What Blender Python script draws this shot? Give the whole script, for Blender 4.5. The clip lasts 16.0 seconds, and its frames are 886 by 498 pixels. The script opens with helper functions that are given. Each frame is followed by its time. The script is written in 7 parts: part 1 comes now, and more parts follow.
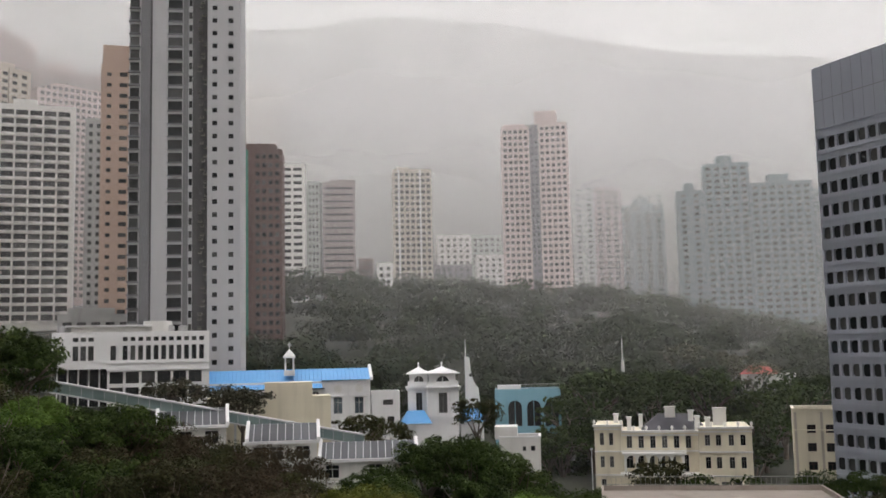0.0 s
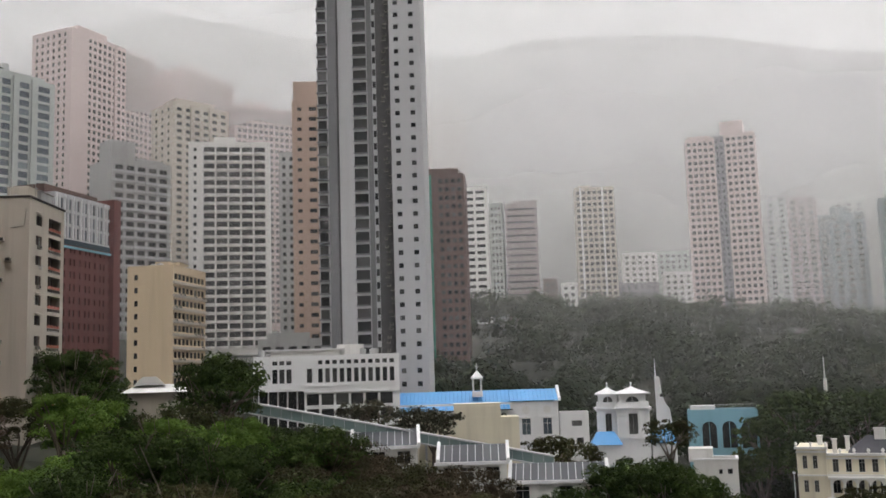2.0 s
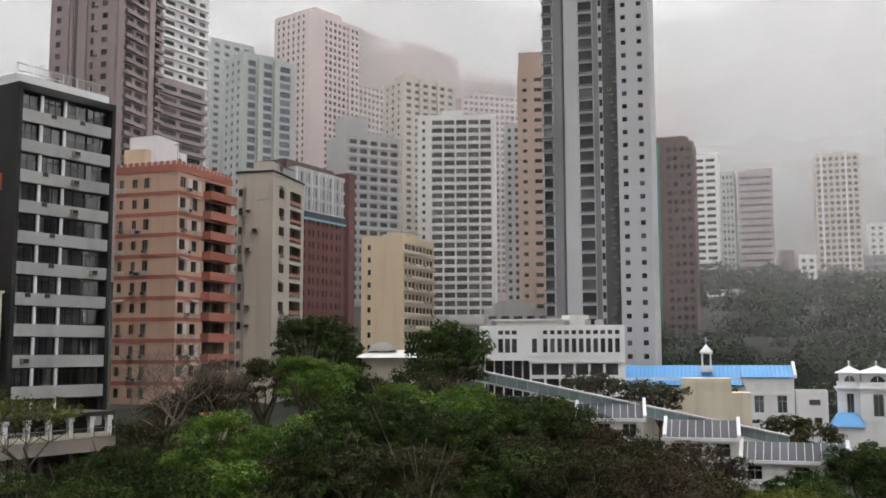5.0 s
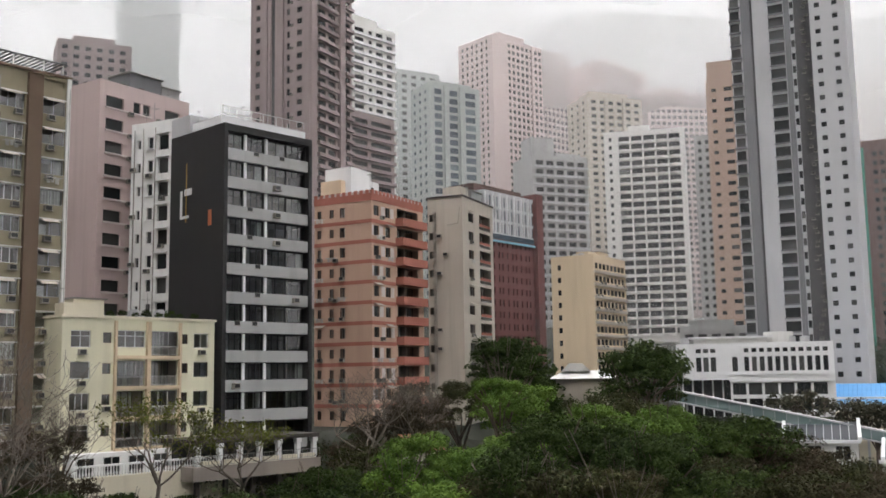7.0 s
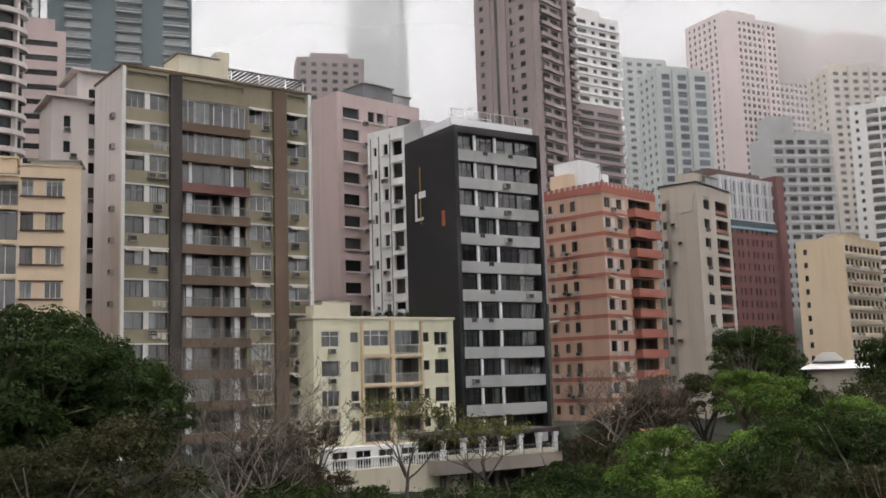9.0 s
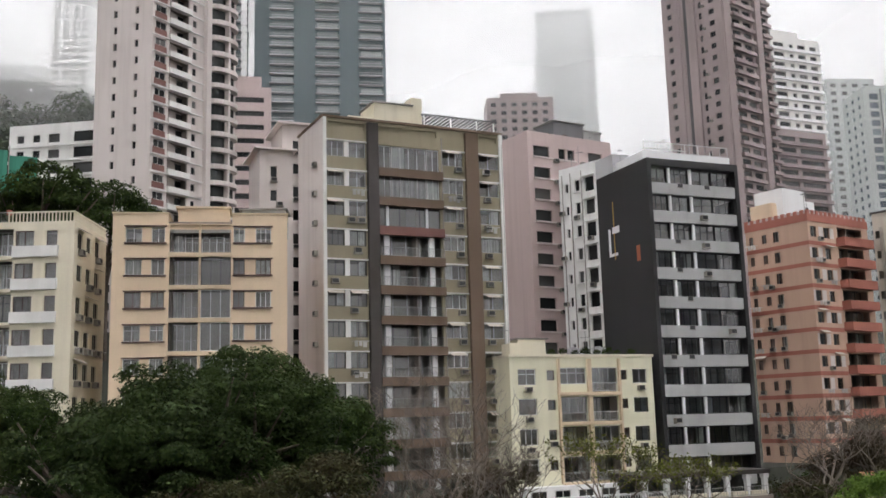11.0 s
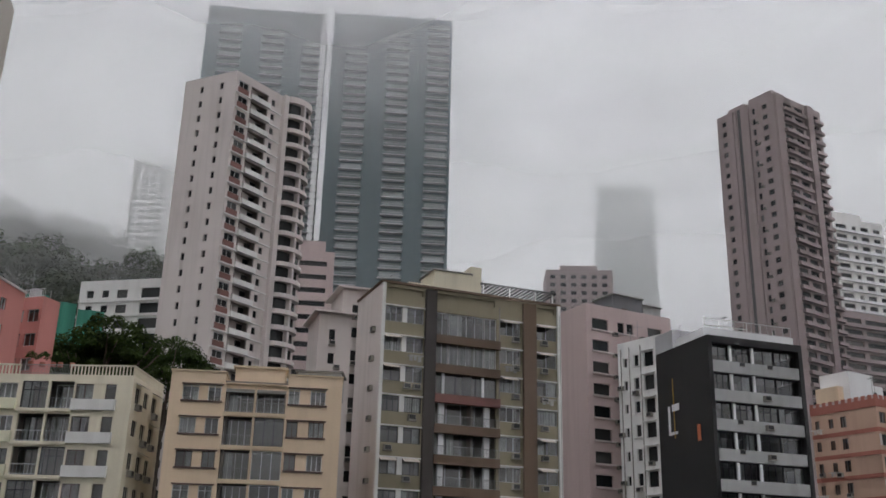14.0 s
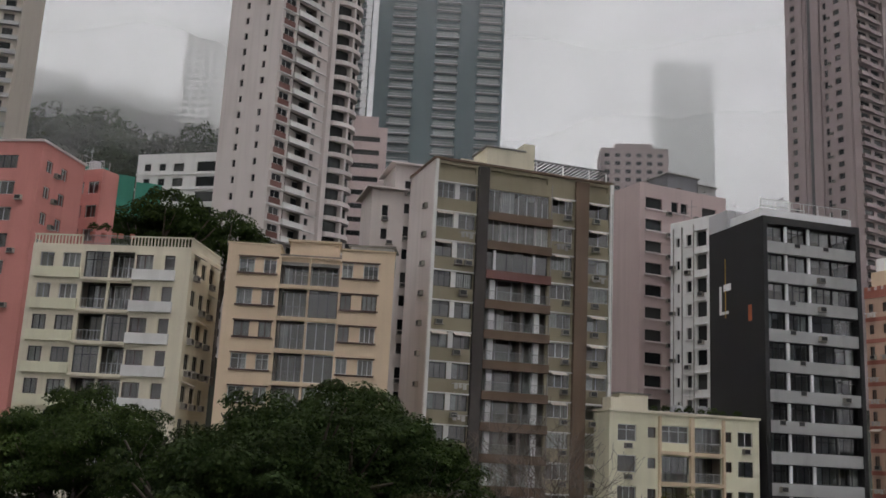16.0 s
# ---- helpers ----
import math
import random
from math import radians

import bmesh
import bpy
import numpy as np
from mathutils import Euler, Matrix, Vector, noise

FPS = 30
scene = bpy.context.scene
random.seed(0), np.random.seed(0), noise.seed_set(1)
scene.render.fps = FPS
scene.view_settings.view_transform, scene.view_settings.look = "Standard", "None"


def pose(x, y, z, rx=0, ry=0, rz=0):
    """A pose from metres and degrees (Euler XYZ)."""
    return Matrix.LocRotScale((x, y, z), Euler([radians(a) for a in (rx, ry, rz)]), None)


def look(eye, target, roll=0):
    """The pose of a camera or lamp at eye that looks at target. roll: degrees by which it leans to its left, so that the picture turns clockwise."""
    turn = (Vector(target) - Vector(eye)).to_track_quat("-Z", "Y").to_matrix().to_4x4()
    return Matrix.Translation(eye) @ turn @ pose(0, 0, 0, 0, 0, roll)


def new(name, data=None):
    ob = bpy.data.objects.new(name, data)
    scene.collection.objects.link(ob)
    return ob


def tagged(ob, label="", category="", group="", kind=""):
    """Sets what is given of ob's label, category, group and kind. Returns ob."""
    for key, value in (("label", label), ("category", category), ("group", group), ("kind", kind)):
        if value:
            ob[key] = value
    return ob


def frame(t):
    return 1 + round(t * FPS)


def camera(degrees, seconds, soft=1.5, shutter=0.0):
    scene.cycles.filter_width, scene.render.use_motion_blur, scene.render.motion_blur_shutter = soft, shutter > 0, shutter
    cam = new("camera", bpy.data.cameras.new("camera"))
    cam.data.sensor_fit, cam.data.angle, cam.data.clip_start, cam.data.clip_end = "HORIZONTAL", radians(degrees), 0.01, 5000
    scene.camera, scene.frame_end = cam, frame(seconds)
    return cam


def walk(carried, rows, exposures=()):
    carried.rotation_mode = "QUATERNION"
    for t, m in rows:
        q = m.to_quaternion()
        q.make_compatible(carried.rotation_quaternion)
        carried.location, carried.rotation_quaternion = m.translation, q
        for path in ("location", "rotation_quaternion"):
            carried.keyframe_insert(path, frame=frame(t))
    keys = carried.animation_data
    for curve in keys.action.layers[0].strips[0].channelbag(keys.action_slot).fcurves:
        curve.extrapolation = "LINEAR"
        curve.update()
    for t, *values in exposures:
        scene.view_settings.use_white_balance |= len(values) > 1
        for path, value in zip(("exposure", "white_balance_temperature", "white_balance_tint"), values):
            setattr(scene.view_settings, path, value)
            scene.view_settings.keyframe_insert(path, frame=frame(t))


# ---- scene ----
cam = camera(48.06, 16.0, soft=1.6)

# seconds, heading (left of north), tilt up, lean
PATH = [
    (0.0, -0.19, 6.04, 1.27),
    (0.5, 2.51, 6.39, 1.55),
    (1.0, 4.82, 6.28, 1.67),
    (1.5, 7.43, 5.91, 1.61),
    (2.0, 10.49, 7.50, 1.76),
    (2.5, 12.78, 10.50, 1.10),
    (3.0, 13.88, 11.05, 0.72),
    (3.2, 14.45, 9.57, 0.38),
    (5.3, 24.73, 5.97, 0.62),
    (5.5, 25.63, 6.06, 0.93),
    (6.0, 28.50, 7.72, 1.36),
    (6.5, 32.13, 7.99, 1.18),
    (7.0, 34.36, 7.34, 0.88),
    (7.5, 37.45, 7.42, 1.21),
    (8.0, 40.69, 7.06, 1.53),
    (8.5, 44.85, 7.32, 1.58),
    (9.0, 47.91, 7.34, 1.77),
    (9.5, 50.57, 6.63, 2.58),
    (10.0, 53.57, 6.49, 2.06),
    (10.2, 55.26, 6.83, 2.13),
    (12.3, 60.96, 14.49, -0.52),
    (12.5, 61.09, 15.11, -0.60),
    (13.0, 61.42, 16.58, -0.76),
    (13.5, 61.82, 17.78, -1.13),
    (14.0, 61.80, 19.52, -1.34),
    (14.5, 61.88, 19.79, -1.45),
    (15.0, 61.77, 20.07, -1.74),
    (15.5, 62.87, 17.54, -2.55),
    (16.0, 64.51, 12.33, -2.85),
]
EYE = (0.0, 0.0, 30.0)
walk(cam, [(t, pose(*EYE, 90 + p, r, y)) for t, y, p, r in PATH], exposures=((0.0, 1.62, 6700, 12), (2.0, 1.62, 6600, 11), (3.0, 1.4, 6550, 11), (5.5, 1.93, 6500, 11), (7.5, 2.0, 6500, 11), (9.0, 2.03, 6500, 12), (10.0, 2.2, 6450, 12), (12.5, 1.8, 6400, 11), (13.5, 1.43, 6300, 12), (15.2, 1.3, 6200, 11), (16.0, 1.36, 6400, 12)))

# ---- light ----
world = bpy.data.worlds.new("overcast")
scene.world = world
world.use_nodes = True
wn, wl = world.node_tree.nodes, world.node_tree.links
sky = wn.new("ShaderNodeTexSky")
sky.sky_type = "NISHITA"
sky.sun_disc = False
sky.sun_elevation, sky.sun_rotation = radians(58), radians(40)
dull = wn.new("ShaderNodeHueSaturation")
dull.inputs["Saturation"].default_value = 0.25
wl.new(sky.outputs[0], dull.inputs["Color"])
cloud = wn.new("ShaderNodeMix")
cloud.data_type = "RGBA"
cloud.inputs[0].default_value = 0.8
cloud.inputs[7].default_value = (7.6, 7.6, 7.7, 1)
wl.new(dull.outputs[0], cloud.inputs[6])
toward = wn.new("ShaderNodeVectorMath")
toward.operation = "DOT_PRODUCT"
wl.new(wn.new("ShaderNodeTexCoord").outputs["Generated"], toward.inputs[0])
toward.inputs[1].default_value = (-0.72, -0.05, 0.69)
lift = wn.new("ShaderNodeMapRange")
wl.new(toward.outputs["Value"], lift.inputs["Value"])
for key, value in (("From Min", -1.0), ("From Max", 1.0), ("To Min", 0.62), ("To Max", 1.5)):
    lift.inputs[key].default_value = value
glow = wn.new("ShaderNodeMix")
glow.data_type, glow.blend_type = "RGBA", "MULTIPLY"
glow.inputs[0].default_value = 1.0
wl.new(cloud.outputs[2], glow.inputs[6])
wl.new(lift.outputs[0], glow.inputs[7])
wl.new(glow.outputs[2], wn["Background"].inputs[0])
wn["Background"].inputs[1].default_value = 0.15

sun = new("sun", bpy.data.lights.new("sun", "SUN"))
sun.data.energy, sun.data.angle, sun.data.color = 0.5, radians(25), (1, 0.97, 0.93)
sun.matrix_world = look((0, 0, 300), (-34, 40, 216))


# ---- materials ----
def nodes_of(name):
    m = bpy.data.materials.new(name)
    m.use_nodes = True
    return m, m.node_tree.nodes, m.node_tree.links, m.node_tree.nodes["Principled BSDF"]


def noise_node(n, l, vec, scale, detail=4.0, stretch=None):
    t = n.new("ShaderNodeTexNoise")
    t.inputs["Scale"].default_value = scale
    t.inputs["Detail"].default_value = detail
    if stretch:
        mp = n.new("ShaderNodeMapping")
        mp.inputs["Scale"].default_value = stretch
        l.new(vec, mp.inputs["Vector"])
        vec = mp.outputs[0]
    l.new(vec, t.inputs["Vector"])
    return t.outputs["Fac"]


def ramp(n, l, fac, lo, hi, a=0.0, b=1.0):
    r = n.new("ShaderNodeMapRange")
    l.new(fac, r.inputs["Value"])
    for i, v in zip(("From Min", "From Max", "To Min", "To Max"), (lo, hi, a, b)):
        r.inputs[i].default_value = v
    return r.outputs[0]


def blend(n, l, fac, a, b, mode="MIX"):
    m = n.new("ShaderNodeMix")
    m.data_type, m.blend_type = "RGBA", mode
    for sock, v in ((0, fac), (6, a), (7, b)):
        if isinstance(v, (int, float)):
            m.inputs[sock].default_value = v
        elif isinstance(v, tuple):
            m.inputs[sock].default_value = (*v[:3], 1)
        else:
            l.new(v, m.inputs[sock])
    return m.outputs[2]


def bump(n, l, p, fac, strength, dist=0.02):
    b = n.new("ShaderNodeBump")
    b.inputs["Strength"].default_value, b.inputs["Distance"].default_value = strength, dist
    l.new(fac, b.inputs["Height"])
    l.new(b.outputs[0], p.inputs["Normal"])


def scaled(c, k):
    return tuple(min(1, v * k) for v in c)


def plaster(name, col, stain=0.45, rough=0.85, streak=1.0, grain=6.0):
    """Painted render or concrete: rain streaks, blotches, fine grain."""
    m, n, l, p = nodes_of(name)
    v = n.new("ShaderNodeTexCoord").outputs["Object"]
    streaks = ramp(n, l, noise_node(n, l, v, 0.8, 5, (0.9, 0.9, 0.07)), 0.5, 0.82)
    blot = ramp(n, l, noise_node(n, l, v, 0.16, 4), 0.35, 0.7)
    fine = noise_node(n, l, v, grain, 5)
    col = scaled(col, 0.97)
    c = blend(n, l, ramp(n, l, blot, 0, 1, 0, stain * 0.6), scaled(col, 1.06), scaled(col, 0.78))
    c = blend(n, l, ramp(n, l, streaks, 0, 1, 0, stain * streak), c, tuple(0.55 * x * y for x, y in zip(col, (0.93, 0.9, 0.86))))
    c = blend(n, l, 0.25, c, blend(n, l, fine, scaled(col, 0.7), scaled(col, 1.15)))
    l.new(c, p.inputs["Base Color"])
    p.inputs["Roughness"].default_value = rough
    bump(n, l, p, fine, 0.25)
    return m


def painted(name, col, rough=0.5, metal=0.0, vary=0.2):
    m, n, l, p = nodes_of(name)
    v = n.new("ShaderNodeTexCoord").outputs["Object"]
    f = noise_node(n, l, v, 1.7, 5)
    rnd = n.new("ShaderNodeObjectInfo").outputs["Random"]
    c = blend(n, l, f, scaled(col, 1 - vary), scaled(col, 1 + vary))
    c = blend(n, l, rnd, c, blend(n, l, 1.0, c, (1 - vary, 1 - vary, 1 - vary), "MULTIPLY"))
    l.new(c, p.inputs["Base Color"])
    p.inputs["Roughness"].default_value, p.inputs["Metallic"].default_value = rough, metal
    return m


def glazing(name, a, b, rough=0.12):
    """Window glass before an unlit room or drawn curtain, from piece to piece lighter or darker."""
    m, n, l, p = nodes_of(name)
    rnd = n.new("ShaderNodeObjectInfo").outputs["Random"]
    isl = n.new("ShaderNodeNewGeometry").outputs["Random Per Island"]
    s = n.new("ShaderNodeMath")
    s.operation = "ADD"
    l.new(rnd, s.inputs[0])
    l.new(isl, s.inputs[1])
    w = n.new("ShaderNodeMath")
    w.operation = "FRACT"
    l.new(s.outputs[0], w.inputs[0])
    k = n.new("ShaderNodeMath")
    k.operation = "POWER"
    k.inputs[1].default_value = 2.2
    l.new(w.outputs[0], k.inputs[0])
    l.new(blend(n, l, k.outputs[0], a, b), p.inputs["Base Color"])
    p.inputs["Roughness"].default_value = rough
    p.inputs["IOR"].default_value = 1.45
    p.inputs["Specular IOR Level"].default_value = 0.35
    return m


def thin_glass(name):
    m, n, l, p = nodes_of(name)
    n.remove(p)
    tr, gl, mx, fr = (n.new(k) for k in ("ShaderNodeBsdfTransparent", "ShaderNodeBsdfGlossy", "ShaderNodeMixShader", "ShaderNodeFresnel"))
    tr.inputs[0].default_value = (0.72, 0.78, 0.78, 1)
    gl.inputs["Roughness"].default_value = 0.05
    fr.inputs[0].default_value = 1.6
    up = n.new("ShaderNodeMath")
    up.operation = "ADD"
    up.inputs[1].default_value = 0.1
    l.new(fr.outputs[0], up.inputs[0])
    l.new(up.outputs[0], mx.inputs[0])
    l.new(tr.outputs[0], mx.inputs[1])
    l.new(gl.outputs[0], mx.inputs[2])
    l.new(mx.outputs[0], n["Material Output"].inputs[0])
    return m


def leafy(name, dark, light, dry=None):
    m, n, l, p = nodes_of(name)
    g = n.new("ShaderNodeNewGeometry").outputs["Random Per Island"]
    o = n.new("ShaderNodeObjectInfo").outputs["Random"]
    v = n.new("ShaderNodeNewGeometry").outputs["Position"]
    # patches some metres wide, also standing in for lighter tops of leaf clumps
    big = ramp(n, l, noise_node(n, l, v, 0.45, 4), 0.38, 0.66)
    c = blend(n, l, g, dark, light)
    c = blend(n, l, ramp(n, l, big, 0, 1, 0, 0.6), c, dry or scaled(light, 1.25))
    c = blend(n, l, ramp(n, l, o, 0, 1, 0, 0.5), c, scaled(dark, 0.8))
    l.new(c, p.inputs["Base Color"])
    p.inputs["Roughness"].default_value = 0.75
    p.inputs["Specular IOR Level"].default_value = 0.15
    t = n.new("ShaderNodeBsdfTranslucent")
    l.new(c, t.inputs[0])
    mx = n.new("ShaderNodeMixShader")
    mx.inputs[0].default_value = 0.25
    l.new(p.outputs[0], mx.inputs[1])
    l.new(t.outputs[0], mx.inputs[2])
    l.new(mx.outputs[0], n["Material Output"].inputs[0])
    return m


def mist_material(name, low, high, z0, z1, z2, z3, vary=0.2):
    """Drifting mist, haze put in as shell opacity: clear near the ground, closing towards the cloud base."""
    m, n, l, p = nodes_of(name)
    n.remove(p)
    v = n.new("ShaderNodeNewGeometry").outputs["Position"]
    sep = n.new("ShaderNodeSeparateXYZ")
    l.new(v, sep.inputs[0])
    wob = noise_node(n, l, v, 0.012, 4)
    h = n.new("ShaderNodeMath")
    h.operation = "MULTIPLY_ADD"
    l.new(wob, h.inputs[0])
    h.inputs[1].default_value = 44.0
    tip = n.new("ShaderNodeMath")
    tip.operation = "MULTIPLY_ADD"
    l.new(sep.outputs[1], tip.inputs[0])
    tip.inputs[1].default_value = -0.12
    l.new(sep.outputs[2], tip.inputs[2])
    l.new(tip.outputs[0], h.inputs[2])
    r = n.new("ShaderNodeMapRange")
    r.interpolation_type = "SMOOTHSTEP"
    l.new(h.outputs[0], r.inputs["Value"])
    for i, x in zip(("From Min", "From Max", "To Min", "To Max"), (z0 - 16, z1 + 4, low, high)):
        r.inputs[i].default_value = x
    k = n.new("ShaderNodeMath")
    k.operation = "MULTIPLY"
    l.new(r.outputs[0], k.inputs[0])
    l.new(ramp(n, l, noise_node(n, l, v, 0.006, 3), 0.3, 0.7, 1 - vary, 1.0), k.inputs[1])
    d, tr, mx, up = (n.new(x) for x in ("ShaderNodeBsdfDiffuse", "ShaderNodeBsdfTransparent", "ShaderNodeMixShader", "ShaderNodeCombineXYZ"))
    side, back, half, body = (n.new(x) for x in ("ShaderNodeBsdfDiffuse", "ShaderNodeBsdfTranslucent", "ShaderNodeMixShader", "ShaderNodeMixShader"))
    for droplet in (d, side, back):
        droplet.inputs[0].default_value = (0.98, 0.975, 0.975, 1)
    # normal turned up, so veils look sky-lit whatever stands behind them
    up.inputs[2].default_value = 1.0
    l.new(up.outputs[0], d.inputs["Normal"])
    l.new(side.outputs[0], half.inputs[1])
    l.new(back.outputs[0], half.inputs[2])
    body.inputs[0].default_value = 0.5
    l.new(half.outputs[0], body.inputs[1])
    l.new(d.outputs[0], body.inputs[2])
    # opacity drops again high up, to let the brighter sky show through
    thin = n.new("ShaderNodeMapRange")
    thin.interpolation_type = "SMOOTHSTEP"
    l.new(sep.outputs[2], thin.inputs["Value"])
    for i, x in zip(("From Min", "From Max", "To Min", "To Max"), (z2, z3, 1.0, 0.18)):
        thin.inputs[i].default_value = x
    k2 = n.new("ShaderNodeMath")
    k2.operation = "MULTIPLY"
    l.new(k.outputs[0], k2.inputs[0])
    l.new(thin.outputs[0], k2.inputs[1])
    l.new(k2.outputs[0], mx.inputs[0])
    l.new(tr.outputs[0], mx.inputs[1])
    l.new(body.outputs[0], mx.inputs[2])
    l.new(mx.outputs[0], n["Material Output"].inputs[0])
    return m


M = {
    "white": plaster("white_paint", (0.74, 0.73, 0.70), 0.4),
    "clean": plaster("clean_white_paint", (0.80, 0.80, 0.80), 0.2),
    "cream": plaster("cream_paint", (0.74, 0.58, 0.41), 0.3),
    "pale_yellow": plaster("pale_yellow_paint", (0.74, 0.71, 0.53), 0.4),
    "ivory": plaster("ivory_paint", (0.74, 0.68, 0.53), 0.5),
    "olive": plaster("olive_render", (0.29, 0.255, 0.175), 0.5),
    "brown": plaster("brown_render", (0.16, 0.11, 0.075), 0.5),
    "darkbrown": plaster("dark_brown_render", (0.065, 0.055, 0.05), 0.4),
    "concrete": plaster("grey_concrete", (0.42, 0.42, 0.41), 0.6),
    "black": plaster("black_paint", (0.022, 0.021, 0.022), 0.3, 0.6),
    "peach": plaster("peach_tile", (0.54, 0.37, 0.275), 0.35),
    "terracotta": plaster("terracotta_paint", (0.40, 0.15, 0.11), 0.35),
    "greige": plaster("greige_render", (0.50, 0.45, 0.38), 0.45),
    "tan": plaster("tan_render", (0.64, 0.51, 0.35), 0.35),
    "darkred": plaster("dark_red_brick", (0.15, 0.05, 0.045), 0.3),
    "pink": plaster("pink_mosaic", (0.55, 0.44, 0.42), 0.4),
    "palepink": plaster("pale_pink_paint", (0.62, 0.56, 0.53), 0.45),
    "rose": plaster("rose_paint", (0.60, 0.25, 0.22), 0.35),
    "mauve": plaster("mauve_mosaic", (0.33, 0.265, 0.26), 0.5),
    "towergrey": plaster("pale_grey_tile", (0.50, 0.50, 0.51), 0.3),
    "midgrey": plaster("mid_grey_tile", (0.20, 0.20, 0.21), 0.3),
    "deepgrey": plaster("deep_grey_tile", (0.085, 0.083, 0.085), 0.3),
    "salmon": plaster("salmon_tile", (0.48, 0.35, 0.28), 0.3),
    "sage": plaster("sage_tile", (0.413, 0.443, 0.423), 0.3),
    "slate": plaster("teal_tile", (0.125, 0.17, 0.18), 0.3),
    "maroon": plaster("maroon_render", (0.20, 0.095, 0.08), 0.4),
    "granite": plaster("blue_grey_granite", (0.30, 0.32, 0.37), 0.25, 0.6),
    "umber": plaster("umber_cladding", (0.12, 0.07, 0.06), 0.3),
    "skyblue": plaster("sky_blue_paint", (0.25, 0.48, 0.58), 0.35),
    "blueroof": plaster("blue_metal_roof", (0.09, 0.33, 0.66), 0.3, 0.5, 0.5),
    "slateroof": plaster("dark_slate_roof", (0.07, 0.07, 0.08), 0.5),
    "redroof": plaster("red_tile_roof", (0.42, 0.09, 0.07), 0.4),
    "roofdirt": plaster("weathered_roof", (0.28, 0.27, 0.25), 0.7),
    "worn": plaster("worn_white_paint", (0.80, 0.795, 0.775), 0.55),
    "paving": plaster("stained_paving", (0.30, 0.26, 0.23), 0.6),
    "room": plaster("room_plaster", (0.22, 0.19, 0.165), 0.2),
    "alu": painted("aluminium_frame", (0.50, 0.51, 0.52), 0.4, 0.7),
    "whiteframe": painted("white_window_frame", (0.72, 0.72, 0.70), 0.5),
    "brownframe": painted("brown_window_frame", (0.10, 0.055, 0.04), 0.5),
    "darkframe": painted("dark_window_frame", (0.03, 0.03, 0.032), 0.4),
    "rail": painted("painted_railing", (0.32, 0.32, 0.31), 0.5),
    "casing": painted("air_conditioner_casing", (0.34, 0.32, 0.28), 0.6),
    "grille": painted("dark_grille", (0.05, 0.05, 0.05), 0.6),
    "pipe": painted("grey_drain_pipe", (0.30, 0.28, 0.25), 0.5),
    "curtain": painted("curtain_cloth", (0.62, 0.60, 0.56), 0.9, 0, 0.5),
    "glass": thin_glass("window_glass"),
    "farglass": glazing("dark_window_glass", (0.014, 0.017, 0.019), (0.10, 0.10, 0.097), 0.2),
    "blueglass": glazing("blue_grey_glass", (0.05, 0.07, 0.09), (0.16, 0.20, 0.22)),
    "paleglass": glazing("pale_balcony_glass", (0.16, 0.20, 0.20), (0.40, 0.44, 0.43), 0.2),
    "greenglass": glazing("pale_green_roof_glass", (0.17, 0.23, 0.23), (0.26, 0.32, 0.31), 0.25),
    "panel": glazing("dark_roof_panel", (0.05, 0.055, 0.062), (0.085, 0.09, 0.10), 0.4),
    "gold": painted("dull_gold", (0.45, 0.28, 0.06), 0.5),
    "orange": painted("orange_paint", (0.6, 0.16, 0.06), 0.5),
    "netting": plaster("green_scaffold_net", (0.05, 0.24, 0.17), 0.4),
    "bark": plaster("bark", (0.11, 0.085, 0.065), 0.6, 0.95),
    "palebark": plaster("pale_bark", (0.17, 0.14, 0.115), 0.5, 0.95),
    # wide dark-to-light spread holds crown shadows and yellow-green highlights in the colour
    "leaf": leafy("dark_green_leaves", (0.011, 0.021, 0.006), (0.06, 0.09, 0.019)),
    "leafbright": leafy("fresh_green_leaves", (0.035, 0.072, 0.012), (0.14, 0.22, 0.036)),
    "leafolive": leafy("olive_leaves", (0.026, 0.03, 0.012), (0.085, 0.09, 0.032), (0.07, 0.05, 0.025)),
    "leafdry": leafy("reddish_leaves", (0.05, 0.036, 0.024), (0.11, 0.075, 0.048), (0.05, 0.055, 0.024)),
    "leafyellow": leafy("yellow_green_leaves", (0.07, 0.085, 0.015), (0.16, 0.17, 0.03)),
    "leafgrey": leafy("grey_green_blossoming_leaves", (0.04, 0.045, 0.03), (0.16, 0.14, 0.095), (0.09, 0.075, 0.05)),
    "leafwood": leafy("woodland_leaves", (0.010, 0.021, 0.005), (0.021, 0.038, 0.009), (0.034, 0.044, 0.011)),
    "soil": plaster("leaf_litter", (0.026, 0.028, 0.017), 0.5, 0.95, 0.0, 2.0),
    "asphalt": plaster("asphalt", (0.06, 0.06, 0.06), 0.4),
}


# ---- geometry helpers ----
def box(bm, x0, x1, y0, y1, z0, z1, m=None):
    vs = [Vector((x, y, z)) for z in (z0, z1) for y in (y0, y1) for x in (x0, x1)]
    vs = [bm.verts.new(m @ v if m else v) for v in vs]
    for q in ((0, 2, 3, 1), (4, 5, 7, 6), (0, 1, 5, 4), (1, 3, 7, 5), (3, 2, 6, 7), (2, 0, 4, 6)):
        bm.faces.new([vs[i] for i in q])


def quad(bm, pts, m=None):
    bm.faces.new([bm.verts.new(m @ Vector(p) if m else Vector(p)) for p in pts])


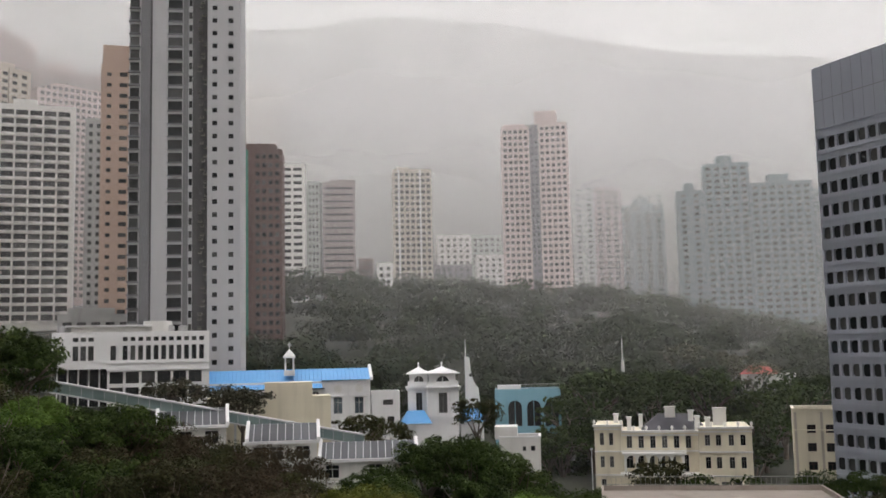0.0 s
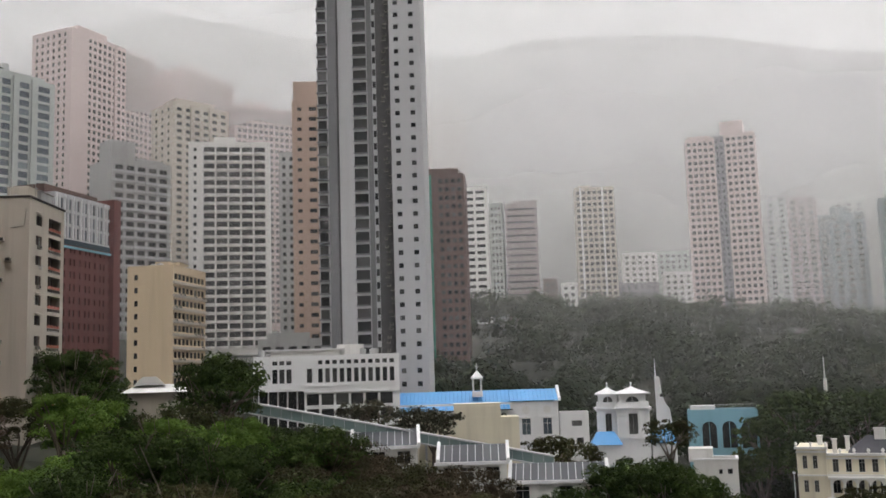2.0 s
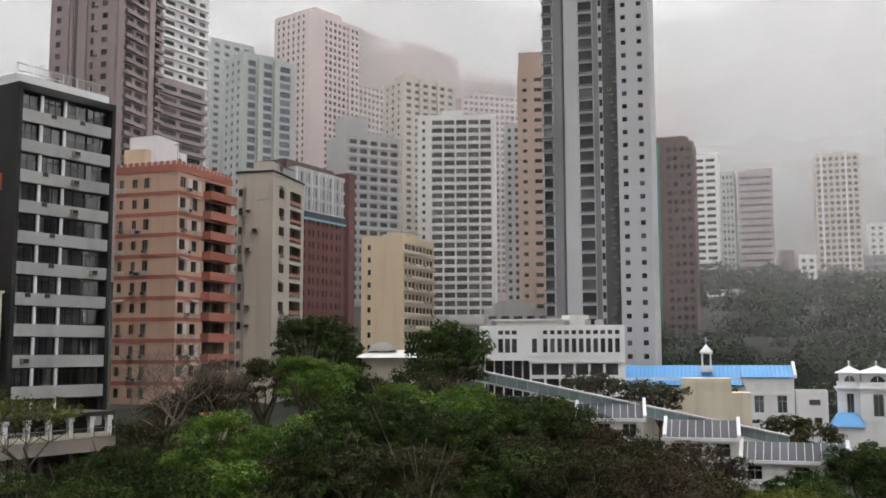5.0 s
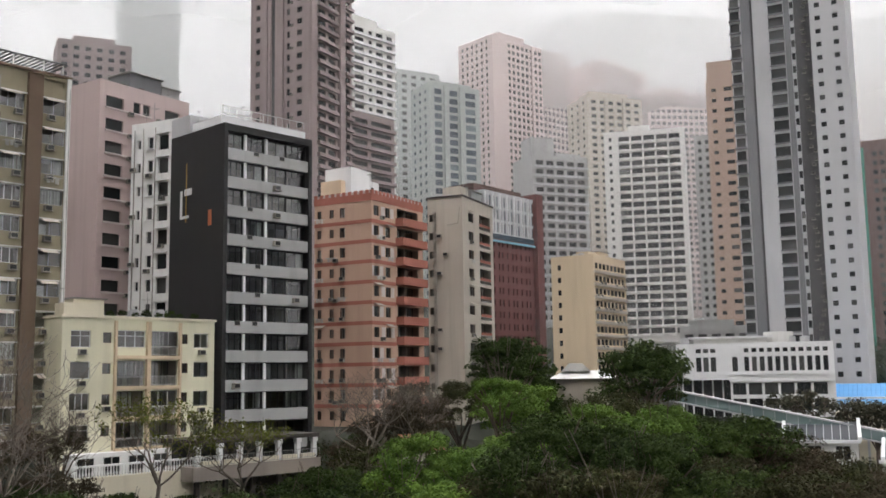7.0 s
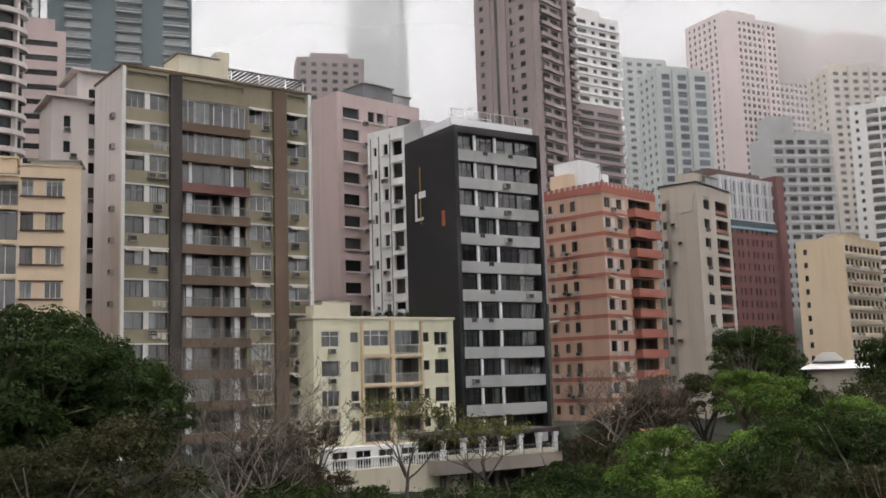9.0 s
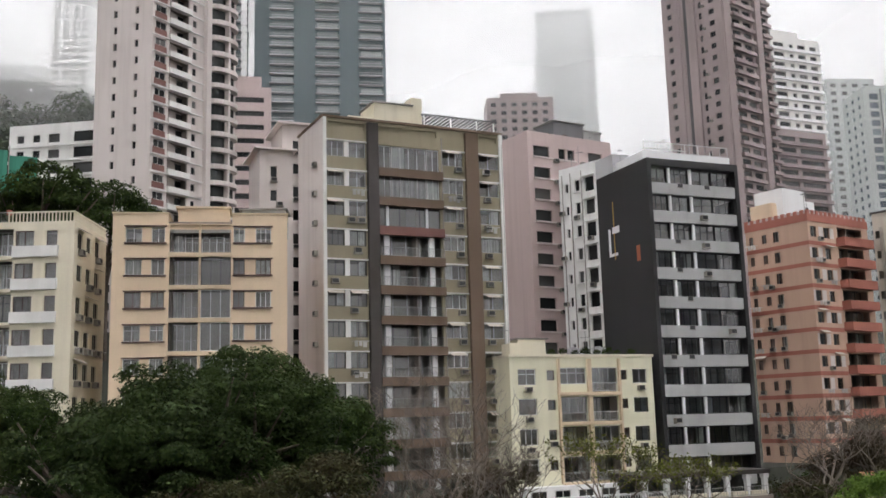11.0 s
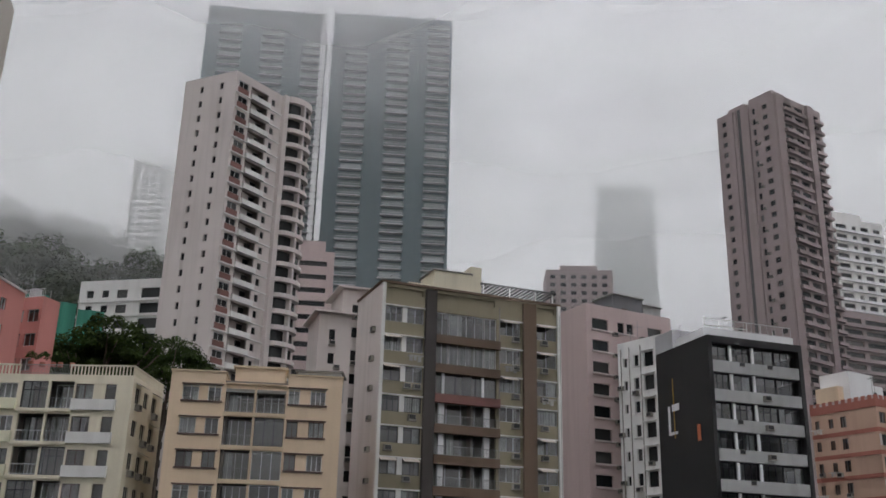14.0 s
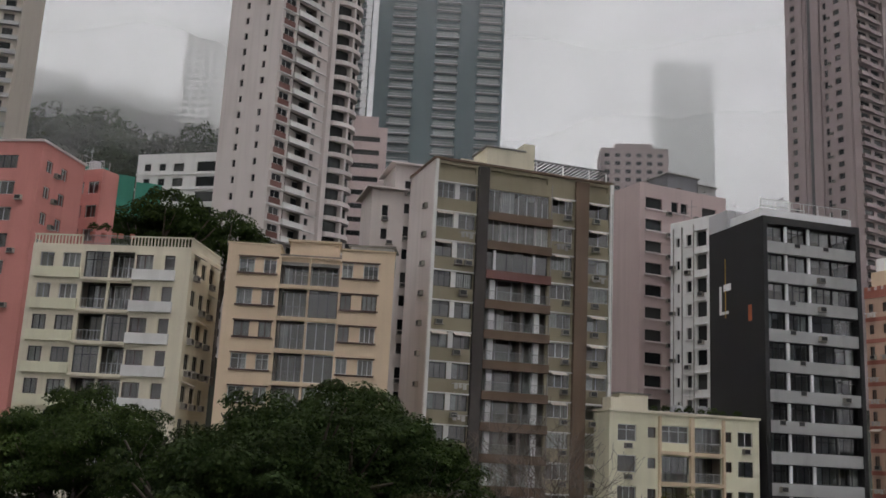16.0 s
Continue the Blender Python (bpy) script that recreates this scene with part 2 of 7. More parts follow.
def prism(bm, pts, z0, z1):
    """A solid over the outline pts (counter-clockwise)."""
    a = [bm.verts.new((x, y, z0)) for x, y in pts]
    b = [bm.verts.new((x, y, z1)) for x, y in pts]
    bm.faces.new(b)
    bm.faces.new(a[::-1])
    k = len(pts)
    for i in range(k):
        j = (i + 1) % k
        bm.faces.new((a[i], a[j], b[j], b[i]))


def tube(bm, p, q, r0, r1, sides=5):
    p, q = Vector(p), Vector(q)
    t = (q - p).to_track_quat("Z", "Y").to_matrix()
    ring = []
    for c, r in ((p, r0), (q, r1)):
        ring.append([bm.verts.new(c + t @ Vector((r * math.cos(a), r * math.sin(a), 0))) for a in (2 * math.pi * i / sides for i in range(sides))])
    for i in range(sides):
        j = (i + 1) % sides
        bm.faces.new((ring[0][i], ring[0][j], ring[1][j], ring[1][i]))
    bm.faces.new(ring[1])
    bm.faces.new(ring[0][::-1])


def mesh_of(name, bm, mat):
    me = bpy.data.meshes.new(name)
    if len(bm.verts) < 4000:
        bmesh.ops.remove_doubles(bm, verts=bm.verts, dist=0.0005)
    bm.to_mesh(me)
    bm.free()
    me.materials.append(M[mat])
    return me


def thing(name, at, rz, label, category, group="", kind=""):
    e = new(name)
    e.matrix_world = pose(*at, 0, 0, rz)
    return tagged(e, label, category, group, kind)


def part(name, bm, mat, parent, label="", m=None):
    ob = new(name, bm if isinstance(bm, bpy.types.Mesh) else mesh_of(name, bm, mat))
    ob.parent = parent
    if m is not None:
        ob.matrix_local = m
    return tagged(ob, label) if label else ob


def solo(name, bm, mat, at, rz, label, category, group="", kind=""):
    ob = new(name, bm if isinstance(bm, bpy.types.Mesh) else mesh_of(name, bm, mat))
    ob.matrix_world = pose(*at, 0, 0, rz)
    return tagged(ob, label, category, group, kind)


def face_at(side, w, d):
    """Frame of a face: x along it from left to right seen from outside, y inwards, z up."""
    u, v, o = {"front": ((1, 0), (0, 1), (0, 0)), "left": ((0, -1), (1, 0), (0, d)),
               "right": ((0, 1), (-1, 0), (w, 0)), "back": ((-1, 0), (0, -1), (w, d))}[side]
    return Matrix(((u[0], v[0], 0, o[0]), (u[1], v[1], 0, o[1]), (0, 0, 1, 0), (0, 0, 0, 1)))


def wall(bm, m, w, z0, z1, holes, deep=0.3):
    """A wall face with openings (u, z, width, height) and their reveals."""
    us = sorted({0, w, *(h[0] for h in holes), *(h[0] + h[2] for h in holes)})
    zs = sorted({z0, z1, *(h[1] for h in holes), *(h[1] + h[3] for h in holes)})
    us, zs = [u for u in us if 0 <= u <= w], [z for z in zs if z0 <= z <= z1]
    cells = set()
    for a, b, c, d in holes:
        for i in range(len(us) - 1):
            if a - 1e-6 <= us[i] and us[i + 1] <= a + c + 1e-6:
                for j in range(len(zs) - 1):
                    if b - 1e-6 <= zs[j] and zs[j + 1] <= b + d + 1e-6:
                        cells.add((i, j))
    # merge the solid cells of each column into tall strips
    for i in range(len(us) - 1):
        j = 0
        while j < len(zs) - 1:
            if (i, j) in cells:
                j += 1
                continue
            k = j
            while k < len(zs) - 1 and (i, k) not in cells:
                k += 1
            quad(bm, ((us[i], 0, zs[j]), (us[i + 1], 0, zs[j]), (us[i + 1], 0, zs[k]), (us[i], 0, zs[k])), m)
            j = k
    for a, b, c, d in holes:
        e, f = a + c, b + d
        quad(bm, ((a, 0, b), (a, deep, b), (a, deep, f), (a, 0, f)), m)
        quad(bm, ((e, deep, b), (e, 0, b), (e, 0, f), (e, deep, f)), m)
        quad(bm, ((a, 0, b), (e, 0, b), (e, deep, b), (a, deep, b)), m)
        quad(bm, ((a, deep, f), (e, deep, f), (e, 0, f), (a, 0, f)), m)


CACHE = {}


def window_meshes(w, h, style, frame_mat, pane_mat):
    key = (round(w, 2), round(h, 2), style, frame_mat, pane_mat)
    if key not in CACHE:
        bm, t = bmesh.new(), 0.06
        cols = {"plain": 1, "slide": 2, "triple": 3, "grid": 2, "door": 4, "wide": 3, "far": 1}[style]
        rows = ((0, 0.68), (0.68, 1)) if style in ("grid", "wide") else ((0, 1),)
        step = (w - t) / cols
        wall(bm, Matrix.Identity(4), w, 0, h, [(t + step * i, t + (h - t) * lo, step - t, (h - t) * (hi - lo) - t) for i in range(cols) for lo, hi in rows], 0.08)
        fr = mesh_of("window", bm, frame_mat)
        bm = bmesh.new()
        if pane_mat == "glass":
            quad(bm, ((t, 0.04, t), (w - t, 0.04, t), (w - t, 0.04, h - t), (t, 0.04, h - t)))
        else:
            for i in range(cols):
                a, b = w * i / cols, w * (i + 1) / cols
                quad(bm, ((a, 0.045, 0), (b, 0.045, 0), (b, 0.045, h), (a, 0.045, h)))
        CACHE[key] = fr, mesh_of("pane", bm, pane_mat)
    return CACHE[key]


def curtain_mesh(w, h, half):
    key = (round(w, 1), round(h, 1), half, "curtain")
    if key not in CACHE:
        bm, k = bmesh.new(), 14
        x0, x1 = (0.05, w - 0.05) if half == 0 else (0.05, w * 0.4) if half == 1 else (w * 0.6, w - 0.05)
        top = [bm.verts.new((x0 + (x1 - x0) * i / k, 0.22 + 0.05 * (i % 2), h - 0.05)) for i in range(k + 1)]
        low = [bm.verts.new((x0 + (x1 - x0) * i / k, 0.22 + 0.05 * (i % 2), 0.03)) for i in range(k + 1)]
        for i in range(k):
            bm.faces.new((low[i], low[i + 1], top[i + 1], top[i]))
        CACHE[key] = mesh_of("curtain", bm, "curtain")
    return CACHE[key]


rng = random.Random(5)


def window(owner, m, u, z, w, h, style="slide", frame_mat="alu", pane_mat="glass", inset=0.14, drapes=0.42):
    fr, pn = window_meshes(w, h, style, frame_mat, pane_mat)
    at = m @ pose(u, inset, z)
    if style == "far":
        return part("window", pn, "", owner, m=at)
    ob = part("window", fr, "", owner, m=at)
    part("pane", pn, "", ob)
    if pane_mat == "glass" and rng.random() < drapes:
        part("curtain", curtain_mesh(w, h, rng.choice((0, 1, 2))), "", ob)
    return ob


def ac_mesh():
    if "ac" not in CACHE:
        bm = bmesh.new()
        box(bm, 0, 0.72, -0.42, 0.08, 0, 0.46)
        box(bm, -0.06, 0.78, -0.46, 0.04, -0.06, 0)
        bmesh.ops.bevel(bm, geom=bm.edges[:12], offset=0.02, segments=1, affect="EDGES")
        a = mesh_of("air_conditioner", bm, "casing")
        bm = bmesh.new()
        for i in range(7):
            box(bm, 0.05, 0.67, -0.432, -0.42, 0.05 + i * 0.055, 0.085 + i * 0.055)
        box(bm, 0.08, 0.64, -0.426, -0.42, 0.04, 0.42)
        CACHE["ac"] = a, mesh_of("grille", bm, "grille")
    return CACHE["ac"]


def air_conditioner(owner, m, u, z):
    a, g = ac_mesh()
    ob = new("air_conditioner", a)
    ob.matrix_world = owner.matrix_world @ m @ pose(u, 0, z)
    tagged(ob, "boxy stained window air conditioner on an outside wall", "air conditioner", "air conditioners on facades")
    part("grille", g, "", ob, "dark slotted grille")


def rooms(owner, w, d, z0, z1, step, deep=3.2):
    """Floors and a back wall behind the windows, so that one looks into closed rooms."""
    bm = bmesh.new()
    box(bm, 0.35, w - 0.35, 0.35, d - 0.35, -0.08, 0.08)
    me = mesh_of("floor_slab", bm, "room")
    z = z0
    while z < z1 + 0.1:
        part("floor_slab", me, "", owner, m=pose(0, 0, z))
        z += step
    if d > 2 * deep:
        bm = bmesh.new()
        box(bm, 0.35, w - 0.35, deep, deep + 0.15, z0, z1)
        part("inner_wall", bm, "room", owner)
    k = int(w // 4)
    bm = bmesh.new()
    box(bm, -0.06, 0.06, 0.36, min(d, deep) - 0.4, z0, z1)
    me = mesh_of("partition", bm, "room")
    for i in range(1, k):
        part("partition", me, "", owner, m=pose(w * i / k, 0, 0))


def shell(owner, w, d, z1, mat, holes, roof="roofdirt", parapet=0.9, deep=0.3, z0=0.0, coping=None):
    """Four outer walls with openings, and a roof behind a parapet."""
    bm = bmesh.new()
    for side in ("front", "left", "right", "back"):
        wall(bm, face_at(side, w, d), w if side in ("front", "back") else d, z0, z1, holes.get(side, []), deep)
    t = 0.22
    for x0, x1, y0, y1 in ((t, w - t, t, t), (w - t, w - t, t, d - t), (w - t, t, d - t, d - t), (t, t, d - t, t)):
        quad(bm, ((x0, y0, z1 - parapet), (x1, y1, z1 - parapet), (x1, y1, z1), (x0, y0, z1))[::-1])
    for q in (((0, 0), (w, 0), (w - t, t), (t, t)), ((w, 0), (w, d), (w - t, d - t), (w - t, t)), ((w, d), (0, d), (t, d - t), (w - t, d - t)), ((0, d), (0, 0), (t, t), (t, d - t))):
        quad(bm, [(x, y, z1) for x, y in q])
    part("wall", bm, mat, owner)
    bm = bmesh.new()
    box(bm, t, w - t, t, d - t, z1 - parapet - 0.3, z1 - parapet)
    part("roof", bm, roof, owner)
    if coping:
        bm = bmesh.new()
        for x0, x1, y0, y1 in ((-0.15, w + 0.15, -0.15, 0.3), (-0.15, w + 0.15, d - 0.3, d + 0.15), (-0.15, 0.3, 0.3, d - 0.3), (w - 0.3, w + 0.15, 0.3, d - 0.3)):
            box(bm, x0, x1, y0, y1, z1 + 0.004, z1 + 0.26)
        part("coping", bm, coping, owner)


def rail(owner, m, u0, u1, y, z, h=1.0, mat="rail", step=0.14, name="railing"):
    bm = bmesh.new()
    box(bm, u0, u1, y - 0.025, y + 0.025, z + h - 0.05, z + h, m)
    box(bm, u0, u1, y - 0.02, y + 0.02, z + 0.08, z + 0.12, m)
    k = max(1, int((u1 - u0) / step))
    for i in range(k + 1):
        u = u0 + (u1 - u0) * i / k
        box(bm, u - 0.012, u + 0.012, y - 0.012, y + 0.012, z + 0.12, z + h - 0.05, m)
    return part(name, bm, mat, owner)


def band(owner, name, mat, m, u0, u1, z0, z1, out, back=0.0, label=""):
    bm = bmesh.new()
    box(bm, u0, u1, -out, back, z0, z1, m)
    return part(name, bm, mat, owner, label)


def smooth(a, b, x):
    t = min(1, max(0, (x - a) / (b - a)))
    return t * t * (3 - 2 * t)


def ground_z(x, y):
    left = 17.5 * smooth(-60 + 85 * smooth(100, 160, y), -84, x)
    west = 0.45 * math.sqrt(max(0, -100 - x) ** 2 + 100) - 4.5 if x < -100 else 0.0
    hill = smooth(225, 440, y) * (35 * math.exp(-((x - 20) / 135) ** 2) + 8)
    mount = 260 * smooth(600, 820, y) * smooth(700, 300, x) if y > 600 else 0.0
    return 6 + mount + left + max(0, west) * (1 - 0.35 * smooth(150, 330, y)) + hill * (1 - 0.5 * smooth(-90, -200, x) if x < -90 else 1)


# ---- ground, mist ----
def make_ground():
    xs = [-4000, -2200, -1200, -800, -600] + list(range(-500, 401, 8)) + [500, 700, 1200, 2200, 4000]
    ys = [-2000, -1000, -500, -250] + list(range(-140, 825, 8)) + [900, 1000, 1500, 2500, 4500]
    vs = [(x, y, ground_z(max(-620, min(450, x)), max(-200, min(820, y)))) for y in ys for x in xs]
    k = len(xs)
    fs = [(j * k + i, j * k + i + 1, (j + 1) * k + i + 1, (j + 1) * k + i) for j in range(len(ys) - 1) for i in range(k - 1)]
    me = bpy.data.meshes.new("ground")
    me.from_pydata(vs, [], fs)
    me.materials.append(M["soil"])
    tagged(new("ground", me), "sloping wooded ground covered with leaf litter", "ground", kind="structure")


def make_mist():
    """Many thin veils one behind the other; together they close into the cloud."""
    scene.cycles.transparent_max_bounces = 32
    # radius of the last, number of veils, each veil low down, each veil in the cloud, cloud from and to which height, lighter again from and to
    # added see-through shells pale the far towers by distance and height
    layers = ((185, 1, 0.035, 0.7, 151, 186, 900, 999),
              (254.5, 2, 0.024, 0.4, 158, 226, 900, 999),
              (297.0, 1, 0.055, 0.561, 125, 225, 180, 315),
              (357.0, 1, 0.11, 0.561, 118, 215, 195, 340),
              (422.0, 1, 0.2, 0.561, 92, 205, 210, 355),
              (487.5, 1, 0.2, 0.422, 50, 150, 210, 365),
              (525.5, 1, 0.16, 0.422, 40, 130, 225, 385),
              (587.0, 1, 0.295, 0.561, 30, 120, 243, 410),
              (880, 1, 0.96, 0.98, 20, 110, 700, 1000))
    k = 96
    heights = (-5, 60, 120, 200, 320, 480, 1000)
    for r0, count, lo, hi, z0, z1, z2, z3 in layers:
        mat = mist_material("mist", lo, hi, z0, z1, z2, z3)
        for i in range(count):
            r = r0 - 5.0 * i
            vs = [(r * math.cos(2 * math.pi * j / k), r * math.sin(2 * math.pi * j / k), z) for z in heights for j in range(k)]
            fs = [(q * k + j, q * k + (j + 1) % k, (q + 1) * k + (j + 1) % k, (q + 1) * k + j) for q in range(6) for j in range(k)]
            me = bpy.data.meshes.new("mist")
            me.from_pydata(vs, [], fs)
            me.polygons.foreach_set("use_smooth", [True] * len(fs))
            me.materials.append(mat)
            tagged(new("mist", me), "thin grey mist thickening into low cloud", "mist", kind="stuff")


make_ground()
make_mist()


# ---- the row of flats along the terrace ----
FRONT = Matrix.Identity(4)


def olive_block():
    w, d, z0, h, st = 19.4, 8.0, 22.0, 37.7, 2.9
    b = thing("apartment_block", (-86.67, 38.9, 21.2), 84, "olive and brown rendered block of flats with stained balconies", "apartment building")
    b.scale = (1.025, 1, 1.027)
    bpy.context.view_layer.update()
    L = face_at("left", w, d)
    top = h - 2.0
    floors = [top - st * (i + 1) for i in range(12)]
    holes, side = [], []
    for z in floors:
        holes += [(0.35, z + 1.15, 1.75, 1.5), (2.6, z + 1.15, 1.75, 1.5), (5.7, z + 0.12, 6.5, 2.55), (12.6, z + 1.15, 2.3, 1.45), (16.7, z + 1.15, 2.3, 1.45)]
        side += [(5.6, z + 1.2, 1.0, 1.2)]
    holes += [(0.5, h - 0.95, 3.7, 0.6), (5.8, h - 0.95, 6.2, 0.6), (16.8, h - 0.95, 2.0, 0.6)]
    shell(b, w, d, h, "olive", {"front": holes, "left": side}, coping="brown", parapet=1.6)
    band(b, "side_render", "palepink", L, 0, d, 0, h, 0.06, -0.004)
    rooms(b, w, d, floors[-1], top, st)
    for u0, u1, mat, nm in ((4.45, 5.55, "darkbrown", "pier"), (15.1, 16.5, "brown", "pier")):
        band(b, nm, mat, FRONT, u0, u1, 0, h - 0.2, 0.45, -0.004)
    band(b, "pier", "white", FRONT, 19.05, 19.4, 0, h, 0.25, -0.004)
    band(b, "pier", "white", FRONT, 0, 0.3, 0, h, 0.2, -0.004)
    for i, z in enumerate(floors):
        band(b, "slab_edge", "white", FRONT, 0.3, 4.45, z + 2.66, z + 2.78, 0.18, -0.004)
        band(b, "slab_edge", "white", FRONT, 12.45, 15.1, z + 2.62, z + 2.74, 0.16, -0.004)
        band(b, "slab_edge", "white", FRONT, 16.5, 19.05, z + 2.62, z + 2.74, 0.16, -0.004)
        band(b, "spandrel", "maroon" if i == 2 else "brown", FRONT, 5.56, 12.45, z - 0.55, z + 0.3, 0.5, -0.004)
        window(b, FRONT, 0.35, z + 1.15, 1.75, 1.5, "slide" if i % 3 else "triple", "whiteframe" if i == 1 else "darkframe" if i > 1 else "alu")
        window(b, FRONT, 2.6, z + 1.15, 1.75, 1.5, "slide", "darkframe" if i > 2 else "alu")
        band(b, "panel", "white", FRONT, 2.1, 2.6, z + 1.15, z + 2.65, 0.05, -0.004)
        window(b, FRONT, 12.6, z + 1.15, 2.3, 1.45, "triple", "whiteframe" if i % 2 else "alu")
        window(b, FRONT, 16.7, z + 1.15, 2.3, 1.45, "slide", "whiteframe" if i == 1 else "alu")
        window(b, L, 5.6, z + 1.2, 1.0, 1.2, "plain")
        if i in (0, 1):
            window(b, FRONT, 5.7, z + 0.3, 1.3, 2.35, "slide", "whiteframe")
            window(b, FRONT, 7.1, z + 0.3, 3.7, 2.35, "door", "whiteframe", drapes=0.5)
            window(b, FRONT, 10.9, z + 0.3, 1.3, 2.35, "slide", "whiteframe")
        elif i == 2:
            window(b, FRONT, 5.7, z + 0.3, 6.5, 2.35, "triple", "darkframe", drapes=0)
            for u in (6.4, 10.6):
                band(b, "jamb", "clean", FRONT, u, u + 0.28, z + 0.3, z + 2.65, 0.03, 0.1)
        else:
            window(b, FRONT, 5.9, z + 0.3, 6.1, 2.3, "door", "alu" if i % 2 else "darkframe", inset=1.3, drapes=0.3)
            for u in (6.2, 11.0):
                band(b, "column", "clean", FRONT, u, u + 0.55, z + 0.3, z + 2.6, -0.1, 0.45)
            rail(b, FRONT, 5.7, 12.2, -0.35, z + 0.25, 0.95)
        for u in (13.9, 17.1):
            air_conditioner(b, FRONT, u, z + 0.55)
        if i in (2, 3):
            for u in ((2.4, 3.4) if i == 2 else (3.0,)):
                air_conditioner(b, FRONT, u, z + 0.5)
        if i > 3 and i % 2:
            air_conditioner(b, FRONT, 2.6, z + 0.55)
        air_conditioner(b, L, 5.7, z + 0.4)
    for u in (12.45, 19.3, 16.55):
        bm = bmesh.new()
        tube(bm, (u, -0.2, 0), (u, -0.2, h - 1), 0.06, 0.06, 6)
        part("drain_pipe", bm, "pipe", b)
    hut = thing("roof_hut", (0, 0, 0), 0, "cream stained rooftop hut with a sloping stair head", "hut")
    hut.matrix_world = b.matrix_world @ pose(5.6, 0.7, h - 1.6)
    bm = bmesh.new()
    prism(bm, ((0, 0), (4.2, 0), (4.2, 4), (0, 4)), 0, 3.9)
    prism(bm, ((4.2, 0.5), (5.4, 0.5), (5.4, 3.5), (4.2, 3.5)), 0, 5.0)
    prism(bm, ((-2.4, 1), (0, 1), (0, 3), (-2.4, 3)), 0, 2.6)
    part("hut_wall", bm, "ivory", hut)
    bm = bmesh.new()
    box(bm, -0.15, 4.2, -0.15, 4.15, 3.904, 4.05)
    part("hut_roof", bm, "roofdirt", hut)
    per = thing("pergola", (0, 0, 0), 0, "dark metal pergola with white posts on a roof", "pergola")
    per.matrix_world = b.matrix_world @ pose(11.2, 1.2, h - 1.6)
    for x in (0, 3, 6, 8):
        bm = bmesh.new()
        box(bm, x, x + 0.12, 0, 0.12, 0, 3.2)
        part("post", bm, "whiteframe", per)
    bm = bmesh.new()
    for i in range(18):
        box(bm, -0.3 + i * 0.5, -0.15 + i * 0.5, -0.3, 4, 3.204, 3.32)
    box(bm, -0.3, 8.4, -0.1, 0.0, 3.33, 3.45)
    part("slat", bm, "darkframe", per)
    for x in (-0.5, 3.1, 6.4):
        bm = bmesh.new()
        box(bm, x, x + 2.6, 0.5, 3.4, 0.004, 2.3)
        part("canopy_box", bm, "ivory", per)


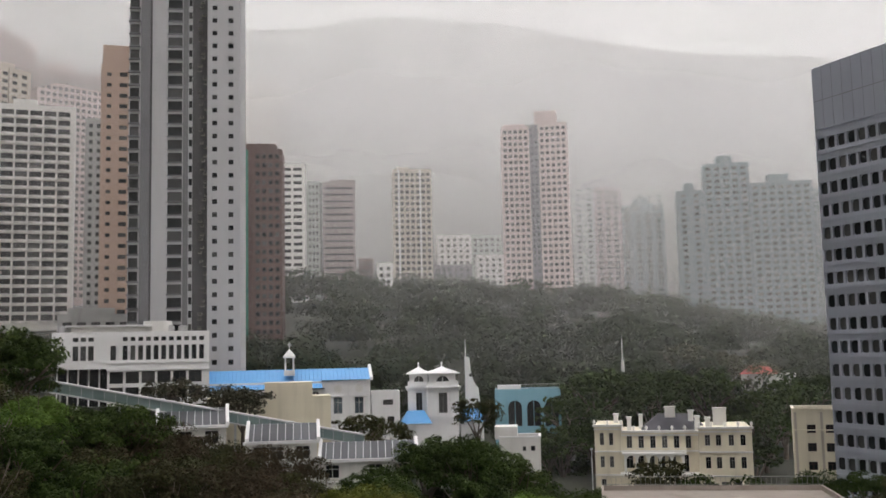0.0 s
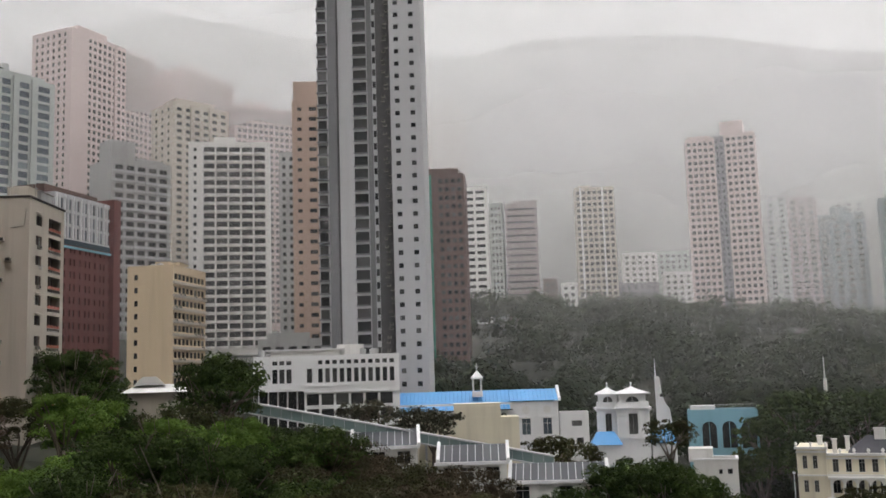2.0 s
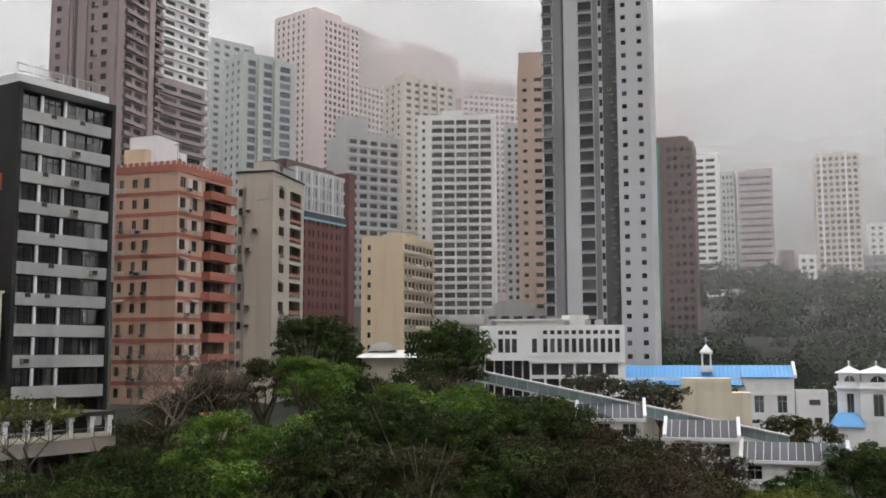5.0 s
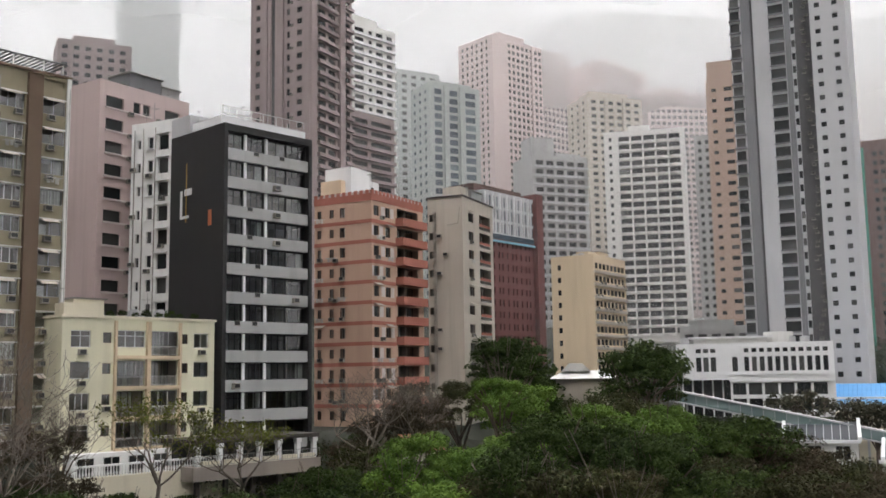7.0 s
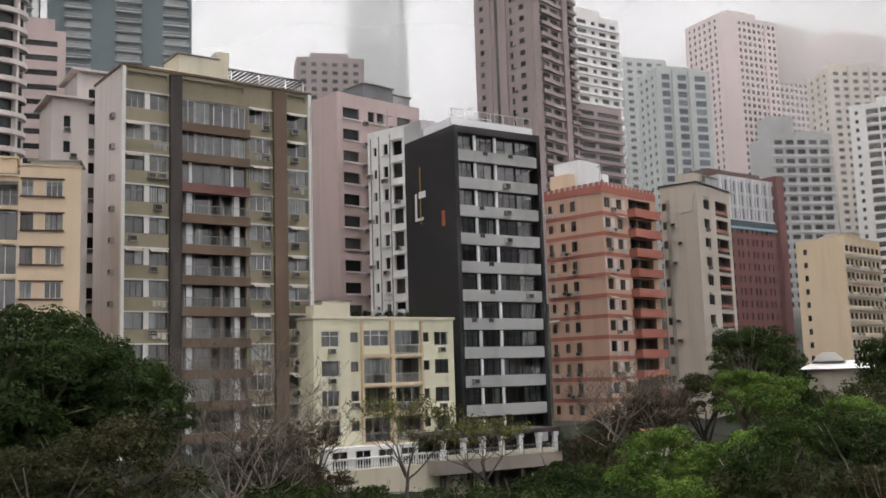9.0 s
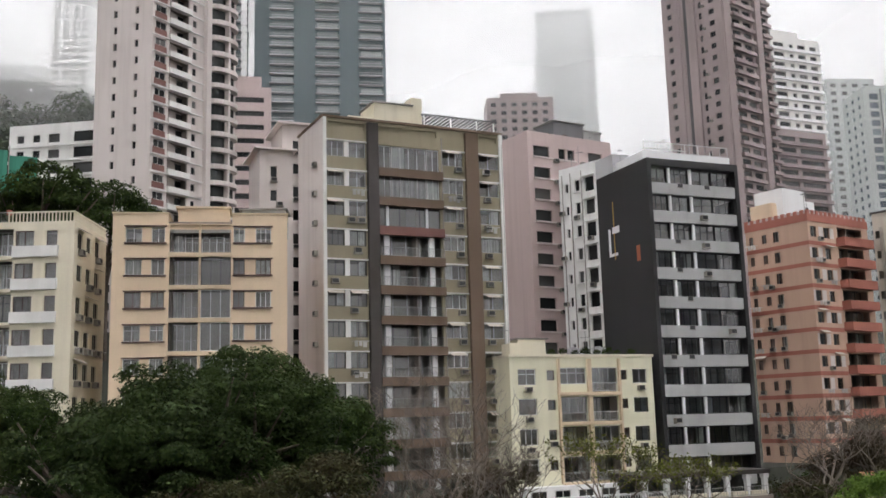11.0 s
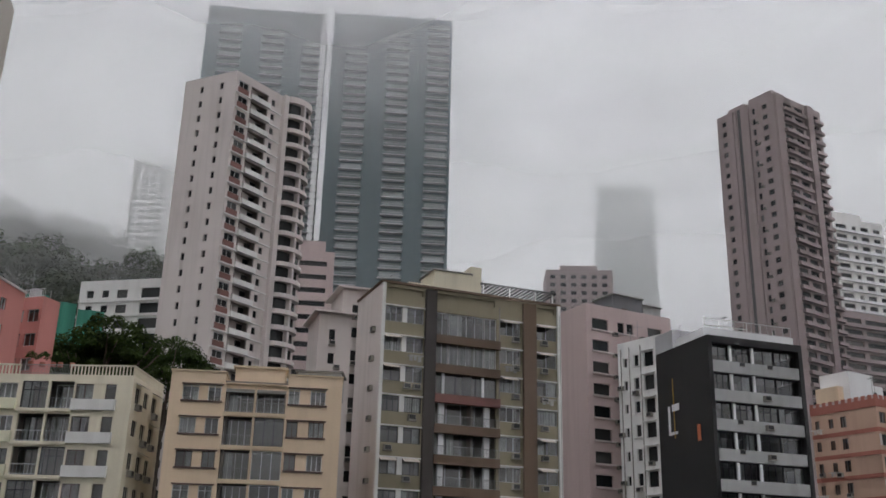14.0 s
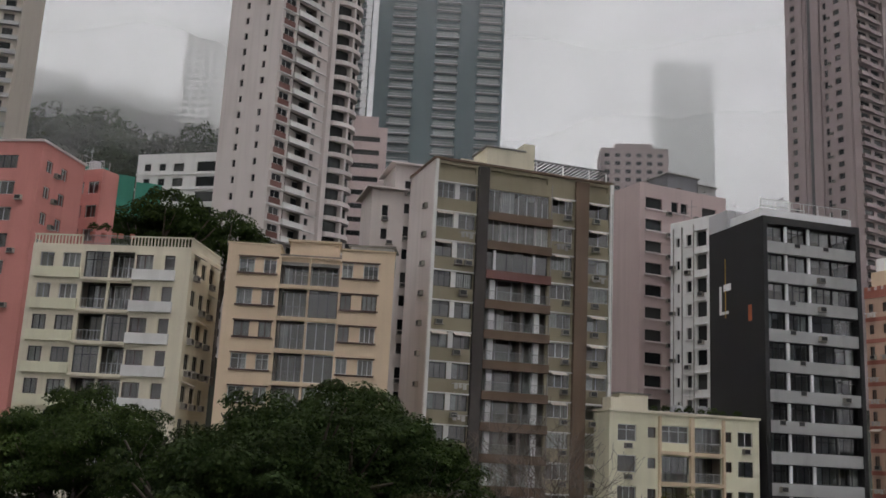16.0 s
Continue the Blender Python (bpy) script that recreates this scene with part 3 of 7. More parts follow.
def black_block():
    w, d, z0, h, st = 11.2, 9.3, 22.0, 34.2, 2.9
    b = thing("apartment_block", (-78.96, 73.62, 20.8), 81, "black painted block of flats with grey balcony bands", "apartment building")
    b.scale = (1.08, 1.08, 1.08)
    bpy.context.view_layer.update()
    L = face_at("left", w, d)
    floors = [h - 0.75 - st * (i + 1) for i in range(11)]
    holes = []
    for z in floors:
        holes += [(0.55, z + 1.2, 2.1, 1.62), (2.95, z + 1.2, 2.3, 1.62), (5.6, z + 1.2, 2.55, 1.62), (8.17, z + 1.2, 2.5, 1.62)]
    shell(b, w, d, h, "black", {"front": holes}, parapet=0.7)
    rooms(b, w, d, floors[-1], floors[0] + st, st)
    for u in (0, w - 0.45):
        band(b, "pier", "black", FRONT, u, u + 0.45, floors[-1] - 0.4, h, 0.55, -0.004)
    band(b, "cornice", "black", FRONT, 0.45, w - 0.45, h - 0.75, h - 0.02, 0.55, -0.004)
    for i, z in enumerate(floors):
        band(b, "balcony_band", "concrete", FRONT, 0.46, w - 0.46, z + 0.02, z + 1.18, 0.42, -0.004)
        for u, ww in ((0.55, 2.1), (2.95, 2.3), (5.6, 2.55), (8.17, 2.5)):
            window(b, FRONT, u, z + 1.2, ww, 1.62, rng.choice(("slide", "triple", "wide")), "darkframe", drapes=0.5)
        for u in (2.66, 5.27):
            band(b, "pillar", "clean", FRONT, u, u + 0.27, z + 1.2, z + 2.85, 0.22, -0.004)
        for u in ((3.6, 6.9) if i == 0 else (2.9,) if i in (2, 3) else (3.9,) if i in (4, 5) else (1.5, 3.6) if i == 6 else ()):
            air_conditioner(b, FRONT, u, z + 0.75)
    bm = bmesh.new()
    for z0_, z1_, y0, y1 in ((h + 0.004, h + 1.0, 0.5, 0.8),):
        box(bm, 0.3, w - 0.1, y0, y1, z0_, z1_)
        box(bm, 0.3, 0.6, y1, d - 3.6, z0_, z1_)
        box(bm, w - 0.4, w - 0.1, y1, d, z0_, z1_)
    part("parapet", bm, "clean", b)
    bm = bmesh.new()
    box(bm, 0.0, 4.5, d - 3.5, d, h + 0.004, h + 2.0)
    part("stair_head", bm, "towergrey", b)
    rail(b, FRONT, 0.4, w - 0.2, 0.65, h + 1.0, 1.1, "whiteframe", 0.9)
    bm = bmesh.new()
    for u in (1.5, 3.2, 5.0, 6.6, 8.3, 9.8):
        tube(bm, (u, 2.0, h), (u, 2.0, h + rng.uniform(1.8, 2.8)), 0.05, 0.05, 5)
    box(bm, 1.4, 6.7, 1.96, 2.04, h + 1.75, h + 1.83)
    part("roof_frame", bm, "whiteframe", b)
    bm = bmesh.new()
    # flat relief on the side wall: crossing bars
    a = -0.07
    box(bm, 3.05, 3.15, a, -0.004, h - 9.4, h - 3.2, L)
    part("wall_bar", bm, "gold", b)
    bm = bmesh.new()
    box(bm, 2.0, 2.35, a, -0.004, h - 9.0, h - 6.0, L)
    box(bm, 2.35, 3.6, a, -0.004, h - 9.0, h - 8.7, L)
    box(bm, 2.8, 4.1, a, -0.004, h - 6.6, h - 5.9, L)
    part("wall_bar", bm, "clean", b)
    band(b, "wall_panel", "orange", L, 7.2, 7.75, h - 10.2, h - 8.6, 0.07, -0.004, "bright orange panel")


def terrace():
    t = thing("terrace", (-78.96, 73.62, 20.8), 81, "stained concrete street terrace on columns with planters", "terrace")
    t.scale = (1.08, 1.08, 1.08)
    bm = bmesh.new()
    box(bm, -6.5, 7.9, -6.0, 0.5, -0.3, 0.95)
    part("deck", bm, "paving", t)
    bm = bmesh.new()
    box(bm, -0.02, 0.42, -5.6, -5.2, 0.954, 2.9)
    box(bm, -0.1, 0.5, -5.68, -5.12, 2.5, 2.9)
    me = mesh_of("column", bm, "clean")
    for u in (-5.9, -3.6, -1.4, 0.8, 3.0, 5.3, 7.3):
        part("column", me, "", t, m=pose(u, 0, 0))
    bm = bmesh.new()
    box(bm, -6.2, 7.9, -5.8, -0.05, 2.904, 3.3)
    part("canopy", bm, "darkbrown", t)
    bm = bmesh.new()
    box(bm, -6.2, 7.6, -2.2, -2.0, 0.954, 2.9)
    part("shop_front", bm, "farglass", t)
    for k in range(6):
        bm = bmesh.new()
        box(bm, -5.4 + k * 2.2, -3.7 + k * 2.2, -5.9, -5.3, 0.954, 1.4)
        part("planter", bm, "ivory", t)
    rail(t, FRONT, -6.4, 7.8, -5.95, 0.95, 0.9, "rail", 0.3)
    for u in range(-6, 8, 3):
        bm = bmesh.new()
        box(bm, u, u + 0.4, -5.7, -5.3, -8, -0.304)
        part("post", bm, "darkbrown", t)
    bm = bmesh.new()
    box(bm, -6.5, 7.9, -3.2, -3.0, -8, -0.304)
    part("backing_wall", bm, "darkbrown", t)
    hut = thing("street_kiosk", (-78.96, 73.62, 20.8), 81, "low maroon kiosk with a cream flat roof under a terrace", "kiosk")
    bm = bmesh.new()
    box(bm, 3.4, 8.6, -8.6, -6.4, -6, -1.9)
    part("wall", bm, "maroon", hut)
    bm = bmesh.new()
    box(bm, 3.2, 8.9, -8.9, -6.2, -1.896, -1.55)
    part("roof", bm, "ivory", hut)
    r = thing("tiled_hut", (-61.5, 84.5, 17.0), 84, "small hut with a sloping red tile roof", "hut")
    bm = bmesh.new()
    box(bm, 0, 4.0, 0, 3, 0, 5.6)
    part("wall", bm, "greige", r)
    for k in range(9):
        bm = bmesh.new()
        quad(bm, ((-0.4 + k * 0.53, -0.6, 5.5), (0.1 + k * 0.53, -0.6, 5.5), (0.1 + k * 0.53, 2.0, 7.1), (-0.4 + k * 0.53, 2.0, 7.1)))
        quad(bm, ((-0.4 + k * 0.53, -0.6, 5.35), (0.1 + k * 0.53, -0.6, 5.35), (0.1 + k * 0.53, -0.6, 5.5), (-0.4 + k * 0.53, -0.6, 5.5)))
        part("roof_strip", bm, "terracotta", r)


def yellow_house():
    w, d, z0, h, st = 16.8, 9.0, 22.0, 14.4, 2.95
    b = thing("low_apartment_house", (-81.36, 56.43, 21.7), 82, "pale yellow four-storey apartment house with open balconies", "apartment building")
    floors = [h - 0.75 - st * (i + 1) for i in range(4)]
    holes = []
    for z in floors:
        holes += [(0.9, z + 0.9, 2.0, 1.6), (4.15, z + 1.35, 0.9, 1.0), (5.5, z + 0.15, 3.2, 2.45), (9.2, z + 0.15, 3.2, 2.45), (12.7, z + 1.35, 0.9, 1.0), (14.3, z + 0.95, 1.75, 1.5)]
    shell(b, w, d, h, "pale_yellow", {"front": holes}, parapet=0.6, coping="ivory")
    rooms(b, w, d, floors[-1], floors[0] + st, st)
    for u in (5.28, 8.75, 12.45):
        band(b, "pier", "tan", FRONT, u, u + 0.22 + (u == 8.75) * 0.2, floors[-1], h - 0.2, 0.35, -0.004)
    for i, z in enumerate(floors):
        band(b, "balcony_edge", "tan", FRONT, 5.5, 12.45, z - 0.2, z + 0.14, 0.4, -0.004)
        window(b, FRONT, 0.9, z + 0.9, 2.0, 1.6, ("grid", "plain", "triple", "grid")[i], "whiteframe", drapes=0.1)
        window(b, FRONT, 4.15, z + 1.35, 0.9, 1.0, "plain", "brownframe")
        window(b, FRONT, 12.7, z + 1.35, 0.9, 1.0, "grid", "brownframe")
        window(b, FRONT, 14.3, z + 0.95, 1.75, 1.5, "slide", "whiteframe" if i == 0 else "darkframe")
        for k, u in enumerate((5.5, 9.2)):
            if (i, k) == (0, 0):
                band(b, "balcony_front", "pale_yellow", FRONT, u, u + 3.2, z + 0.15, z + 0.95, 0.02, 0.15)
                window(b, FRONT, u, z + 0.95, 3.2, 1.65, "wide", "whiteframe")
            else:
                window(b, FRONT, u + 0.1, z + 0.2, 3.0, 2.35, "door", "darkframe", inset=1.6, drapes=0.15)
                if (i + k) % 2:
                    window(b, FRONT, u, z + 0.95, 3.2, 1.65, "triple", "rail", inset=0.05, drapes=0.5)
                rail(b, FRONT, u, u + 3.2, 0.1, z + 0.15, 0.95, "whiteframe" if k else "rail")
        for u, dz in ((4.2, 0.75), (1.6, 0.25), (14.8, 0.3)):
            if rng.random() < 0.55:
                air_conditioner(b, FRONT, u, z + dz)
    t = thing("balustrade", (-81.36, 56.43, 20.5), 82, "white balustrade of turned posts on a terrace wall", "balustrade")
    bm = bmesh.new()
    box(bm, -1.0, 17.2, -4.2, -3.8, -7, 1.0)
    box(bm, -1.0, 17.2, -3.8, 0, 0.7, 0.9)
    part("terrace_wall", bm, "ivory", t)
    bm = bmesh.new()
    box(bm, -1.0, 17.2, -4.25, -3.75, 1.95, 2.12)
    part("handrail", bm, "clean", t)
    me = None
    for i in range(60):
        if me is None:
            bm = bmesh.new()
            for a, c, r0, r1 in ((1.0, 1.3, 0.05, 0.11), (1.3, 1.6, 0.11, 0.05), (1.6, 1.95, 0.05, 0.07)):
                tube(bm, (0, -4, a), (0, -4, c), r0, r1, 6)
            me = mesh_of("baluster", bm, "clean")
        part("baluster", me, "", t, m=pose(-0.85 + i * 0.3, 0, 0))
    bm = bmesh.new()
    box(bm, 0.5, 16.6, -1.6, -0.01, -0.9, 1.75)
    part("garden_storey", bm, "clean", b)
    for k in range(6):
        window(b, pose(0, -1.62, 0), 1.0 + k * 2.6, -0.8, 1.7, 2.2, "grid", "whiteframe", "farglass", inset=-0.06)
    bm = bmesh.new()
    box(bm, 0.4, 1.6, 0.6, 2.4, h - 0.6, h + 1.4)
    box(bm, 2.0, 5.2, 2, 5, h - 0.6, h + 1.7)
    part("roof_room", bm, "ivory", b)


def orange_block():
    w, d, z0, h, st = 13.4, 9.8, 22.0, 33.8, 2.8
    b = thing("apartment_block", (-83.8, 105.8, z0), 94, "peach tiled block of flats with terracotta bands and balconies", "apartment building")
    L = face_at("left", w, d)
    floors = [h - 1.5 - st * (i + 1) for i in range(11)]
    fr, lf = [], []
    for z in floors:
        fr += [(0.5, z + 0.8, 1.3, 1.4), (3.4, z + 0.8, 1.2, 1.4), (6.4, z + 0.2, 5.6, 2.3)]
        lf += [(0.5, z + 0.85, 0.7, 1.2), (2.6, z + 0.85, 0.75, 1.2), (4.4, z + 0.75, 0.9, 1.4)]
    shell(b, w, d, h - 0.5, "peach", {"front": fr, "left": lf}, parapet=0.9)
    rooms(b, w, d, floors[-1], floors[0] + st, st)
    for i, z in enumerate(floors):
        if i:
            band(b, "tile_band", "terracotta", L, -0.02, d, z + st - 0.3, z + st + 0.22, 0.05, -0.004)
            band(b, "tile_band", "terracotta", FRONT, 0, 5.9, z + st - 0.3, z + st + 0.22, 0.05, -0.004)
        for u in (1.85, 0.04) if i % 2 else (2.3, 4.62):
            band(b, "panel", "palepink", FRONT, u, u + (0.9 if u > 1 else 0.42), z + 0.8, z + 2.2, 0.03, -0.004)
        for u, ww in ((0.5, 1.3), (3.4, 1.2)):
            window(b, FRONT, u, z + 0.8, ww, 1.4, "slide", "darkframe")
        for u, ww in ((0.5, 0.7), (2.6, 0.75)):
            window(b, L, u, z + 0.85, ww, 1.2, "plain", "darkframe")
        window(b, L, 4.4, z + 0.75, 0.9, 1.4, "slide", "darkframe", drapes=0.8)
        window(b, FRONT, 6.6, z + 0.25, 5.2, 2.2, "door", "darkframe", inset=0.9)
        if i < 10:
            bm = bmesh.new()
            box(bm, 6.0, 12.6, -1.3, -0.004, z - 0.15, z + 0.05)
            box(bm, 6.0, 12.6, -1.3, -1.18, z + 0.05, z + 1.0)
            box(bm, 6.0, 6.12, -1.18, -0.004, z + 0.05, z + 1.0)
            box(bm, 12.48, 12.6, -1.18, -0.004, z + 0.05, z + 1.0)
            part("balcony", bm, "terracotta", b)
        if rng.random() < 0.6:
            air_conditioner(b, L, 2.2 + rng.choice((0, 1.2)), z + 0.2)
        if rng.random() < 0.5:
            air_conditioner(b, FRONT, 2.0, z + 0.4)
    for m, ww in ((L, d), (FRONT, w)):
        band(b, "parapet", "terracotta", m, -0.05, ww + 0.05, h - 1.5, h - 0.5, 0.08, -0.004)
        n = int(ww / 0.9)
        for i in range(n):
            band(b, "merlon", "terracotta", m, i * ww / n, i * ww / n + 0.5, h - 0.496, h, 0.08, 0.2)
            band(b, "crenel", "pink", m, i * ww / n + 0.5, (i + 1) * ww / n, h - 0.496, h - 0.1, -0.02, 0.12)
    bm = bmesh.new()
    box(bm, 1.5, 6.5, 4.5, 9.0, h - 1.0, h + 4.0)
    box(bm, 4, 10, 5.5, 9, h - 1, h + 3)
    part("roof_room", bm, "clean", b)
    bm = bmesh.new()
    box(bm, 0.4, 1.49, 5.5, 9, h - 1.0, h + 2.0)
    part("roof_room", bm, "cream", b)
    window(b, FRONT, 7.0, h + 0.8, 1.6, 1.3, "far", pane_mat="farglass", inset=5.44)


def greige_block():
    w, d, z0, h, st = 12.3, 5.7, 22.0, 34.7, 2.8
    b = thing("apartment_block", (-79.7, 122.3, z0), 100, "greige rendered block of flats with red-railed balconies", "apartment building")
    L = face_at("left", w, d)
    floors = [h - 1.6 - st * (i + 1) for i in range(10)]
    fr, lf = [], []
    for z in floors:
        fr += [(2.3, z + 0.9, 2.0, 1.35), (6.6, z + 0.25, 4.6, 2.3)]
        lf += [(0.25, z + 0.9, 0.6, 1.1)]
    shell(b, w, d, h, "greige", {"front": fr, "left": lf}, coping="darkbrown", parapet=1.0)
    rooms(b, w, d, floors[-1], floors[0] + st, st)
    for i, z in enumerate(floors):
        window(b, FRONT, 2.3, z + 0.9, 2.0, 1.35, "slide", "brownframe")
        window(b, FRONT, 6.7, z + 0.3, 4.4, 2.2, "door", "brownframe", inset=1.2)
        window(b, L, 0.25, z + 0.9, 0.6, 1.1, "plain", "darkframe")
        rail(b, FRONT, 6.6, 11.2, 0.05, z + 0.25, 0.5, "whiteframe" if i in (1, 5, 6) else "rail", 0.5)
        bm = bmesh.new()
        for k in range(8):
            u = 6.65 + k * 0.56
            prism_pts = ((u, 0.0), (u + 0.5, 0.0), (u + 0.5, 0.12), (u, 0.12))
            prism(bm, prism_pts, z + 0.75, z + 1.05 + 0.18 * (k % 2))
        part("flower_box", bm, "terracotta", b, "row of red flower boxes")
        if i in (1, 2, 3, 6, 7):
            air_conditioner(b, L, 1.6 if i != 2 else 2.6, z + 1.2)
    for u in (0.95, 1.15, 1.35):
        bm = bmesh.new()
        tube(bm, L @ Vector((u, -0.1, 0)), L @ Vector((u, -0.1, h - 2)), 0.05, 0.05, 5)
        part("drain_pipe", bm, "pipe", b)
    bm = bmesh.new()
    tube(bm, L @ Vector((3.2, -0.06, h - 4.2)), L @ Vector((5.0, -0.06, h - 4.0)), 0.05, 0.05, 5)
    tube(bm, L @ Vector((5.0, -0.06, h - 4.0)), L @ Vector((5.3, -0.06, h - 1.6)), 0.05, 0.05, 5)
    part("drain_pipe", bm, "pipe", b)
    bm = bmesh.new()
    box(bm, 3, 7, 1.5, 4.5, h - 1, h + 2.2)
    part("roof_room", bm, "greige", b)


def cream_house():
    w, d, z0, h, st = 15.1, 9.0, 26.0, 23.1, 2.9
    b = thing("apartment_house", (-87.91, 19.39, z0 - 0.2), 69, "cream painted apartment house with brown window surrounds and loggias", "apartment building")
    floors = [h - 0.85 - st * (i + 1) for i in range(7)]
    holes = []
    for z in floors:
        holes += [(1.1, z + 1.05, 1.4, 1.4), (3.3, z + 1.05, 1.15, 1.4), (4.85, z + 0.15, 2.5, 2.5), (7.55, z + 0.15, 2.6, 2.5), (10.35, z + 1.05, 1.0, 1.4), (12.3, z + 1.05, 1.35, 1.4)]
    shell(b, w, d, h - 1.0, "cream", {"front": holes}, parapet=0.5)
    rooms(b, w, d, floors[-1], floors[0] + st, st)
    for u0, u1 in ((0, 4.7), (10.25, w)):
        bm = bmesh.new()
        box(bm, u0, u1, 0, 4.0, h - 0.996, h - 0.15)
        part("roof_wall", bm, "cream", b)
        band(b, "coping", "tan", FRONT, u0 - 0.08, u1 + 0.08, h - 0.15, h, 0.1, 4.1)
    bm = bmesh.new()
    box(bm, 5.4, 9.9, 1.6, 5, h - 1.5, h + 0.7)
    part("roof_room", bm, "cream", b)
    band(b, "roof_slab", "tan", FRONT, 5.2, 10.1, h + 0.704, h + 0.9, -1.4, 5.2)
    for i, z in enumerate(floors):
        for u0, u1 in ((1.0, 4.6), (10.3, 13.8)):
            for a, c in ((z + 0.9, z + 1.05), (z + 2.45, z + 2.57)):
                band(b, "window_band", "brownframe", FRONT, u0, u1, a, c, 0.16, -0.004)
        fm = ("whiteframe", "whiteframe", "brownframe", "whiteframe")[i % 4]
        window(b, FRONT, 1.1, z + 1.05, 1.4, 1.4, "slide" if i != 3 else "grid", fm)
        window(b, FRONT, 3.3, z + 1.05, 1.15, 1.4, "slide" if i != 3 else "grid", fm)
        window(b, FRONT, 10.35, z + 1.05, 1.0, 1.4, "slide", "brownframe" if i in (1, 2) else "whiteframe")
        window(b, FRONT, 12.3, z + 1.05, 1.35, 1.4, "triple", "brownframe" if i == 1 else "whiteframe")
        band(b, "loggia_edge", "tan", FRONT, 4.75, 10.25, z - 0.2, z + 0.14, 0.12, -0.004)
        for k, (u, ww) in enumerate(((4.85, 2.5), (7.55, 2.6))):
            if k == 1 and i in (1, 2, 3):
                window(b, FRONT, u, z + 0.15, ww, 2.5, "triple", "darkframe" if i == 1 else "whiteframe", drapes=0.2)
            else:
                window(b, FRONT, u, z + 0.2, ww, 2.4, "door", "whiteframe", inset=1.2)
                rail(b, FRONT, u, u + ww, 0.08, z + 0.15, 0.95)
        band(b, "loggia_post", "tan", FRONT, 7.37, 7.53, z, z + 2.7, 0.1, 0.2)


def ivory_house():
    w, d, z0, h, st = 14.8, 8.6, 26.0, 23.2, 2.85
    b = thing("apartment_house", (-95.93, 3.5, z0 - 0.3), 60, "ivory rain-streaked apartment house with recessed balconies", "apartment building")
    R = face_at("right", w, d)
    floors = [h - 1.2 - st * (i + 1) for i in range(7)]
    holes, right = [], []
    for z in floors:
        holes += [(0.8, z + 1.0, 1.3, 1.35), (2.9, z + 1.0, 1.7, 1.35), (5.0, z + 0.15, 2.3, 2.4), (7.5, z + 0.15, 2.1, 2.4), (9.75, z + 1.0, 1.6, 1.35), (12.4, z + 1.0, 0.95, 1.35)]
        right += [(0.9 + k * 2.3, z + 0.9, 1.2, 1.4) for k in range(3)]
    shell(b, w, d, h - 0.9, "ivory", {"front": holes, "right": right}, parapet=0.2)
    rooms(b, w, d, floors[-1], floors[0] + st, st)
    for i, z in enumerate(floors):
        dk = "darkframe"
        window(b, FRONT, 0.8, z + 1.0, 1.3, 1.35, "slide", "whiteframe" if i < 2 else dk)
        window(b, FRONT, 2.9, z + 1.0, 1.7, 1.35, "triple", "whiteframe" if i < 2 else dk)
        window(b, FRONT, 9.75, z + 1.0, 1.6, 1.35, "slide", "brownframe", drapes=0.1)
        window(b, FRONT, 12.4, z + 1.0, 0.95, 1.35, "plain", "brownframe", drapes=0.1)
        band(b, "sill_band", "white", FRONT, 9.6, 13.5, z + 0.02, z + 0.98, 0.3, -0.004)
        band(b, "sill_band", "pale_yellow", FRONT, 0.5, 4.75, z + 0.02, z + 0.98, 0.3, -0.004)
        band(b, "panel", "ivory", FRONT, 11.4, 12.35, z + 1.0, z + 2.35, 0.05, -0.004)
        band(b, "balcony_edge", "ivory", FRONT, 4.8, 9.6, z - 0.15, z + 0.14, 0.2, -0.004)
        for k, (u, ww) in enumerate(((5.0, 2.3), (7.5, 2.1))):
            if (i + k) % 3 == 0:
                window(b, FRONT, u, z + 0.15, ww, 2.4, "wide", "darkframe", drapes=0.2)
            else:
                window(b, FRONT, u, z + 0.2, ww, 2.3, "door", "whiteframe" if k else "darkframe", inset=1.4)
                rail(b, FRONT, u, u + ww, 0.05, z + 0.15, 0.95, "alu", 0.3)
        for k in range(3):
            window(b, R, 0.9 + k * 2.3, z + 0.9, 1.2, 1.4, "slide", "darkframe", drapes=0.3)
            if rng.random() < 0.5:
                air_conditioner(b, R, 1.1 + k * 2.3, z + 0.35)
    for m, ww, u0, u1 in ((FRONT, w, 0, 4.6), (FRONT, w, 9.0, 14.8), (R, d, 0, 8.6)):
        bm = bmesh.new()
        box(bm, u0, u1, 0.0, 0.2, h - 0.12, h, m)
        k = int((u1 - u0) / 0.32)
        for i in range(k + 1):
            u = u0 + 0.05 + i * (u1 - u0 - 0.2) / k
            box(bm, u, u + 0.1, 0.05, 0.15, h - 0.896, h - 0.12, m)
        part("balustrade", bm, "ivory", b)
    rail(b, FRONT, 4.6, 9.0, 0.1, h - 0.9, 0.9)


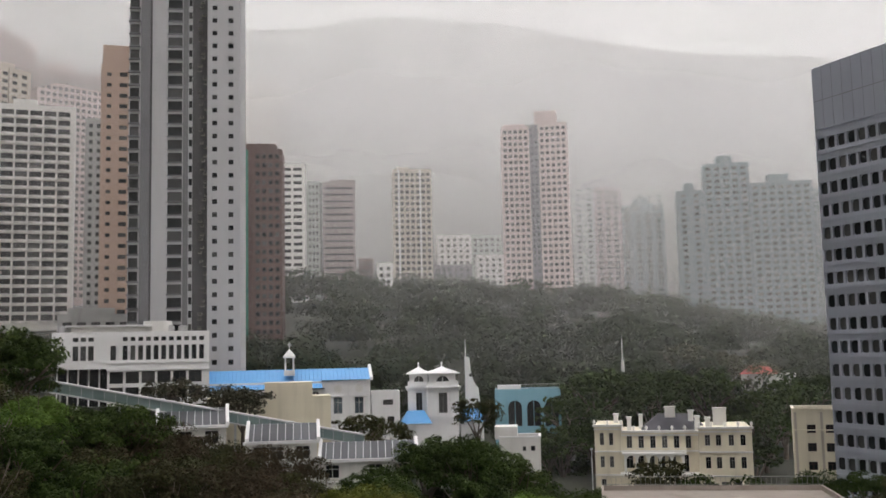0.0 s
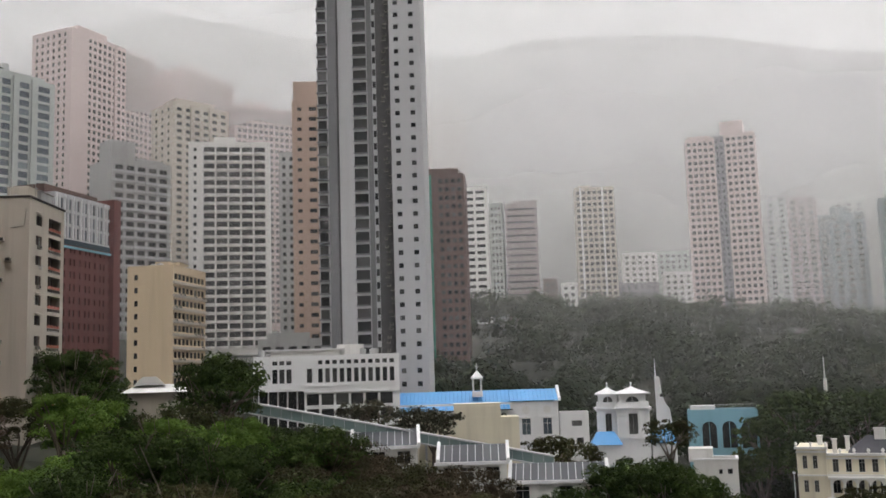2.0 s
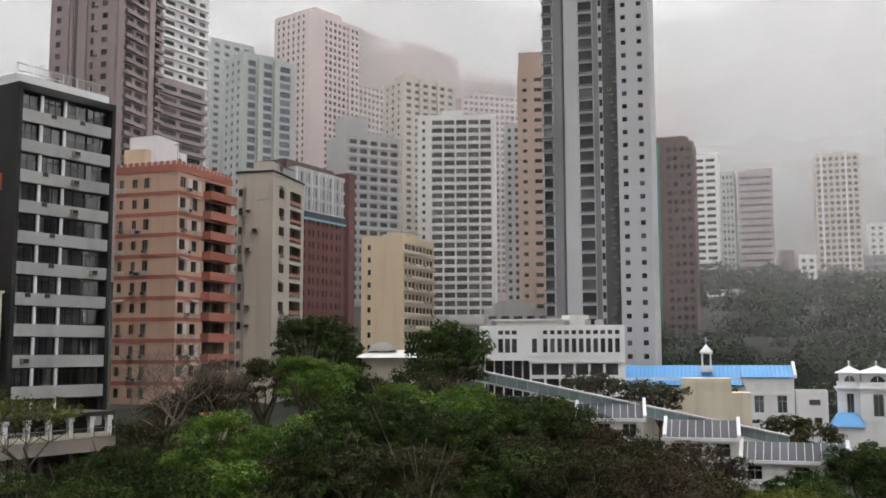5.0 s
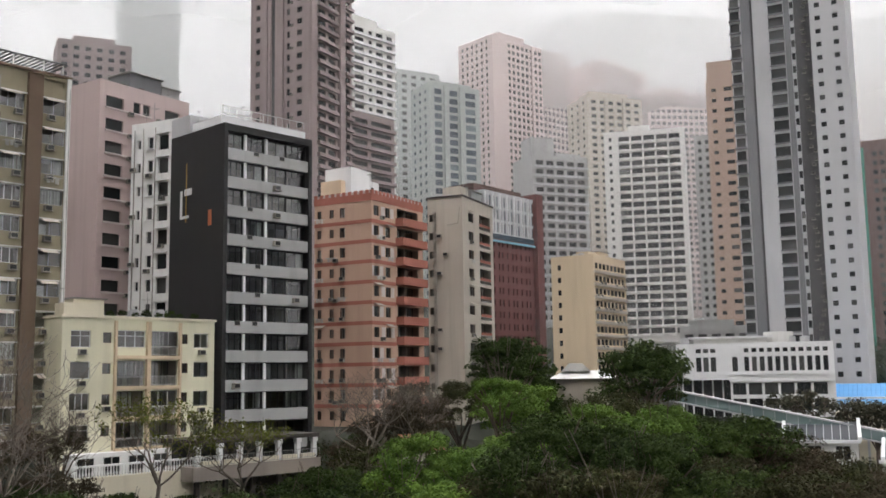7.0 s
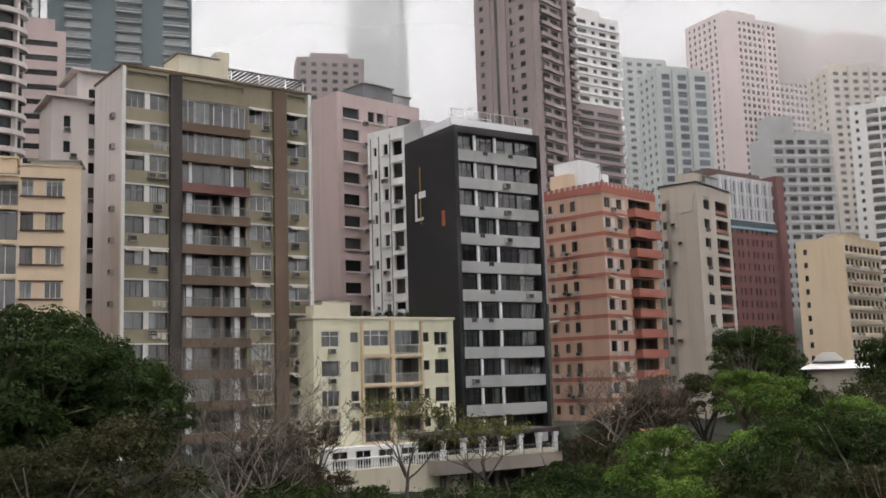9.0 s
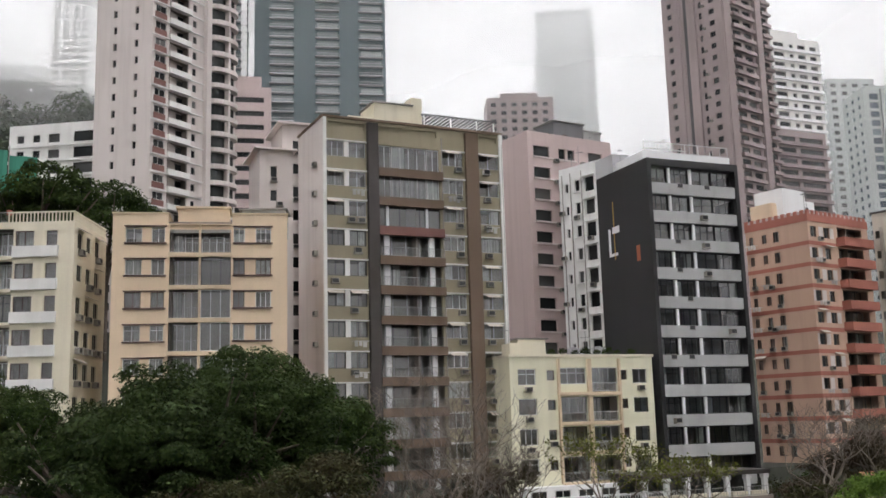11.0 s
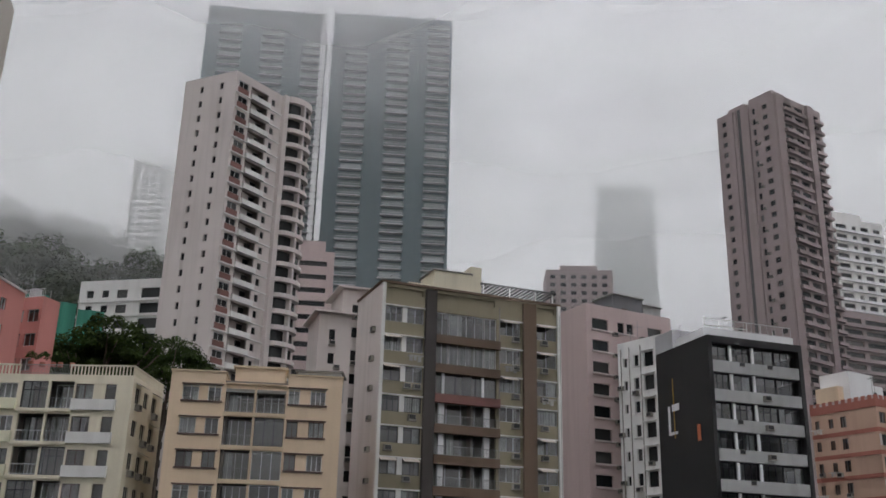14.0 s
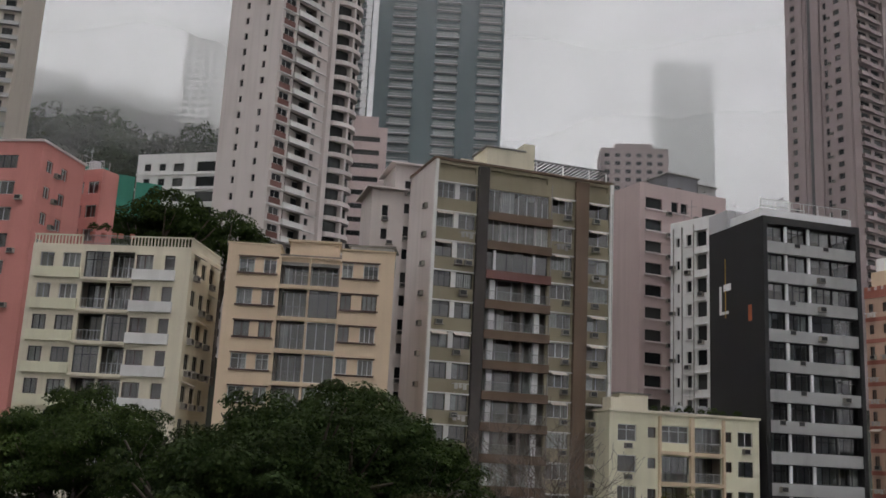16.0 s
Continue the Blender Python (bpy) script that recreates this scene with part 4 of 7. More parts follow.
def rose_house():
    a = thing("apartment_house", (-119.44, -8.38, 28.0), 56, "rose pink apartment house with white window frames", "apartment building")
    h, st = 34.0, 2.9
    w, d = 14.5, 9.0
    R = face_at("right", w, d)
    floors = [h - 1.0 - st * (i + 1) for i in range(9)]
    fr, rt = [], []
    for z in floors:
        fr += [(9.2, z + 0.9, 2.6, 1.5), (4.5, z + 0.9, 2.4, 1.5), (0.8, z + 0.9, 2.4, 1.5)]
        rt += [(1.2, z + 0.9, 1.2, 1.3), (4.2, z + 0.9, 1.2, 1.3)]
    shell(a, w, d, h, "rose", {"front": fr, "right": rt}, coping="palepink")
    rooms(a, w, d, floors[-1], floors[0] + st, st)
    for i, z in enumerate(floors):
        window(a, FRONT, 9.2, z + 0.9, 2.6, 1.5, "triple", "whiteframe" if i % 3 else "darkframe")
        window(a, FRONT, 4.5, z + 0.9, 2.4, 1.5, "triple", "whiteframe")
        window(a, FRONT, 0.8, z + 0.9, 2.4, 1.5, "triple", "whiteframe")
        for u in (1.2, 4.2):
            window(a, R, u, z + 0.9, 1.2, 1.3, "slide", "whiteframe")
        air_conditioner(a, R, 2.8, z + 0.7)
        if i % 2:
            air_conditioner(a, FRONT, 12.2, z + 0.3)
    c = thing("apartment_house", (-124.16, 7.79, 28.0), 42, "rose pink wing with a white roof railing", "apartment building")
    h2, w2 = 34.6, 4.6
    fl = [h2 - 1.0 - st * (i + 1) for i in range(6)]
    shell(c, w2, 2.8, h2, "rose", {"front": [(2.6, z + 0.9, 1.6, 1.5) for z in fl] + [(0.4, z + 0.9, 1.6, 1.5) for z in fl]}, parapet=0.2)
    rooms(c, w2, 2.8, fl[-1], fl[0] + st, st)
    for z in fl:
        window(c, FRONT, 2.6, z + 0.9, 1.6, 1.5, "slide", "whiteframe")
        window(c, FRONT, 0.4, z + 0.9, 1.6, 1.5, "slide", "darkframe")
    rail(c, FRONT, 0, w2, 0.1, h2, 1.0, "whiteframe", 0.25)


olive_block()
black_block()
terrace()
yellow_house()
orange_block()
greige_block()
cream_house()
ivory_house()
rose_house()


# ---- towers up the hill and across the valley ----
def tower(name, label, o, hd, w, d, z0, z1, mat, st=2.8, front=(), left=(), right=(), band_mat=None, glass="farglass", bandh=0.5, out=0.25, ribs=(), single=True, crown=(), frame_mat="alu", category="tower block", parapet=1.0, bands=("front",), top_gap=1.2):
    """A tower of equal storeys. front, left, right: openings (u, sill, width, height) of each storey; ribs: upright strips (side, u0, u1, out, material)."""
    b = thing(name, (*o, z0), hd, label, category)
    h = z1 - z0
    n = int((h - top_gap) / st)
    zs = [h - top_gap - st * (i + 1) for i in range(n)]
    holes = {}
    for side, cols in (("front", front), ("left", left), ("right", right)):
        holes[side] = [(u, z + s, ww, hh) for z in zs for u, s, ww, hh in cols]
    shell(b, w, d, h, mat, holes, parapet=parapet)
    count = sum(len(v) for v in holes.values())
    loose = bmesh.new()
    for side, hs in holes.items():
        m = face_at(side, w, d)
        for u, z, ww, hh in hs:
            if single and count <= 300:
                window(b, m, u, z, ww, hh, "far", pane_mat=glass, inset=0.22)
            else:
                quad(loose, ((u, 0.25, z), (u + ww, 0.25, z), (u + ww, 0.25, z + hh), (u, 0.25, z + hh)), m)
    if len(loose.verts):
        tagged(part("glazing", loose, glass, b), kind="stuff")
    else:
        loose.free()
    if band_mat:
        for side in bands:
            m, ww = face_at(side, w, d), w if side == "front" else d
            bm = bmesh.new()
            box(bm, 0.0, ww, -out, -0.004, -0.1, bandh - 0.1, m)
            me = mesh_of("slab_edge", bm, band_mat)
            for z in zs:
                part("slab_edge", me, "", b, m=pose(0, 0, z))
    for side, u0, u1, o2, mt in ribs:
        band(b, "rib", mt, face_at(side, w, d), u0, u1, 0, h - 0.3, o2, -0.004)
    for x0, x1, y0, y1, hh in crown:
        bm = bmesh.new()
        box(bm, x0, x1, y0, y1, h - parapet, h + hh)
        part("roof_room", bm, mat, b)
    return b, zs


def cols(u0, u1, n, ww, sill=0.9, hh=1.4):
    s = (u1 - u0) / n
    return [(u0 + s * i + (s - ww) / 2, sill, ww, hh) for i in range(n)]


def main_tower():
    b, zs = tower("tower_block", "tall slim pale grey tower with dark window bays", (-65.2, 208.0), 7, 17.2, 20, 26, 126.5, "towergrey", 2.82,
                  front=[(0.15, 0.35, 1.9, 2.0), (8.1, 0.35, 3.0, 2.0), (12.5, 0.9, 0.7, 1.5)], left=[(15, 0.6, 3, 1.6), (9, 0.6, 3, 1.6)],
                  ribs=[("front", 2.5, 4.4, 0.5, "midgrey"), ("front", 4.4, 4.8, 0.25, "deepgrey"), ("front", 11.3, 12.4, 0.1, "midgrey"), ("front", 13.3, 17.1, 0.06, "deepgrey")],
                  crown=[(4, 9, 6, 12, 3.5), (9, 13, 5, 12, 4.5)], parapet=0.6)
    for z in zs:
        band(b, "slab_edge", "midgrey", FRONT, -0.15, 2.3, z, z + 0.35, 0.5, -0.004)
        band(b, "slab_edge", "midgrey", FRONT, 8.0, 11.2, z + 0.02, z + 0.34, 0.3, -0.004)
        for k in range(2):
            air_conditioner(b, pose(0, -0.1, 0), 14.4 + rng.uniform(0, 1.6), z + 0.4 + k)
    c, zs = tower("tower_block", "pale grey slab with two rows of small square windows", (-48.4, 207.8), 7, 6.9, 16, 24, 127.8, "towergrey", 2.82,
                  front=[(1.0, 0.9, 1.05, 1.05), (4.4, 0.9, 1.05, 1.05)], parapet=0.6)


def white_tower():
    # a flat end wall, a balcony face and a bowed face
    z0, z1, st = 42.0, 115.6, 2.8
    e, _ = tower("tower_block", "white slab tower with narrow end windows", (-159.87, 31.79), 38, 11.0, 9.5, z0, z1, "palepink", st,
                 front=[(3.4, 1.0, 0.7, 1.2), (7.6, 1.0, 0.7, 1.2)], parapet=0.8)
    h = z1 - z0
    n = int((h - 1.2) / st)
    a = math.radians(116)
    w1 = 14.2
    bx, by = -159.87 + 11.0 * math.cos(math.radians(38)), 31.79 + 11.0 * math.sin(math.radians(38))
    t = thing("tower_block", (bx, by, z0), 116, "pale tower face with brown panels and long balconies", "tower block")
    t.scale = (0.84, 1, 1)
    zs = [h - 1.2 - st * (i + 1) for i in range(n)]
    holes = []
    for z in zs:
        holes += [(0.7, z + 1.25, 2.7, 1.2), (4.2, z + 0.25, 4.9, 2.3), (10.1, z + 1.0, 1.0, 1.2)]
    shell(t, w1, 8, h, "palepink", {"front": holes}, parapet=0.8)
    rooms(t, w1, 8, zs[-1], zs[0] + st, st)
    for z in zs:
        window(t, FRONT, 0.7, z + 1.25, 2.7, 1.2, "slide", "whiteframe", "farglass")
        band(t, "panel", "maroon", FRONT, 0.6, 3.5, z + 0.25, z + 1.2, 0.05, -0.004)
        window(t, FRONT, 4.3, z + 0.3, 4.7, 2.2, "door", "darkframe", "farglass", inset=1.3)
        window(t, FRONT, 10.1, z + 1.0, 1.0, 1.2, "far", pane_mat="farglass")
        band(t, "balcony_front", "white", FRONT, 4.0, 9.4, z - 0.1, z + 0.85, 0.5, -0.004)
        band(t, "slab_edge", "white", FRONT, 0, 13.0, z - 0.1, z + 0.1, 0.2, -0.004)
    band(t, "rib", "palepink", FRONT, 13.0, 14.2, 0, h, 0.9, -0.004)
    # bowed bay beyond
    c = thing("tower_block", (bx + 0.84 * w1 * math.cos(a), by + 0.84 * w1 * math.sin(a), z0), 116, "bowed pale balcony bay of a slab tower", "tower block")
    c.scale = (0.84, 1, 1)
    k, pts = 12, []
    for i in range(k + 1):
        q = math.pi * i / k
        pts.append((3.7 - 3.7 * math.cos(q), -1.9 * math.sin(q)))
    bm = bmesh.new()
    prism(bm, [(x, y * 0.85 + 0.6) for x, y in pts] + [(7.4, 7.5), (0, 7.5)], 0, h)
    part("wall", bm, "farglass", c)
    for i in (0, 6, 12):
        bm = bmesh.new()
        x, y = pts[i]
        box(bm, x - 0.25, x + 0.25, y - 0.05, y + 1.0, 0, h)
        part("pier", bm, "palepink", c)
    for z in zs:
        bm = bmesh.new()
        prism(bm, [(x, y - 0.25) for x, y in pts] + [(7.5, 7.0), (-0.1, 7.0)], z - 0.15, z + 0.6)
        part("balcony", bm, "palepink", c)
    bm = bmesh.new()
    prism(bm, pts + [(7.4, 7.5), (0, 7.5)], h - 1.0, h + 0.2)
    part("roof", bm, "palepink", c)


def teal_towers():
    for o, w, z1 in (((-267.52, 98.22), 39.0, 212), ((-281.38, 60.23), 38.0, 210)):
        b, zs = tower("tower_block", "very tall teal and white residential tower lost in cloud", o, 68, w, 20, 80, z1, "slate", 2.9,
                      front=[c for u in (5, 18.5, 31.5) for c in ((u, 0.3, 6.2, 2.0),)], glass="paleglass", single=True, parapet=0.5)
        for u in (4.4, 17.9, 30.9):
            bm = bmesh.new()
            box(bm, u, u + 7.2, -1.1, -0.004, -0.1, 0.2)
            for k in range(13):
                box(bm, u + 0.1 + k * 0.58, u + 0.16 + k * 0.58, -1.08, -1.02, 0.2, 0.9)
            box(bm, u + 0.1, u + 7.1, -1.08, -1.0, 0.9, 1.0)
            me = mesh_of("balcony", bm, "towergrey")
            for z in zs:
                part("balcony", me, "", b, m=pose(0, 0, z))
    bm = bmesh.new()
    for i in range(60):
        box(bm, -0.9, 0.9, -0.4, 0.6, i * 2.2, i * 2.2 + 1.6)
        box(bm, -0.6, 0.6, -0.3, 0.5, i * 2.2 + 1.6, i * 2.2 + 2.2)
    solo("link_bridge_stack", bm, "clean", (-266.1, 94.53, 76), 68, "white stack of link bridges between two towers", "bridge")


def purple_tower():
    b, zs = tower("tower_block", "tall mauve tiled tower with fluted side and cluttered balconies", (-153.7, 171.13), 96, 17.7, 18, 46, 149.2, "mauve", 2.85,
                  front=[(3.2, 0.3, 3.0, 2.1), (7.4, 0.3, 3.0, 2.1), (14.6, 0.6, 2.2, 1.7)], left=[(1.6, 0.9, 1.3, 1.3), (14.0, 0.9, 1.5, 1.3), (11.0, 0.7, 0.9, 1.6)],
                  ribs=[("left", 4.2, 5.4, 0.5, "mauve"), ("left", 5.4, 6.3, 0.2, "mauve"), ("left", 6.6, 7.6, 0.1, "deepgrey"), ("left", 7.9, 10.2, 0.6, "mauve"),
                        ("left", 16.4, 18.0, 0.3, "mauve"), ("front", 0.0, 2.4, 0.3, "mauve"), ("front", 11.4, 13.6, 0.9, "mauve")],
                  crown=[(3, 8, 3, 10, 3), (1, 5, 10, 15, 1.5), (9, 14, 4, 10, 1.6)])
    for i, z in enumerate(zs):
        band(b, "balcony", "mauve", FRONT, 2.6, 6.8, z - 0.1, z + 0.8, 1.0, -0.004)
        band(b, "balcony", "mauve", FRONT, 7.1, 11.2, z - 0.1, z + 0.8, 0.7, -0.004)
        band(b, "balcony", "mauve", FRONT, 14.2, 17.7, z - 0.1, z + 0.7, 0.9, -0.004)
        if i % 2:
            air_conditioner(b, face_at("left", 17.7, 18), 12.2, z + 0.6)
            air_conditioner(b, FRONT, 8.0 + (i % 3), z + 0.9)


def hotel():
    b, zs = tower("hotel_block", "dark red brick block with small slit windows", (-123.9, 199.7), 85, 22.0, 12, 32, 64.0, "darkred", 2.9,
                  front=[(1.2 + k * 1.9 + 0.2 * (k % 3), 0.7, 0.6, 1.5) for k in range(11)], category="hotel", parapet=0.3, top_gap=0.5)
    band(b, "glass_band", "blueglass", FRONT, 0, 22.0, 31.0, 32.2, 0.15, -0.004)
    band(b, "ledge", "skyblue", FRONT, -0.2, 22.2, 30.2, 30.7, 0.5, -0.004)
    c, zs = tower("hotel_block", "white upper storeys with upright glass strips", (-123.9, 199.7), 85, 22.0, 12, 64.0, 74.6, "towergrey", 3.2,
                  front=[(0.6 + k * 1.5, 0.35, 0.75, 2.5) for k in range(14)], glass="blueglass", category="hotel", parapet=0.6, top_gap=0.7)
    for u in range(0, 22, 3):
        band(c, "fin", "clean", FRONT, u + 0.25, u + 0.45, 0.4, 10.2, 0.35, -0.004)
    bm = bmesh.new()
    box(bm, 20.8, 23.6, -1.2, 8, 0, 44.0)
    part("pier", bm, "darkred", b)
    bm = bmesh.new()
    box(bm, 0, 20, 3, 11, 10.0, 12.6)
    part("roof_room", bm, "umber", c)


def beige_block():
    b, zs = tower("apartment_block", "tan rendered block with long rows of windows", (-94.6, 197.5), 91, 17.5, 10.4, 24, 56.3, "tan", 2.8,
                  front=cols(0.6, 17.0, 8, 1.8, 0.9, 1.3), left=[(1.5, 0.9, 0.9, 1.2)], band_mat="greige", bandh=0.6, out=0.35, category="apartment building", crown=[(4, 8, 3, 6, 1.2)])
    for z in zs:
        for k in range(8):
            if rng.random() < 0.35:
                air_conditioner(b, FRONT, 1.0 + k * 2.05, z + 0.35)


def curved_white():
    w = 26.8
    b, zs = tower("tower_block", "white gridded residential tower with shallow curved bays", (-140.3, 304.2), 20, w, 18, 40, 111.5, "white", 2.82,
                  front=[(1.6, 0.8, 1.0, 1.3)] + [(4.9 + i * 4.15, 0.5, 3.55, 1.75) for i in range(5)], crown=[(8, 15, 4, 10, 2.6)])
    for i in range(5):
        bm = bmesh.new()
        u = 4.75 + i * 4.15
        pts = [(u + 3.85 * k / 6, -0.05 - 0.75 * math.sin(math.pi * k / 6)) for k in range(7)]
        prism(bm, pts + [(u + 3.85, -0.004), (u, -0.004)], -0.3, 0.48)
        me = mesh_of("bay_band", bm, "white")
        for z in zs:
            part("bay_band", me, "", b, m=pose(0, 0, z))


def mid_towers():
    g = dict(single=False)
    tower("tower_block", "salmon tiled slim tower behind a grey tower", (-87.4, 255.4), 15, 9.5, 18, 40, 108, "salmon", 2.85, front=[(1.4, 0.9, 1.2, 1.0), (4.6, 0.9, 2.0, 1.1)], crown=[(0.3, 7, 1, 8, 5.5)])
    tower("tower_block", "pale grey-green tower with glazed bays", (-188.9, 270.6), 65, 20.4, 13, 55, 130.1, "sage", 2.9, front=[(2, 0.4, 3, 2.0), (8, 0.4, 3.4, 2.0), (14.5, 0.4, 4.2, 2.0)], left=cols(0.5, 12, 3, 1.6),
          glass="blueglass", ribs=[("front", 5.6, 7.2, 0.8, "sage"), ("front", 11.9, 13.6, 0.8, "sage")], crown=[(2, 18, 2, 10, 1.6)])
    tower("tower_block", "faint pale tower in the mist", (-218, 292), 65, 18, 13, 60, 146, "sage", 2.9, front=cols(0.5, 17, 4, 2.2), **g)
    tower("tower_block", "grey stepped tower with wide windows", (-145.2, 262.5), 55, 19.2, 14, 45, 97.5, "concrete", 2.8, front=cols(0.8, 18.6, 5, 2.5, 0.8, 1.4), band_mat="towergrey", bandh=0.7, out=0.4, crown=[(0.2, 8, 1, 8, 5.6), (9, 18, 2, 8, 1.2)])
    tower("tower_block", "tall pink tower with close rows of windows", (-207.4, 342.0), 75, 48, 20, 60, 171.4, "pink", 2.85, front=cols(9.5, 47, 14, 1.7, 0.7, 1.6), left=cols(1, 19, 6, 1.3, 0.7, 1.6), ribs=[("front", 0, 9, 1.2, "pink"), ("front", 24, 25.5, 0.6, "pink")], crown=[(8, 24, 4, 16, 4)], **g)
    tower("tower_block", "pink tower wing in the mist", (-184.0, 396.0), 75, 34, 18, 60, 170, "pink", 2.85, front=cols(1, 33, 13, 1.6, 0.7, 1.6), crown=[(6, 20, 4, 12, 3)], **g)
    tower("tower_block", "grey-brown tower with upright piers", (-164.5, 342.6), 55, 24.6, 16, 50, 138, "greige", 2.85, front=cols(1, 24, 6, 2.2), ribs=[("front", 7.4, 8.6, 0.7, "greige"), ("front", 15.6, 16.8, 0.7, "greige")], left=cols(1, 15, 3, 1.8), crown=[(3, 20, 3, 12, 2.5)], **g)
    tower("tower_block", "brownish tower fading into mist", (-169.9, 416.7), 40, 30, 16, 55, 157, "pink", 2.9, front=cols(1, 29, 11, 1.7, 0.7, 1.6), crown=[(6, 18, 4, 12, 4)], **g)
    tower("tower_block", "pale slim tower behind white tower", (-118, 330.0), 15, 14, 12, 45, 112, "concrete", 2.85, front=cols(0.5, 13, 5, 1.2), **g)
    tower("tower_block", "white tower with stepped balconies", (-177.78, 215.89), 82, 17.5, 14, 60, 134, "white", 2.9, front=[(1, 0.5, 3.6, 1.7), (6.6, 0.7, 1.4, 1.4), (9.6, 0.5, 2.8, 1.7), (14, 0.7, 2.4, 1.5)], band_mat="clean", bandh=0.8, out=0.6, crown=[(2, 12, 2, 8, 2.6)])
    tower("apartment_block", "mauve grey podium block with wide balconies", (-162.34, 193.72), 84, 19, 12, 44, 100, "mauve", 2.9, front=[(1, 0.3, 7.6, 2.0), (10, 0.3, 7.8, 2.0)], band_mat="mauve", bandh=0.9, out=0.9, category="apartment building")
    pk, pz = tower("apartment_block", "pale pink rendered block with dark windows", (-100.68, 74.01), 90, 14, 11, 26, 66.9, "pink", 2.85, front=[(0.9, 0.8, 2.6, 1.4), (5.0, 0.8, 1.1, 1.4), (6.5, 0.8, 1.1, 1.4), (10, 0.8, 2.4, 1.4)], category="apartment building", crown=[(6, 12, 3, 8, 1.6)])
    wh, wz = tower("apartment_block", "white stained flats with small windows", (-96.79, 75.83), 10, 7.2, 5.5, 24, 60.8, "worn", 2.85, front=[(0.9, 0.9, 0.55, 1.1), (2.5, 0.8, 0.8, 1.4), (4.1, 0.5, 1.5, 1.8)], category="apartment building")
    for i, z in enumerate(pz):
        for u in (3.2, 7.6):
            air_conditioner(pk, FRONT, u + 0.9, z + 0.2)
        band(pk, "sill", "palepink", FRONT, 0.8, 7.8, z + 0.55, z + 0.75, 0.2, -0.004)
    for i, z in enumerate(wz):
        band(wh, "sill", "worn", FRONT, 2.3, 3.5, z + 0.62, z + 0.76, 0.22, -0.004)
        band(wh, "hood", "worn", FRONT, 3.9, 5.8, z + 2.4, z + 2.52, 0.4, -0.004)
        if i % 3:
            air_conditioner(wh, FRONT, 2.45 if i % 2 else 4.5, z + 0.1)
        if i % 2:
            air_conditioner(wh, FRONT, 0.1, z + 1.0)
    for u in (0.55, 1.9, 3.7):
        bm = bmesh.new()
        tube(bm, (u, -0.1, 1), (u, -0.1, 36), 0.07, 0.07, 5)
        part("drain_pipe", bm, "pipe", wh)
    for o, z1, ww in (((-108.6, 40.6), 62.3, 4.0), ((-110.5, 44.2), 66.4, 12.0)):
        fl, zz = tower("apartment_block", "pale pink flats with corner windows and a roof slab", o, 80, ww, 7, 28, z1, "palepink", 2.9, front=[(1.3, 0.9, 0.75, 1.3)], category="apartment building")
        bm = bmesh.new()
        box(bm, -0.7, ww + 0.4, -0.8, 7.4, z1 - 28 + 0.004, z1 - 28 + 0.22)
        part("roof_slab", bm, "palepink", fl)
        for k, z in enumerate(zz):
            air_conditioner(fl, FRONT, 1.3 + 0.7 * (k % 2), z + 0.3)
    tower("apartment_block", "pink banded block below tall towers", (-189.93, 60.68), 70, 12, 10, 55, 98.8, "pink", 2.9, front=[(1, 0.8, 9.5, 1.1)], category="apartment building", crown=[(1, 10, 1, 8, 2.6)])
    tower("apartment_block", "white hillside flats with balconies", (-188.57, 22.98), 50, 20, 12, 62, 84.7, "white", 2.9, front=[(1.5, 0.8, 1.4, 1.4), (4.6, 0.8, 1.4, 1.4), (7.6, 0.6, 2.2, 1.6), (12.5, 0.2, 6, 2.2)], category="apartment building", band_mat="white", bandh=0.5)
    tower("tower_block", "grey-brown tower on the hillside", (-200.68, -17.6), 75, 17.5, 16, 70, 150, "greige", 2.9, front=cols(0.5, 17, 5, 2.0), band_mat="concrete", bandh=0.8, out=0.6)
    tower("apartment_block", "brown block in the mist", (-273.6, 184.5), 60, 23, 16, 80, 139.6, "mauve", 2.9, front=cols(0.5, 22, 6, 1.8), category="apartment building", crown=[(5, 18, 3, 10, 2.6)])
    tower("tower_block", "blue-grey tower vanishing into cloud", (-345, 262), 60, 26, 16, 90, 215, "sage", 2.9, front=cols(0.5, 25, 6, 2.2), **g)
    tower("apartment_block", "white block high on the misty slope", (-395.24, 61.44), 60, 16, 12, 130, 200, "white", 2.9, front=cols(0.5, 15, 4, 2.2), **g, category="apartment building")


